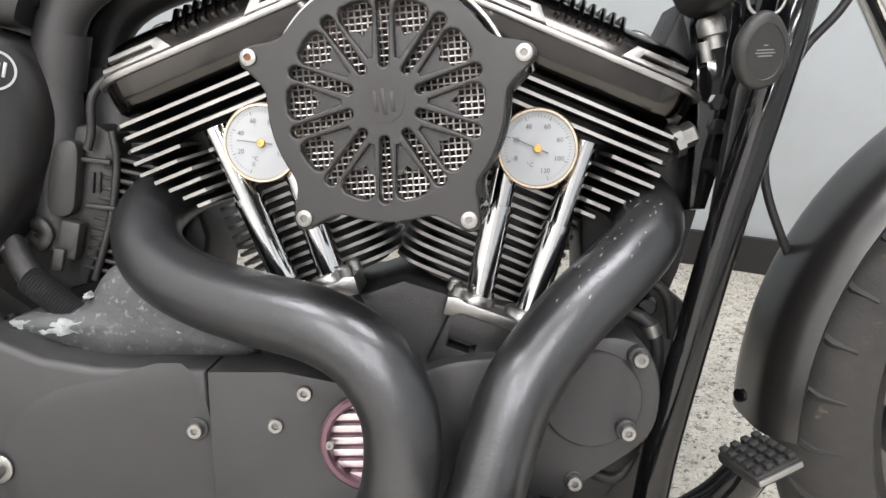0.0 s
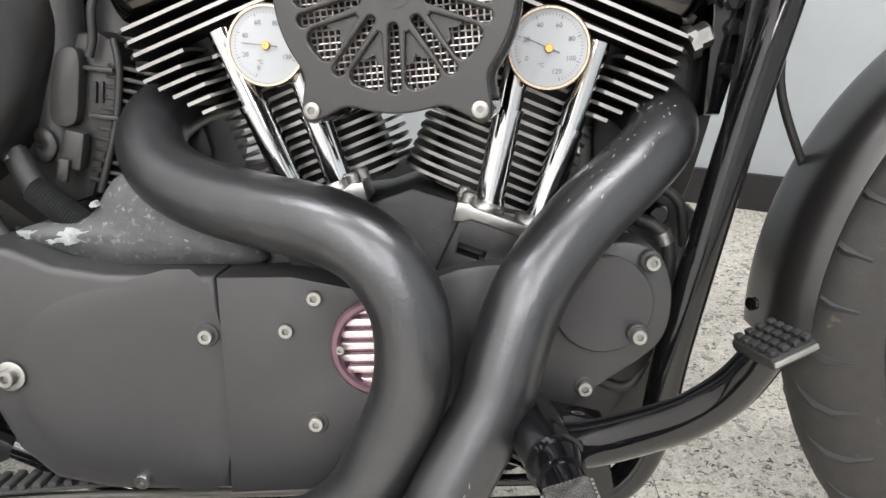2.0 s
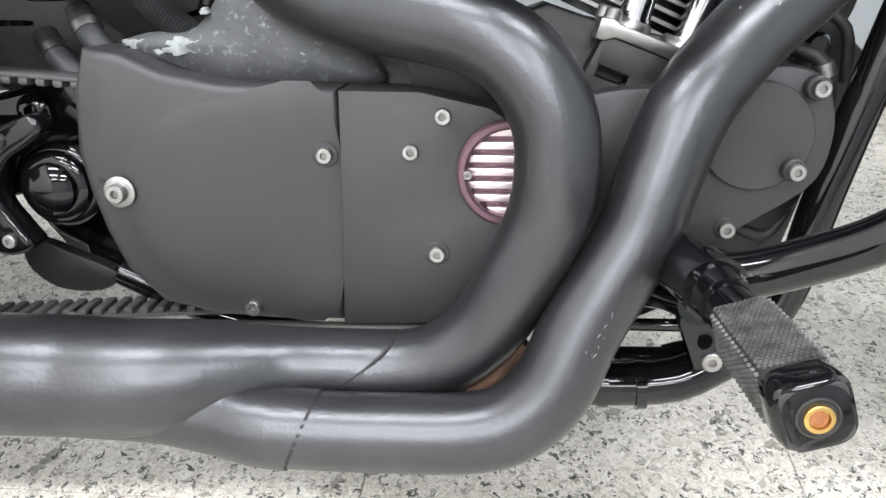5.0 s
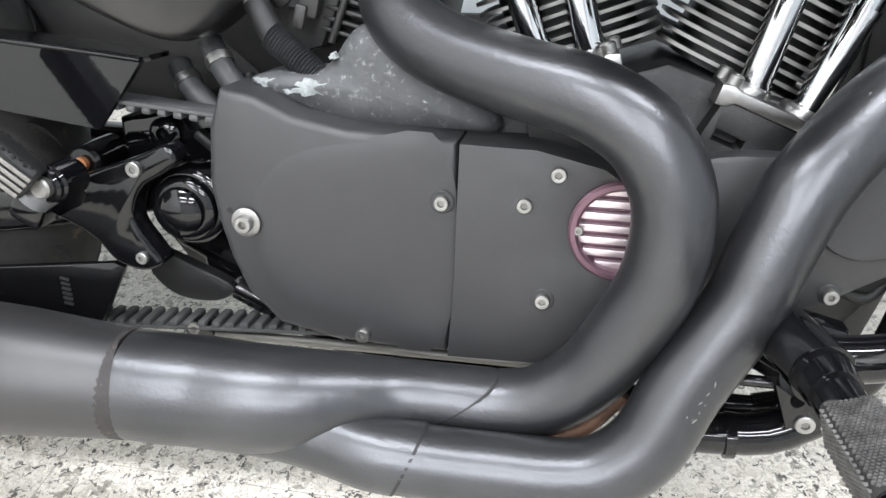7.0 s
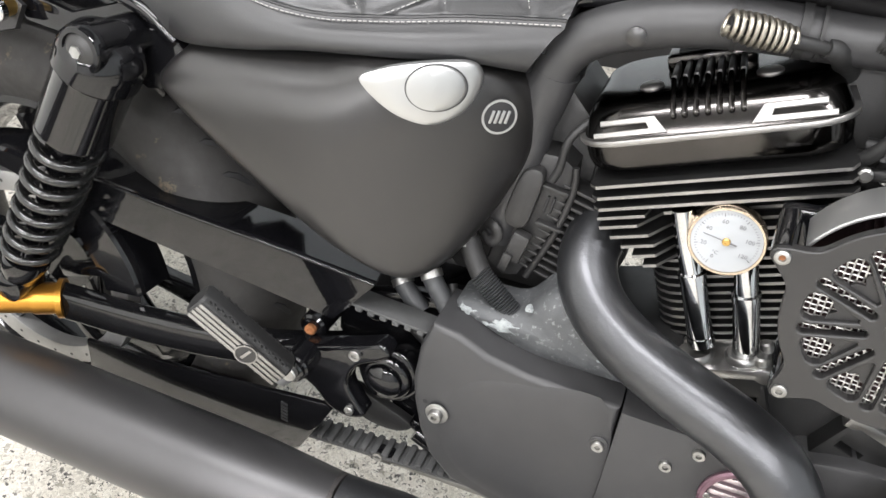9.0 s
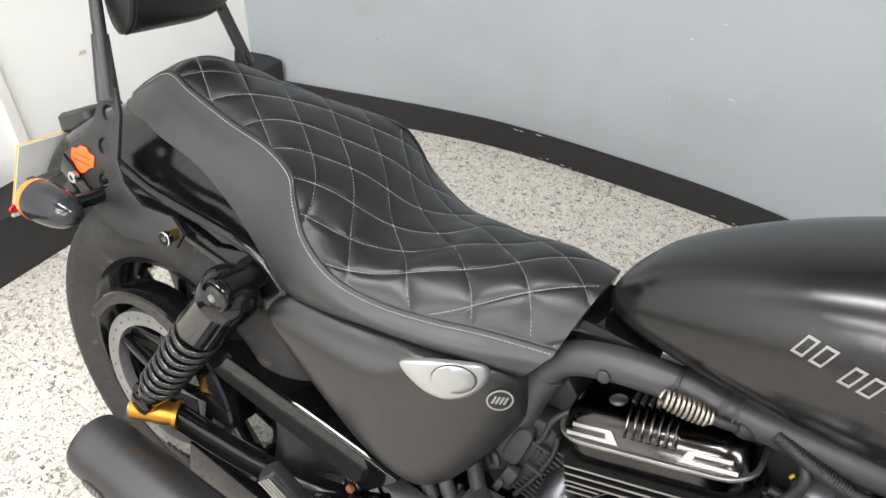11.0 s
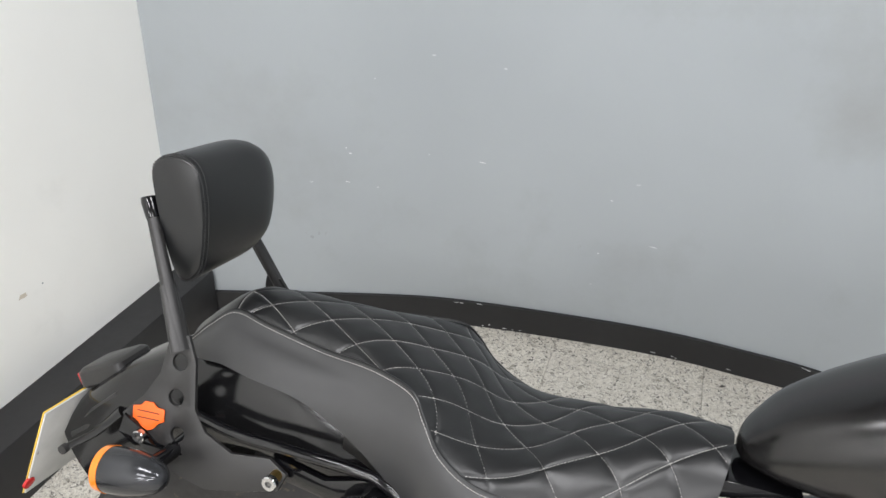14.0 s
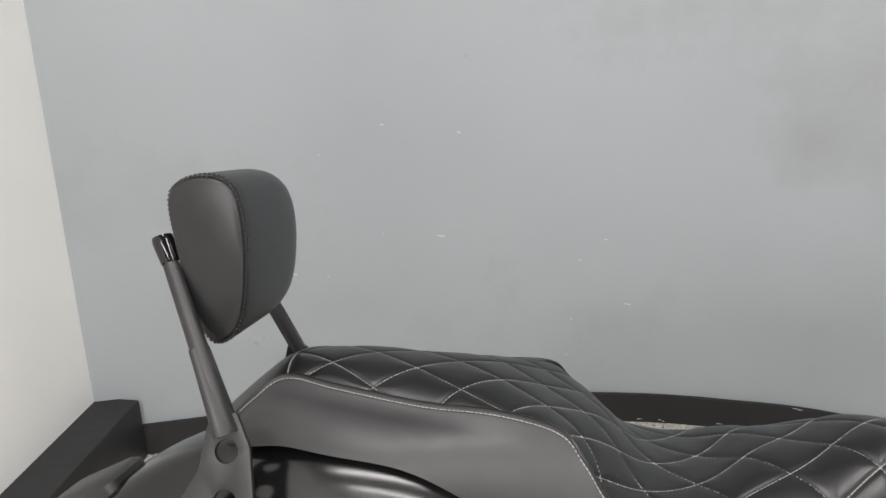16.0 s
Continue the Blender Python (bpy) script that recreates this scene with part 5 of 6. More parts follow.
part("peg_badge", lathe([(0.0118, 0), (0.0118, 0.0012), (0, 0.0012)], 30, fm @ pose(0, 0.0168, L2 * 0.40, -90)), AIRBOX, ppeg)
part("badge_ring", lathe([(0.0118, 0.0012), (0.0118, 0.002), (0.0104, 0.002), (0.0104, 0.0012)], 30, fm @ pose(0, 0.0168, L2 * 0.40, -90), False), ALU, ppeg)
part("badge_bar", moved(block(0.014, 0.003, 0.0008, 0.0002), fm @ pose(0, 0.0168, L2 * 0.40, -90) @ pose(0, 0, 0.0014)), ALU, ppeg)
kn = []
for i_ in range(22):
    for j_ in range(5):
        for sd in (-1, 1):
            kn.append(moved(block(0.0012, 0.0026, 0.0026), fm @ pose(sd * 0.0146, -0.010 + j_ * 0.0048 + (0.0024 if i_ % 2 else 0), 0.008 + i_ * (L2 - 0.016) / 21, 45)))
tagged(part("knurl", joined(*kn), RUBBER, ppeg), kind="stuff")

# ---------- rear shock ----------
sa, sb = Vector((-0.7285, -0.148, 0.6595)), Vector((-0.905, -0.150, 0.345))
sm = Matrix.Translation(sa) @ (sb - sa).to_track_quat("Z", "Y").to_matrix().to_4x4()
SL = (sb - sa).length
shock = part("shock_absorber", moved(lathe([(0.0, -0.012), (0.022, -0.012), (0.031, -0.006), (0.0365, 0.003), (0.0395, 0.010), (0.0400, 0.014), (0.0400, 0.030), (0.0380, 0.032), (0.0372, 0.034), (0.0372, 0.106), (0.036, 0.110), (0.012, 0.110), (0.012, SL - 0.05), (0.024, SL - 0.048), (0.026, SL - 0.04), (0.022, SL - 0.02), (0.014, SL + 0.01), (0, SL + 0.01)], 36), sm), GLOSS, bike, "gloss black coil-over rear shock")
turns, coil = 8.5, []
for k in range(int(turns * 24) + 1):
    a = 2 * math.pi * k / 24
    rc = 0.031 - 0.004 * k / (turns * 24)
    coil.append(sm @ Vector((rc * math.cos(a), rc * math.sin(a), 0.113 + (SL - 0.168) * k / (turns * 24))))
part("spring", tube(coil, 0.0048, 10), SPRING, shock, "black coil spring")
part("top_eye", lathe([(0.0195, -0.055), (0.0200, -0.05), (0.0200, 0.020), (0.0185, 0.0205), (0.0185, 0.0225), (0.0225, 0.023), (0.0225, 0.025), (0.0225, 0.031), (0.0205, 0.034), (0.0165, 0.0345), (0.0155, 0.032), (0, 0.032)], 32, side(-0.7285, -0.148, 0.6615)), GLOSS, shock)
part("eye_cap", lathe([(0.0155, 0.0322), (0.011, 0.0355), (0.007, 0.0365), (0, 0.0365)], 24, side(-0.7285, -0.148, 0.6615)), PLASTIC, shock)
part("eye_nut", lathe([(0.0062, 0.036), (0.0058, 0.0382), (0, 0.0382)], 6, side(-0.7285, -0.148, 0.6615)), STEEL, shock)
part("lower_eye", lathe([(0.02, -0.02), (0.02, 0.018), (0.012, 0.022), (0, 0.022)], 28, side(-0.905, -0.15, 0.345)), GLOSS, shock)

# ---------- rear fender, struts, sissy bar ----------
def fender(name, cx, cz, R, y0, half, a0, a1, parent, mat, label, flat=0.75, lip=0.03):
    rings = []
    for k in range(41):
        a = radians(a0 + (a1 - a0) * k / 40)
        r, w = [], []
        for j in range(17):
            t = -1 + 2 * j / 16
            dr = -lip * 2.2 * abs(t) ** 3.2
            for store, th in ((r, 0.0), (w, 0.004)):
                rad = R + dr - th
                store.append((cx + rad * math.cos(a), y0 + (half - th) * math.copysign(abs(t) ** flat, t), cz + rad * math.sin(a)))
        rings.append(r + w[::-1])
    return part(name, loft(rings), mat, parent, label, smooth=60)


fender("rear_fender", -0.93, 0.335, 0.432, 0.02, 0.094, 52, 147, bike, FENDER, "black rear fender", 0.75, 0.052)
# Dark sheet added where the gap below the seat lies in shade.
part("seat_shade_panel", slab([(-0.80, 0.64), (-0.70, 0.60), (-0.66, 0.66), (-0.70, 0.70), (-0.80, 0.72)], 0.004, 0.001, side(0, -0.06, 0)), DENIM, bike, "black panel added for the shade under the seat")
SY, SZ, SN = -0.124, 0.665, 15.0
plate_o = [(-1.043, 0.806), (-1.018, 0.806), (-1.002, 0.775), (-0.992, 0.715), (-0.972, 0.690), (-0.93, 0.674), (-0.875, 0.682), (-0.848, 0.668), (-0.856, 0.645), (-0.90, 0.632), (-0.96, 0.618), (-1.0, 0.625), (-1.05, 0.642), (-1.085, 0.658), (-1.10, 0.685), (-1.072, 0.715), (-1.052, 0.75), (-1.047, 0.79)]
plate_o = [(x, (z - SZ) / math.cos(radians(SN))) for x, z in plate_o]
holes = [ring(r_, 20, x, (z - SZ) / math.cos(radians(SN))) for r_, x, z in ((0.0115, -1.025, 0.770), (0.0115, -1.0225, 0.724), (0.0105, -1.012, 0.677))]
sissy = new("sissy_bar")
sissy.parent = bike
tagged(sissy, "black passenger backrest frame with drilled side plates")
flip = Matrix.Translation((0, 0.075, 0)) @ Matrix.Diagonal((1, -1, 1, 1))
for s in (-1, 1):
    mm = Matrix() if s < 0 else flip
    part("side_plate", moved(slab(plate_o, 0.006, 0.001, side(0, SY, SZ, 0, 0, -SN), holes), mm), AIRBOX, sissy, "satin black drilled side plate", smooth=25)
    lowp, topp = Vector((-1.026, -0.092, 0.790)), Vector((-1.110, -0.044, 0.968))
    part("upright", moved(tube([lowp, lowp.lerp(topp, 0.35), topp], [0.0095, 0.0095, 0.0078], 16), mm), AIRBOX, sissy)
    part("sleeve", moved(tube([lowp.lerp(topp, -0.02), lowp.lerp(topp, 0.42)], [0.0155, 0.0115], 16, True, 0, 0.6), mm), AIRBOX, sissy)
    part("tip", moved(tube([topp.lerp(lowp, 0.13), topp.lerp(lowp, 0.02), topp + (topp - lowp) * 0.01], [0.0092, 0.0112, 0.0105], 16), mm), GLOSS, sissy)
    part("fender_strut", moved(slab([(-0.875, 0.682), (-0.80, 0.668), (-0.735, 0.690), (-0.695, 0.680), (-0.668, 0.650), (-0.680, 0.617), (-0.72, 0.608), (-0.765, 0.634), (-0.86, 0.648)], 0.012, 0.004, side(0, SY + 0.012, 0)), mm), GLOSS, sissy, "gloss black fender strut")
    part("strut_rod", moved(tube([(-1.0, SY + 0.02, 0.705), (-0.93, SY + 0.015, 0.695), (-0.86, SY + 0.012, 0.697), (-0.735, SY + 0.012, 0.694), (-0.68, SY + 0.012, 0.663)], 0.0075, 14, True, 3), mm), GLOSS, sissy)
socket_bolt(sissy, side(-0.861, -0.137, 0.664), 0.0105, 0.008, CHROME)
part("bolt_shank", lathe([(0.008, -0.02), (0.008, 0.001)], 14, side(-0.861, -0.137, 0.664)), BRASS, sissy)
socket_bolt(sissy, side(-1.063, -0.128, 0.666), 0.009, 0.008, CHROME)
shield = [(-0.024, 0.010), (-0.012, 0.012), (-0.006, 0.018), (0.006, 0.018), (0.012, 0.012), (0.024, 0.010), (0.024, -0.006), (0.016, -0.010), (0.008, -0.018), (0, -0.021), (-0.008, -0.018), (-0.016, -0.010), (-0.024, -0.006)]
shm = side(-1.058, -0.1195, 0.693, 6, 0, -15)
shd = part("orange_sticker", slab(shield, 0.002, 0.0004, shm), ORANGE, bike, "orange shield-shaped emblem")
part("sticker_line", joined(*[moved(block(w, 0.0012, 0.0003), shm @ pose(0, y, 0.0003, 0, 0, -2)) for w, y in ((0.034, 0.0045), (0.034, -0.0045))]), INK_AND_SHADE, shd)
# backrest pad
prof = [Vector(q) for q in spline([(-1.102, 1.018), (-1.066, 1.036), (-1.033, 1.022), (-1.021, 0.965), (-1.026, 0.89), (-1.048, 0.862), (-1.066, 0.87), (-1.082, 0.91), (-1.096, 0.965)], 5, True)]
pc = Vector((-1.058, 0.948))
sec = []
YS = [-1, -0.985, -0.95, -0.9, -0.8, -0.6, -0.3, 0, 0.2, 0.4, 0.55, 0.68, 0.78, 0.86, 0.92, 0.96, 0.985, 1.0]
for t in YS:
    s = (1 - 0.05 * (abs(t) / 1.0) ** 40 - 0.03 * abs(t) ** 10) if t < 0 else (1 - 0.48 * t ** 3.6)
    sx_ = s if t < 0 else 1 - 0.5 * t ** 7
    sec.append([(pc.x + (q.x - pc.x) * sx_, 0.052 + 0.102 * t, pc.y + (q.y - pc.y) * s) for q in prof])
backrest = part("backrest_pad", loft(sec), LEATHER, bike, "padded black backrest cushion", smooth=50)
seam = []
for t in (-0.965, -0.90):
    k_ = 1 - 0.05 * abs(t) ** 40 - 0.03 * abs(t) ** 10 + 0.006
    ln = [Vector((pc.x + (q.x - pc.x) * k_, 0.052 + 0.102 * t, pc.y + (q.y - pc.y) * k_)) for q in prof]
    seam += dashes(ln + ln[:1], 0.005, 0.0015, 0.0008)
part("pad_seam", joined(*seam), DARKTHREAD, backrest)

# ---------- turn signal, tail lamp, plate ----------
sig = part("turn_signal", tube([(-1.060, -0.187, 0.650), (-1.045, -0.187, 0.652), (-1.024, -0.187, 0.655), (-1.002, -0.187, 0.658), (-0.988, -0.187, 0.660), (-0.981, -0.187, 0.661), (-0.978, -0.187, 0.6613)], [0.0298, 0.0300, 0.0284, 0.0238, 0.0170, 0.010, 0.002], 32, True, 4), SMOKE, bike, "gloss black bullet turn signal with an amber lens")
part("lens", tube([(-1.074, -0.187, 0.6482), (-1.071, -0.187, 0.6485), (-1.060, -0.187, 0.650)], [0.023, 0.0293, 0.0306], 32), AMBER, sig, "amber lens")
part("stalk", tube([(-1.02, -0.17, 0.655), (-1.015, -0.14, 0.655), (-1.01, -0.10, 0.66)], 0.011, 14, True, 2), GLOSS, sig)
part("signal_bracket", slab([(-1.09, 0.69), (-1.04, 0.66), (-1.0, 0.655), (-1.0, 0.64), (-1.07, 0.64), (-1.10, 0.66)], 0.004, 0.001, side(0, -0.1275, 0)), GLOSS, sig)
tl = part("tail_lamp", moved(loft([[(*q, z) for q in rounded(0.094 - d, 0.080 - d, 0.014)] for z, d in ((-0.016, 0.006), (-0.012, 0), (0.010, 0.003), (0.015, 0.014))]), pose(-1.222, MID, 0.661, 0, -27)), PLASTIC, bike, "black tail lamp housing")
part("tail_lens", moved(block(0.006, 0.066, 0.022, 0.003), pose(-1.262, MID, 0.640, 0, -27)), RED, tl, "dark red lens")
ptm = Matrix.Translation((-1.278, MID, 0.548)) @ pose(0, 0, 0, 0, 18)
lp = part("number_plate", block(0.003, 0.228, 0.165, 0.0012, ptm), PLATEBACK, bike, "number plate seen from its grey back")
part("plate_face", block(0.0016, 0.230, 0.167, 0.0005, ptm @ pose(-0.0026, 0, 0)), YELLOW, lp, "yellow reflective face")
part("plate_bracket", tube([(-1.17, MID - 0.04, 0.64), (-1.21, MID - 0.06, 0.60), (-1.252, MID - 0.06, 0.565)], [0.014, 0.012, 0.010], 14, True, 3, 0.5), PLASTIC, lp)
part("plate_bracket", slab([(-1.17, 0.66), (-1.14, 0.63), (-1.20, 0.58), (-1.245, 0.55), (-1.255, 0.57), (-1.215, 0.62)], 0.05, 0.003, side(0, -0.05, 0)), PLASTIC, lp)
part("bracket_arm", tube([(-1.150, -0.060, 0.640), (-1.180, -0.080, 0.607), (-1.2136, -0.100, 0.584)], [0.014, 0.011, 0.008], 14, True, 3, 0.5), GLOSS, lp)
part("arm_bolt", lathe([(0.007, -0.003), (0.007, 0.006), (0, 0.007)], 14, side(-1.2136, -0.106, 0.584)), PLASTIC, lp)
part("reflector", lathe([(0.010, 0), (0.010, 0.004), (0, 0.006)], 16, ptm @ pose(-0.001, -0.112, -0.06, 0, 90)), RED, lp)

# ---------- front wheel, fender, fork ----------
fw = wheel("front_wheel", 0.607, 0.326, MID - 0.01, 0.328, 0.085, 0.054, 0.254, FRAME, bike, 9, "black front wheel with a worn dusty tyre")
fender("front_fender", 0.605, 0.312, 0.352, MID - 0.01, 0.062, 60, 179, bike, DENIM, "satin black front fender", 0.75, 0.0105)
part("fender_bolt", lathe([(0.006, 0), (0.006, 0.004), (0.003, 0.005), (0, 0.005)], 14, side(0.231, -0.048, 0.36, 0, -60)), FRAME, bike)
for s in (-1, 1):
    part("fork_leg", tube([(0.605, MID + s * 0.085, 0.33), (0.49, MID + s * 0.085, 0.55), (0.41, MID + s * 0.085, 0.70), (0.28, MID + s * 0.085, 0.95)], [0.026, 0.025, 0.0195, 0.0195], 24), CHROME, bike, "slender front fork leg")
def tread(root, cx, cz, y, R, sec, half, count, reach):
    """Curved dark strips set flush in a tyre's face for its grooves' shade."""
    groove = []
    for k in range(count):
        a = 2 * math.pi * k / count
        for s in (-1, 1):
            p = []
            for j in range(5):
                t = j / 4
                w = half * (0.16 + reach * t)
                r = R - sec + sec * (1 - (w / half) ** 2) ** 0.375 - 0.0036
                aa = a + s * 0.03 + 0.24 * t - 0.12 * t * t
                p.append((cx + r * math.cos(aa), y + s * w, cz + r * math.sin(aa)))
            groove.append(tube(p, [0.0024, 0.0050, 0.0056, 0.0050, 0.0024], 6))
    tagged(part("groove_shade_strip", joined(*groove), INK_AND_SHADE, root), kind="stuff")


tread(fw, 0.607, 0.326, MID - 0.01, 0.328, 0.085, 0.054, 38, 0.74)
tread(rw, AX.x, AX.z, WY, 0.320, 0.088, 0.074, 46, 0.42)


# ---------- hoses, wiring and castings round the engine ----------
cor = [(-0.395, 0.440), (-0.372, 0.450), (-0.330, 0.455), (-0.305, 0.485), (-0.285, 0.49), (-0.235, 0.475), (-0.20, 0.44), (-0.183, 0.42), (-0.19, 0.41), (-0.25, 0.409), (-0.315, 0.411), (-0.35, 0.421)]
cl = [Vector(q) for q in spline(cor, 4, True)]
ccn = Vector((-0.28, 0.44))
corr = part("starter_cover", loft([[(q.x, y, q.y) for q in (ccn + (p - ccn) * s for p in cl)] for s, y in ((1.0, -0.03), (1.0, -0.068), (0.96, -0.076), (0.8, -0.083), (0.4, -0.088), (0.05, -0.089))]), CORRODED, bike, "corroded grey cast cover with flaking white patches")
for cx, cz, w, h, py_ in ((-0.334, 0.4405, 0.046, 0.015, -0.0872), (-0.376, 0.4425, 0.024, 0.009, -0.0815), (-0.356, 0.4365, 0.012, 0.005, -0.0845), (-0.318, 0.466, 0.008, 0.006, -0.0835), (-0.246, 0.4345, 0.012, 0.005, -0.0880)):
    o = []
    for k in range(40):
        a = 2 * math.pi * k / 40
        r = 0.8 + 0.16 * math.sin(3 * a + cx * 50) + 0.12 * math.sin(7 * a + cz * 90) + 0.08 * math.sin(13 * a + cx * 200)
        o.append((cx + w / 2 * math.cos(a) * r, cz + h / 2 * math.sin(a) * r))
    part("bare_patch", slab(o, 0.008, 0.0005, side(0, py_, 0)), FLAKE, corr, "flaked pale patch")
hose = [(-0.396, -0.052, 0.508), (-0.383, -0.058, 0.487), (-0.368, -0.064, 0.468), (-0.340, -0.068, 0.449)]
hs = part("corrugated_hose", tube(hose[:3], 0.011, 18, True, 4), RUBBER, bike, "black corrugated hose with a steel clamp")
for k in range(19):
    t = k / 18
    p = Vector(hose[2]).lerp(Vector((-0.336, -0.068, 0.446)), t) + Vector((-0.008, 0, 0.010)) * (1 - t)
    d = (Vector(hose[3]) - Vector(hose[2])).normalized()
    part("hose_ring", tube([p - d * 0.0011, p, p + d * 0.0011], [0.0106, 0.0124, 0.0106], 18), HOSE, hs)
part("hose_clamp", tube([(-0.4005, -0.051, 0.509), (-0.396, -0.053, 0.501)], 0.0122, 10), STEEL, hs, "steel hose clamp")
for a, b, c in (((-0.472, -0.045, 0.447), (-0.458, -0.055, 0.431), (-0.435, -0.058, 0.408)), ((-0.440, -0.045, 0.468), (-0.427, -0.055, 0.449), (-0.405, -0.062, 0.424))):
    h2 = part("oil_hose", tube([a, b, c], 0.0105, 16, True, 4), HOSE, bike, "black rubber oil hose")
    part("hose_clamp", tube([Vector(a).lerp(Vector(b), 0.62), Vector(a).lerp(Vector(b), 0.95)], 0.0122, 10), STEEL, h2)
box = [(-0.350, 0.595), (-0.342, 0.606), (-0.322, 0.607), (-0.309, 0.598), (-0.308, 0.575), (-0.318, 0.525), (-0.345, 0.465), (-0.362, 0.46), (-0.381, 0.475), (-0.366, 0.535)]
ec = part("electrical_box", slab(box, 0.06, 0.006, side(0, -0.030, 0)), PLASTIC, bike, "black plastic electrical box behind the side cover")
part("box_lid", slab([tuple(q) for q in spline([(-0.356, 0.585), (-0.342, 0.594), (-0.334, 0.586), (-0.338, 0.556), (-0.344, 0.532), (-0.358, 0.528), (-0.366, 0.54)], 4, True)], 0.012, 0.003, side(0, -0.044, 0)), PLASTIC, ec)
for z in (0.575, 0.535):
    part("box_rib", block(0.026, 0.010, 0.004, 0.001, pose(-0.322, -0.034, z, 0, 8)), PLASTIC, ec)
part("box_rim", tube([(-0.336, -0.032, 0.470), (-0.316, -0.032, 0.525), (-0.3065, -0.032, 0.573), (-0.308, -0.032, 0.600)], 0.0035, 10, True, 4), PLASTIC, ec)
for dx_ in (0.0, 0.006):
    part("box_slot", block(0.0022, 0.004, 0.018, 0.0005, pose(-0.329 + dx_, -0.032, 0.556, 0, 8)), INK_AND_SHADE, ec)
part("wire_clip", tube([(-0.384, -0.034, 0.520), (-0.375, -0.040, 0.522), (-0.370, -0.040, 0.512), (-0.377, -0.040, 0.503), (-0.386, -0.034, 0.507)], 0.004, 10, True, 3, 1.6), PLASTIC, ec)
part("connector", block(0.018, 0.014, 0.034, 0.003, pose(-0.348, -0.042, 0.508, 0, 14)), PLASTIC, ec)
part("connector_clip", block(0.010, 0.006, 0.02, 0.002, pose(-0.356, -0.051, 0.492, 0, 14)), PLASTIC, ec)
reg = part("finned_regulator", block(0.05, 0.02, 0.10, 0.004, pose(-0.300, -0.002, 0.512, 0, 14)), PLASTIC, bike, "black finned regulator")
for k in range(12):
    part("fin", block(0.055, 0.03, 0.0035, 0.001, pose(-0.290 - k * 0.0026, -0.016, 0.572 - k * 0.0088, 0, 14)), PLASTIC, reg)
for pts, r in (([(-0.30, -0.03, 0.652), (-0.318, -0.04, 0.63), (-0.322, -0.04, 0.60), (-0.327, -0.04, 0.585)], 0.004), ([(-0.41, -0.04, 0.44), (-0.40, -0.05, 0.425), (-0.36, -0.055, 0.432)], 0.006)):
    part("wire", tube(pts, r, 10, True, 4), RUBBER, bike, "black sheathed wire")

# Dark block added so the bright wall doesn't show past the pipe.
tankbox = [(-0.46, 0.64), (-0.33, 0.66), (-0.27, 0.60), (-0.245, 0.50), (-0.26, 0.43), (-0.42, 0.43), (-0.47, 0.47)]
part("oil_tank_filler", slab(tankbox, 0.11, 0.01, side(0, 0.005, 0)), PLASTIC, bike, "black block added as the oil tank behind the side cover")
part("seat_pan", loft([[(x, y, z + dz) for y, dz in ((yy, 0), (yy + 0.005, 0.012), (0.12, 0.012), (0.12, 0))] for x, z, yy in ((-0.69, 0.668, -0.105), (-0.60, 0.672, -0.105), (-0.50, 0.684, -0.10), (-0.42, 0.696, -0.075), (-0.35, 0.702, -0.045))]), GLOSS, bike, "gloss black seat pan rail")
# spark plug lead with its coil spring guard
lead = part("spark_plug_lead", tube([(-0.216, -0.0695, 0.7597), (-0.195, -0.064, 0.7568), (-0.168, -0.057, 0.753), (-0.145, -0.048, 0.750), (-0.128, -0.034, 0.744), (-0.120, -0.015, 0.730)], 0.0055, 12, True, 4), RUBBER, bike, "black spark plug lead in a steel coil spring")
A_, B_ = Vector((-0.218, -0.070, 0.760)), Vector((-0.168, -0.057, 0.753))
coil = []
for k in range(10 * 18 + 1):
    t = k / 180
    ax = (B_ - A_).normalized()
    n1 = ax.cross(Vector((0, 0, 1))).normalized()
    n2 = ax.cross(n1)
    r = 0.0085 + 0.0025 * math.sin(math.pi * t)
    coil.append(A_.lerp(B_, t) + r * (math.cos(2 * math.pi * 10 * t) * n1 + math.sin(2 * math.pi * 10 * t) * n2))
part("lead_spring", tube(coil, 0.0019, 8), TARNISH, lead, "tarnished steel coil spring")
part("plug_boot", tube([(-0.143, -0.047, 0.750), (-0.134, -0.041, 0.748), (-0.124, -0.026, 0.740), (-0.118, -0.010, 0.726)], [0.0075, 0.010, 0.0105, 0.0105], 16, True, 3), RUBBER, lead)
# brake rod under the covers
rod = part("brake_rod", tube([(-0.445, -0.092, 0.208), (-0.12, -0.092, 0.213)], 0.0045, 12), SOCKET, bike, "steel rear brake rod")
part("clevis", block(0.028, 0.016, 0.016, 0.003, pose(-0.452, -0.092, 0.214)), FRAME, rod)
part("clevis_pin", lathe([(0.006, 0), (0.006, 0.003), (0.003, 0.003), (0, 0.001)], 14, side(-0.455, -0.1, 0.216)), STEEL, rod)
# engine mount and fittings ahead of the front cylinder
mount = part("front_engine_mount", slab([(0.185, 0.70), (0.225, 0.69), (0.232, 0.63), (0.215, 0.57), (0.20, 0.52), (0.185, 0.52), (0.19, 0.60)], 0.03, 0.004, side(0, -0.035, 0)), GLOSS, bike, "black front engine mount bracket")
part("mount_bolt", lathe([(0.0075, -0.012), (0.0075, -0.002), (0.0115, -0.001), (0.0115, 0.010), (0.009, 0.013), (0, 0.013)], 12, pose(0.196, -0.05, 0.664, 0, -12)), STEEL, mount, "bare steel mount bolt")
part("mount_stud", lathe([(0.0055, -0.004), (0.0055, 0.012), (0, 0.012)], 10, pose(0.192, -0.05, 0.646, 0, -12)), STEEL, mount)
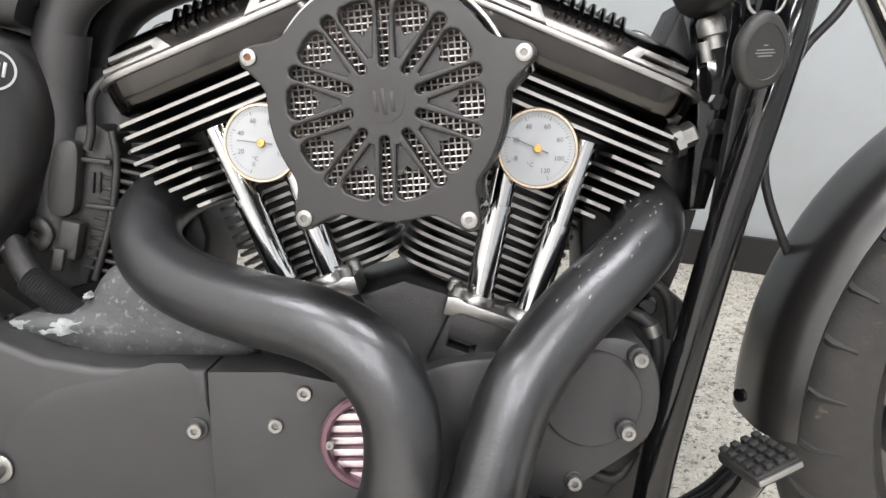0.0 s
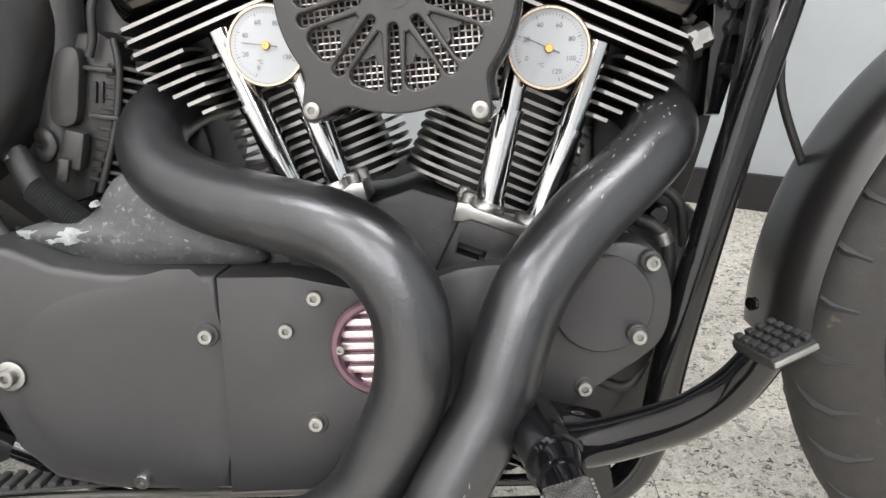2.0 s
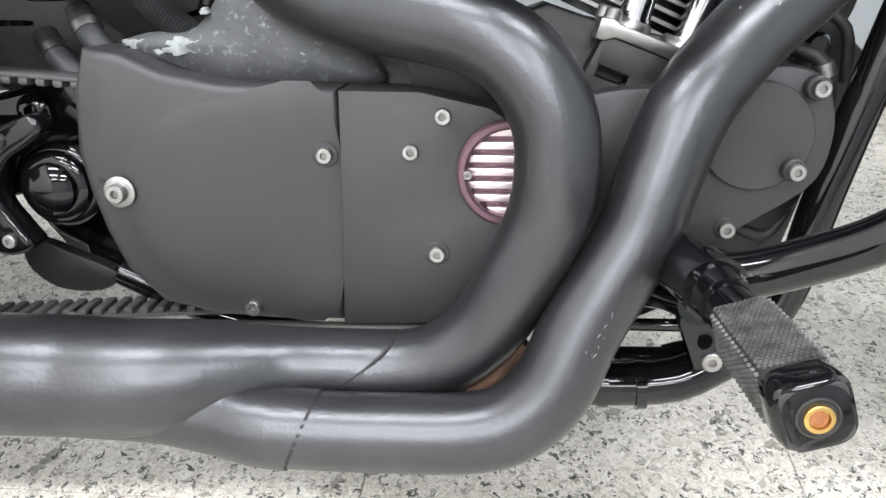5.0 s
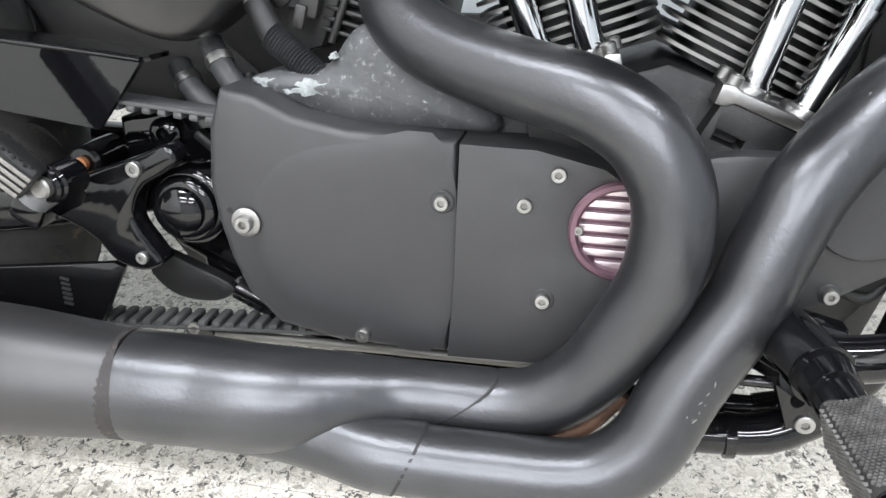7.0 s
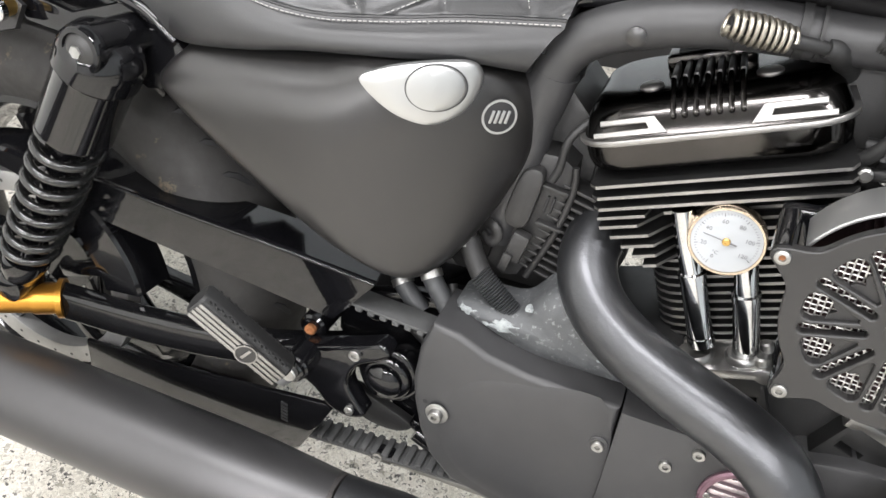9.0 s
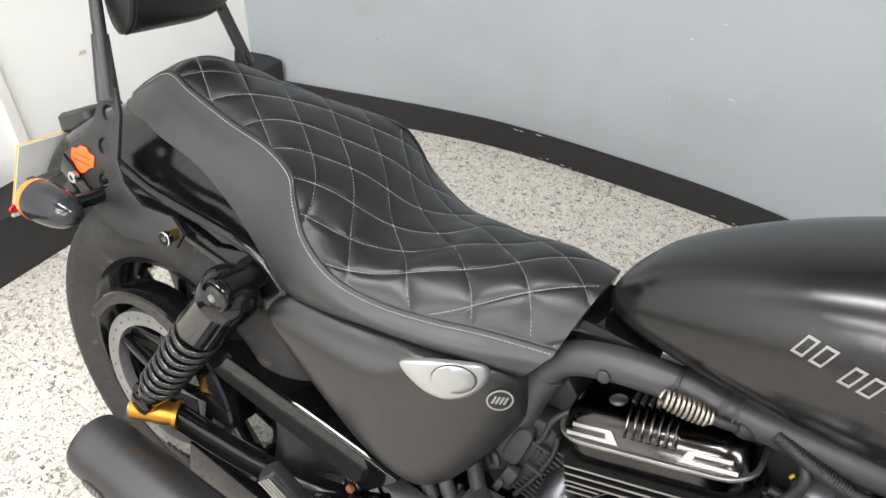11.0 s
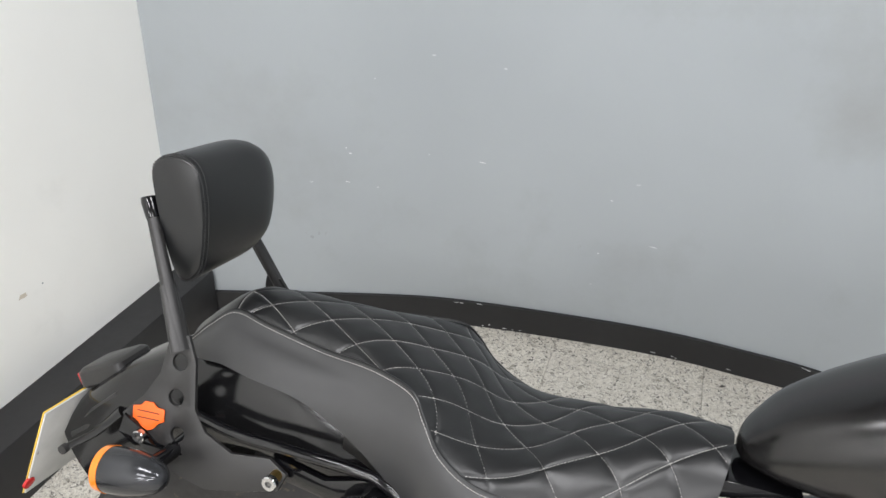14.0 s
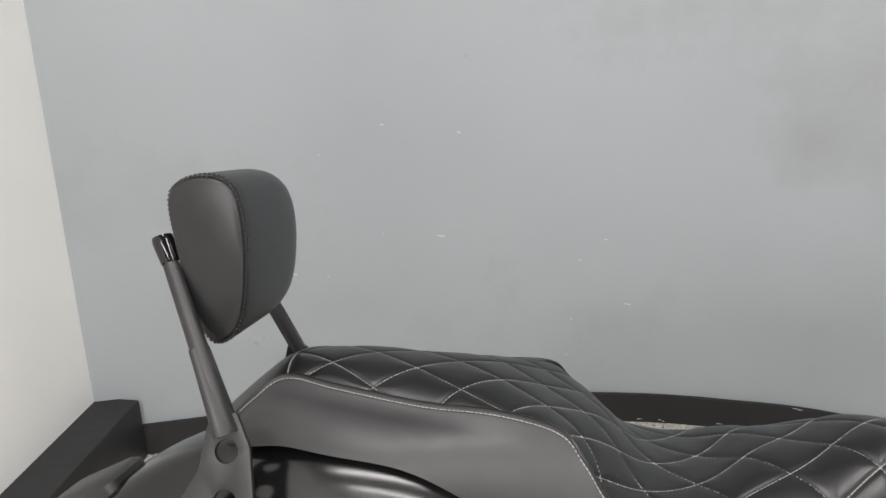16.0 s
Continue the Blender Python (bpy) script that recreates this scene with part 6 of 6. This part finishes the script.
plug = part("head_plug", lathe([(0.0145, -0.016), (0.0145, -0.009), (0.0105, -0.008), (0.0105, 0.002), (0.0085, 0.004), (0.006, 0.004), (0.005, 0.001), (0, 0.001)], 6, pose(0.182, -0.045, 0.585, 0, 66)), STEEL, mount, "bare steel hexagon plug")
for z in (0.61, 0.59, 0.555):
    part("mount_nut", lathe([(0.007, -0.01), (0.007, 0.006), (0, 0.006)], 6, side(0.205, -0.04, z)), FRAME, mount)
# Added dark filler; hides the pale wall between front cylinder and down tube.
part("front_gap_filler", slab([(0.10, 0.43), (0.165, 0.40), (0.19, 0.46), (0.235, 0.62), (0.25, 0.70), (0.19, 0.70), (0.15, 0.62), (0.10, 0.60)], 0.08, 0.006, side(0, 0.005, 0)), ENGINE, bike, "black filler slab ahead of the front cylinder")
# Added dark filler; stops bright gaps showing beneath the tank.
part("under_tank_filler", slab([(-0.08, 0.765), (0.2, 0.78), (0.2, 0.81), (-0.08, 0.79)], 0.09, 0.004, side(0, -0.012, 0)), PLASTIC, bike, "black filler slab added under the tank")
part("tank_bracket", slab([(-0.43, 0.708), (-0.34, 0.738), (-0.24, 0.755), (-0.24, 0.766), (-0.33, 0.766), (-0.43, 0.745)], 0.09, 0.004, side(0, -0.022, 0)), GLOSS, bike, "gloss black tank bracket ahead of the seat")
part("brake_cable", tube([(0.36, 0.02, 0.76), (0.335, 0.02, 0.697), (0.298, 0.02, 0.654), (0.275, 0.02, 0.601), (0.269, 0.02, 0.545), (0.288, 0.02, 0.484), (0.33, 0.03, 0.40)], 0.0042, 10, True, 5), RUBBER, bike, "thin black control cable")
part("intake_manifold", tube([(-0.12, 0.02, 0.60), (-0.055, -0.05, 0.60), (0.0, 0.02, 0.60)], 0.026, 20, True, 3), CAST, bike, "cast intake manifold between the cylinders")
part("throttle_body", block(0.07, 0.07, 0.06, 0.008, pose(-0.055, -0.075, 0.612)), CAST, bike, "cast throttle body behind the air cleaner")
ind = part("induction_module", block(0.042, 0.05, 0.040, 0.006, pose(-0.047, -0.025, 0.688, 0, -12)), DULLCAST, bike, "dull grey cast induction module with sensors")
part("module_cap", lathe([(0.016, -0.004), (0.016, 0.004), (0.012, 0.007), (0, 0.007)], 20, pose(-0.050, -0.030, 0.712, 8, -12)), DULLCAST, ind)
part("module_lug", block(0.016, 0.016, 0.014, 0.003, pose(-0.072, -0.045, 0.682, 0, -12)), DULLCAST, ind)
for x, z in ((-0.0715, 0.684), (-0.085, 0.664), (-0.028, 0.700)):
    part("module_screw", lathe([(0.0058, 0), (0.0058, 0.005), (0.004, 0.0065), (0, 0.0065)], 14, side(x, -0.054, z)), STEEL, ind)
part("breather_hose", tube([(-0.102, -0.030, 0.652), (-0.080, -0.050, 0.684), (-0.068, -0.050, 0.716), (-0.069, -0.045, 0.738), (-0.085, -0.030, 0.748)], 0.0062, 14, True, 5), RUBBER, bike, "black rubber breather hose")
loom = part("wiring_conduit", tube([(-0.108, -0.040, 0.760), (-0.074, -0.046, 0.752), (-0.030, -0.046, 0.742), (0.03, -0.035, 0.735)], 0.0075, 14, True, 4), RUBBER, bike, "black corrugated wiring conduit")
for k in range(28):
    c0 = Vector((-0.108, -0.040, 0.760)).lerp(Vector((-0.030, -0.046, 0.742)), k / 27) + Vector((0, -0.002 * math.sin(math.pi * k / 27), 0.001 * math.sin(math.pi * k / 27)))
    part("conduit_ring", tube([c0, c0 + Vector((0.0011, 0, -0.0003))], 0.0086, 14), RUBBER, loom)
for c0, d0 in (((-0.2114, -0.033, 0.7525), (0.004, 0, 0.0003)), ((-0.165, -0.030, 0.756), (0.007, 0, 0.0003)), ((-0.150, -0.030, 0.7565), (0.003, 0, 0.0002))):
    part("frame_clip", tube([Vector(c0), Vector(c0) + Vector(d0)], 0.0222, 20), RUBBER, bike, "black cable tie round the frame tube")
for dx_, col in ((0.0, YELLOW), (0.008, YELLOW)):
    part("connector_tab", block(0.0035, 0.004, 0.007, 0.001, pose(-0.074 + dx_, -0.020, 0.706 - dx_ * 0.9, 0, 20)), col, bike, "small yellow wiring connector")
for pts in ([(-0.10, -0.03, 0.655), (-0.06, -0.05, 0.668), (-0.035, -0.03, 0.70), (-0.03, 0.0, 0.73)], [(0.0, -0.03, 0.70), (-0.02, -0.04, 0.68), (-0.01, -0.03, 0.65)], [(-0.12, -0.02, 0.745), (-0.05, -0.025, 0.742), (0.04, -0.02, 0.75)]):
    part("wire", tube(pts, 0.0055, 10, True, 4), RUBBER, bike, "black sheathed wire")
ign = part("ignition_switch", tube([(0.19, -0.03, 0.70), (0.195, -0.155, 0.700)], [0.022, 0.015], 20), PLASTIC, bike, "black ignition switch under the tank")
part("hook", tube([(0.197, -0.135, 0.688), (0.197, -0.152, 0.682), (0.197, -0.165, 0.690)], 0.0016, 8, True, 3), STEEL, ign)
mount2 = part("rear_engine_mount", slab([(-0.53, 0.285), (-0.50, 0.315), (-0.42, 0.33), (-0.385, 0.31), (-0.38, 0.235), (-0.43, 0.225), (-0.50, 0.245)], 0.09, 0.008, side(0, -0.02, 0)), ENGINE, bike, "black rear engine mount casting")
part("mount_ear", lathe([(0.030, -0.04), (0.030, 0.006), (0.026, 0.010), (0.012, 0.010), (0.010, 0.004), (0, 0.004)], 28, side(-0.44, -0.035, 0.262)), GLOSS, mount2)
part("rear_skid", slab([tuple(q) for q in spline([(-0.51, 0.275), (-0.47, 0.262), (-0.43, 0.243), (-0.45, 0.226), (-0.49, 0.228), (-0.515, 0.25)], 4, True)], 0.012, 0.003, side(0, -0.065, 0)), RUBBER, mount2)
for k, (x, z) in enumerate(((-0.415, 0.29), (-0.40, 0.262), (-0.425, 0.245))):
    part("mount_nut", lathe([(0.008, -0.02), (0.008, 0.004), (0.005, 0.006), (0, 0.006)], 6, side(x, -0.06, z, 20 * k)), FRAME if k else STEEL, mount2)
# Dark mass added so no bright floor shows between the cylinders.
valley = part("engine_valley_filler", slab([(-0.150, 0.56), (-0.125, 0.66), (-0.105, 0.735), (0.0, 0.745), (0.02, 0.66), (0.04, 0.56)], 0.10, 0.006, side(0, 0.012, 0)), PLASTIC, bike, "dark filler mass added between the cylinders")
part("injector_body", joined(tube([(-0.06, -0.02, 0.655), (-0.035, -0.035, 0.69)], 0.013, 18), block(0.036, 0.03, 0.03, 0.005, pose(-0.05, -0.03, 0.66, 0, 30))), CAST, valley, "dull cast injector body")
part("sensor", tube([(-0.015, -0.01, 0.66), (-0.005, -0.035, 0.672)], [0.012, 0.010], 18), CAST, valley)
part("fuel_rail", tube([(-0.085, -0.02, 0.675), (-0.03, -0.03, 0.682), (0.01, -0.02, 0.70)], 0.007, 14, True, 3), RUBBER, valley)
for k, (x, z) in enumerate(((-0.085, 0.66), (-0.066, 0.695), (-0.02, 0.70), (-0.012, 0.64))):
    part("valley_clip", block(0.012, 0.012, 0.014, 0.003, pose(x, -0.012, z, 10, 20 * k)), PLASTIC if k % 2 else CAST, valley)
# Added dark panel that keeps bright floor from showing through here.
part("inner_filler", slab([(-0.70, 0.50), (-0.45, 0.475), (-0.40, 0.40), (-0.42, 0.34), (-0.50, 0.35), (-0.60, 0.41), (-0.68, 0.44)], 0.04, 0.004, side(0, 0.03, 0)), PLASTIC, bike, "black filler panel added ahead of the rear wheel")
part("guard_fold", tube([(xt, -0.1085, zt + 0.001) for xt, zt, xb, zb, zk in GST], 0.0022, 10), GLOSS, swing)
# Dark slab added to block the floor seen between pipe and cylinder.
part("exhaust_gap_filler", slab([(-0.30, 0.535), (-0.295, 0.60), (-0.24, 0.62), (-0.22, 0.57), (-0.25, 0.54)], 0.06, 0.005, side(0, 0.0, 0)), ENGINE, bike, "black filler slab behind the rear exhaust port")
# Dark filler added; stands for clutter between gear cover and down tube.
fp = part("crankcase_gap_filler", slab([(0.05, 0.205), (0.138, 0.212), (0.160, 0.30), (0.195, 0.43), (0.15, 0.47), (0.09, 0.42)], 0.10, 0.006, side(0, -0.018, 0)), ENGINE, bike, "black filler block ahead of the crankcase")
for pts, r_ in (([(0.12, -0.04, 0.44), (0.15, -0.05, 0.425), (0.158, -0.05, 0.39), (0.15, -0.045, 0.35)], 0.006), ([(0.135, -0.04, 0.47), (0.165, -0.045, 0.45), (0.172, -0.04, 0.41)], 0.0045), ([(0.09, -0.06, 0.30), (0.12, -0.06, 0.29), (0.14, -0.05, 0.31)], 0.005)):
    part("oil_line", tube(pts, r_, 12, True, 4), RUBBER, fp)
part("sensor_cap", lathe([(0.010, -0.02), (0.010, 0.006), (0.007, 0.010), (0, 0.010)], 18, side(0.150, -0.03, 0.437)), FRAME, fp)
part("line_clamp", tube([(0.150, -0.05, 0.425), (0.154, -0.05, 0.415)], 0.008, 14), STEEL, fp)
rr_ = random.Random(3)
FPIPE = [Vector(q) for q in spline(front_path, 8)]


def pipe_scuff(k, angle, length, width, mat):
    """A thin scuff on the front header's skin at its k-th point; angle 0 faces the viewer, 90 is its upper side."""
    c, d = FPIPE[k], (FPIPE[k + 1] - FPIPE[k - 1]).normalized()
    face = Vector((0, -1, 0))
    face = (face - d * face.dot(d)).normalized()
    up_ = d.cross(face)
    if up_.z < 0:
        up_ = -up_
    nrm = (face * math.cos(radians(angle)) + up_ * math.sin(radians(angle))).normalized()
    sdir = nrm.cross(d)
    m = Matrix(((d.x, sdir.x, nrm.x, 0), (d.y, sdir.y, nrm.y, 0), (d.z, sdir.z, nrm.z, 0), (0, 0, 0, 1)))
    n = 9
    o = [(length / 2 * math.cos(2 * math.pi * j / n) * rr_.uniform(0.5, 1), width / 2 * math.sin(2 * math.pi * j / n) * rr_.uniform(0.4, 1)) for j in range(n)]
    part("paint_scuff", slab(o, 0.0008, 0, Matrix.Translation(c + nrm * 0.0287) @ m @ pose(0, 0, 0, 0, 0, rr_.uniform(-35, 35))), mat, exhaust, smooth=0)


for k in range(34):
    pipe_scuff(rr_.randint(20, 40), rr_.uniform(15, 85), rr_.uniform(0.0015, 0.006), rr_.uniform(0.0008, 0.0022), SCUFF)
for k in range(9):
    pipe_scuff(rr_.randint(68, 74), rr_.uniform(-22, 4), rr_.uniform(0.002, 0.007), rr_.uniform(0.0006, 0.0012), SCUFF)
piv = part("swing_pivot_casting", slab([(-0.54, 0.395), (-0.47, 0.415), (-0.40, 0.42), (-0.385, 0.30), (-0.39, 0.24), (-0.44, 0.243), (-0.495, 0.272), (-0.54, 0.335)], 0.08, 0.008, side(0, -0.045, 0), segments=3), GLOSS, bike, "gloss black frame casting round the swing arm pivot")
for x, z, r_ in ((-0.425, 0.385, 0.012), (-0.49, 0.385, 0.010), (-0.415, 0.305, 0.009)):
    part("casting_boss", lathe([(r_ * 1.5, -0.01), (r_ * 1.5, 0.006), (r_, 0.010), (r_ * 0.6, 0.010), (r_ * 0.5, 0.004), (0, 0.004)], 22, side(x, -0.047, z)), GLOSS, piv)
for k in range(3):
    part("casting_web", block(0.010, 0.012, 0.06, 0.003, pose(-0.435 + k * 0.022, -0.052, 0.37 - k * 0.02, 0, -50 + 25 * k)), ENGINE, piv)

# ---------- fittings in the room ----------
def ceiling_light(x, y):
    root = part("ceiling_light", block(1.25, 0.34, 0.04, 0.006, pose(x, y, CEILING - 0.02)), WHITEPLASTIC)
    return tagged(root, "assumed long white ceiling light panel, out of view", "ceiling light", "ceiling lights")


for lx, ly in LAMPS:
    ceiling_light(lx, ly)

s1 = part("telephone_socket", block(0.032, 0.086, 0.086, 0.004, pose(WHITE_X + 0.016, 0.880, 0.731)), CREAMPLASTIC)
tagged(s1, "aged cream telephone socket on the white wall", "wall socket")
part("socket_port", block(0.002, 0.022, 0.022, 0.0008, pose(WHITE_X + 0.033, 0.883, 0.731)), WHITEPLASTIC, s1)
part("socket_slot", block(0.002, 0.010, 0.007, 0, pose(WHITE_X + 0.0345, 0.883, 0.729)), INK_AND_SHADE, s1)
for d in (-0.03, 0.03):
    part("screw", lathe([(0.0035, 0), (0.0035, 0.0012), (0, 0.0012)], 14, pose(WHITE_X + 0.032, 0.880 + d, 0.731, 0, 90)), SOCKET, s1)
s2 = part("double_power_socket", block(0.04, 0.146, 0.086, 0.004, pose(WHITE_X + 0.02, 0.635, 0.214)), WHITEPLASTIC)
tagged(s2, "white double power socket with red stickers", "power socket")
for d in (-0.036, 0.036):
    for py, pz, w, h in ((0, 0.012, 0.004, 0.008), (-0.011, -0.008, 0.0065, 0.004), (0.011, -0.008, 0.0065, 0.004)):
        part("pin_hole", block(0.001, w, h, 0, pose(WHITE_X + 0.0402, 0.640 + d + py, 0.206 + pz)), INK_AND_SHADE, s2)
    part("rocker_switch", block(0.006, 0.012, 0.018, 0.001, pose(WHITE_X + 0.041, 0.618 + d, 0.228)), WHITEPLASTIC, s2)
    if d > 0:
        part("sticker", block(0.0006, 0.035, 0.012, 0, pose(WHITE_X + 0.0405, 0.648 + d, 0.250)), RED, s2)

# ---------- marks on the walls ----------
def wall_spot(x):
    """The place and the facing of the curved wall at x."""
    for a, b in zip(CURVE, CURVE[1:]):
        if a.x <= x <= b.x:
            t = (x - a.x) / (b.x - a.x)
            return a.lerp(b, t), math.degrees(math.atan2(b.y - a.y, b.x - a.x))


back_wall = bpy.data.objects["wall_back"]
rng = random.Random(7)


def fleck(w, h, n=9):
    return [(w / 2 * math.cos(a) * rng.uniform(0.6, 1), h / 2 * math.sin(a) * rng.uniform(0.5, 1)) for a in (2 * math.pi * k / n for k in range(n))]


CHIPS = [(-1.248, 0.784, 7, 3), (-1.313, 0.563, 15, 7), (-1.324, 0.579, 6, 6), (-0.953, 0.56, 34, 4), (-1.321, 0.474, 26, 4), (-1.099, 0.855, 20, 3), (-0.912, 0.834, 18, 4), (-1.102, 0.571, 7, 4),
         (-0.596, 0.317, 6, 6), (-0.585, 0.492, 12, 3), (-0.447, 0.364, 40, 3), (-0.603, 0.21, 5, 4), (-1.42, 0.47, 14, 2), (-1.24, 0.46, 10, 3), (-0.52, 0.55, 22, 2)]
for x, z, w, h in CHIPS:
    p, turn = wall_spot(x)
    part("paint_chip", slab(fleck(w / 1400, h / 1500), 0.0012, 0, pose(p.x, p.y, z, 0, 0, turn) @ pose(0, -0.0008, 0, 90) @ pose(0, 0, 0, 0, 0, rng.uniform(-12, 4))), CHIPPED, back_wall, smooth=0)
for x, z, w, h in ((-0.653, 0.334, 14, 22), (-1.385, 0.297, 12, 26), (-1.405, 0.30, 9, 20), (-1.425, 0.288, 16, 18), (-1.44, 0.30, 7, 14), (-0.9, 1.02, 16, 8)):
    p, turn = wall_spot(x)
    part("scuff_mark", slab(fleck(w / 1000, h / 1000, 12), 0.001, 0, pose(p.x, p.y, z, 0, 0, turn) @ pose(0, -0.0007, 0, 90)), SMUDGE, back_wall, smooth=0)
board = bpy.data.objects["baseboard"]
for k in range(18):
    x = rng.choice((-1.62, -0.96, -0.83, -0.35, -0.21, 0.0, 0.12)) + rng.uniform(-0.06, 0.06)
    p, turn = wall_spot(x)
    z = rng.choice((0.004, 0.006, 0.010, 0.083)) + rng.uniform(0, 0.004)
    part("paint_chip", slab(fleck(rng.uniform(0.006, 0.026), rng.uniform(0.0015, 0.0035)), 0.001, 0, pose(p.x, p.y, z, 0, 0, turn) @ pose(0, -0.0128, 0, 90)), CHIPPED, board, smooth=0)
side_wall = bpy.data.objects["wall_side"]
for y, z, w, h in ((0.86, 0.80, 14, 3), (0.80, 0.60, 4, 8), (0.795, 0.56, 8, 3), (0.79, 0.35, 10, 5), (1.04, 0.40, 30, 16), (1.10, 0.40, 6, 6), (1.05, 0.69, 8, 4), (0.95, 0.95, 10, 3)):
    part("wall_mark", slab(fleck(w / 1000, h / 1000), 0.001, 0, pose(WHITE_X + 0.0008, y, z, 90, 0, 90)), SMUDGE if w < 25 else CREAMPLASTIC, side_wall, smooth=0)

# ---------- key fob hanging from the switch below the tank ----------
KEY = bike.matrix_world @ Vector((0.197, -0.150, 0.640))
fobm = Matrix.Translation(KEY) @ pose(0, 0, 0, 90, 0, 8)
fo = [Vector(q) for q in spline([(0.0, 0.027), (0.010, 0.022), (0.018, 0.008), (0.0185, -0.006), (0.012, -0.020), (0.0, -0.025), (-0.012, -0.020), (-0.0185, -0.006), (-0.018, 0.008), (-0.010, 0.022)], 4, True)]
fob = part("key_fob", moved(loft([[(q.x * s, q.y * s, h) for q in fo] for s, h in ((0.85, -0.006), (0.97, -0.004), (1.0, -0.001), (1.0, 0.002), (0.95, 0.0045), (0.85, 0.006), (0.72, 0.0066), (0.70, 0.0060), (0.05, 0.0060))]), fobm), PLASTIC)
tagged(fob, "black teardrop plastic key fob on a steel split ring", "key fob")
part("fob_line", moved(joined(*[moved(block(w, 0.0007, 0.0003), pose(0, y, 0.0062)) for w, y in ((0.012, 0.002), (0.014, 0.0), (0.010, -0.002), (0.003, 0.005))]), fobm), LIGHTGREY, fob)
part("split_ring", tube([fobm @ Vector((0.0115 * math.cos(a), 0.0345 + 0.0115 * math.sin(a), 0.003 * math.cos(a))) for a in (2 * math.pi * k / 36 for k in range(37))], 0.0011, 8), STEEL, fob, "bright steel split ring")

# ---------- floor ----------
base = part("floor", block(4.4, 7.6, 0.1, 0, pose(0.1, -1.65, -0.056)), GROUT)
tagged(base, "pale speckled terrazzo floor tiles", "floor", kind="structure")
TILE = 0.445
tile_mesh = None
for i in range(-5, 5):
    for j in range(-10, 8):
        if tile_mesh is None:
            ob = part("tile", block(TILE - 0.0009, TILE - 0.0009, 0.01, 0.0006, None, 1), TERRAZZO, base, smooth=0)
            tile_mesh = ob.data
        else:
            ob = part("tile", tile_mesh, None, base)
        ob.location = (0.215 + (i - 0.5) * TILE, 0.495 + (j - 3.5) * TILE, -0.005)
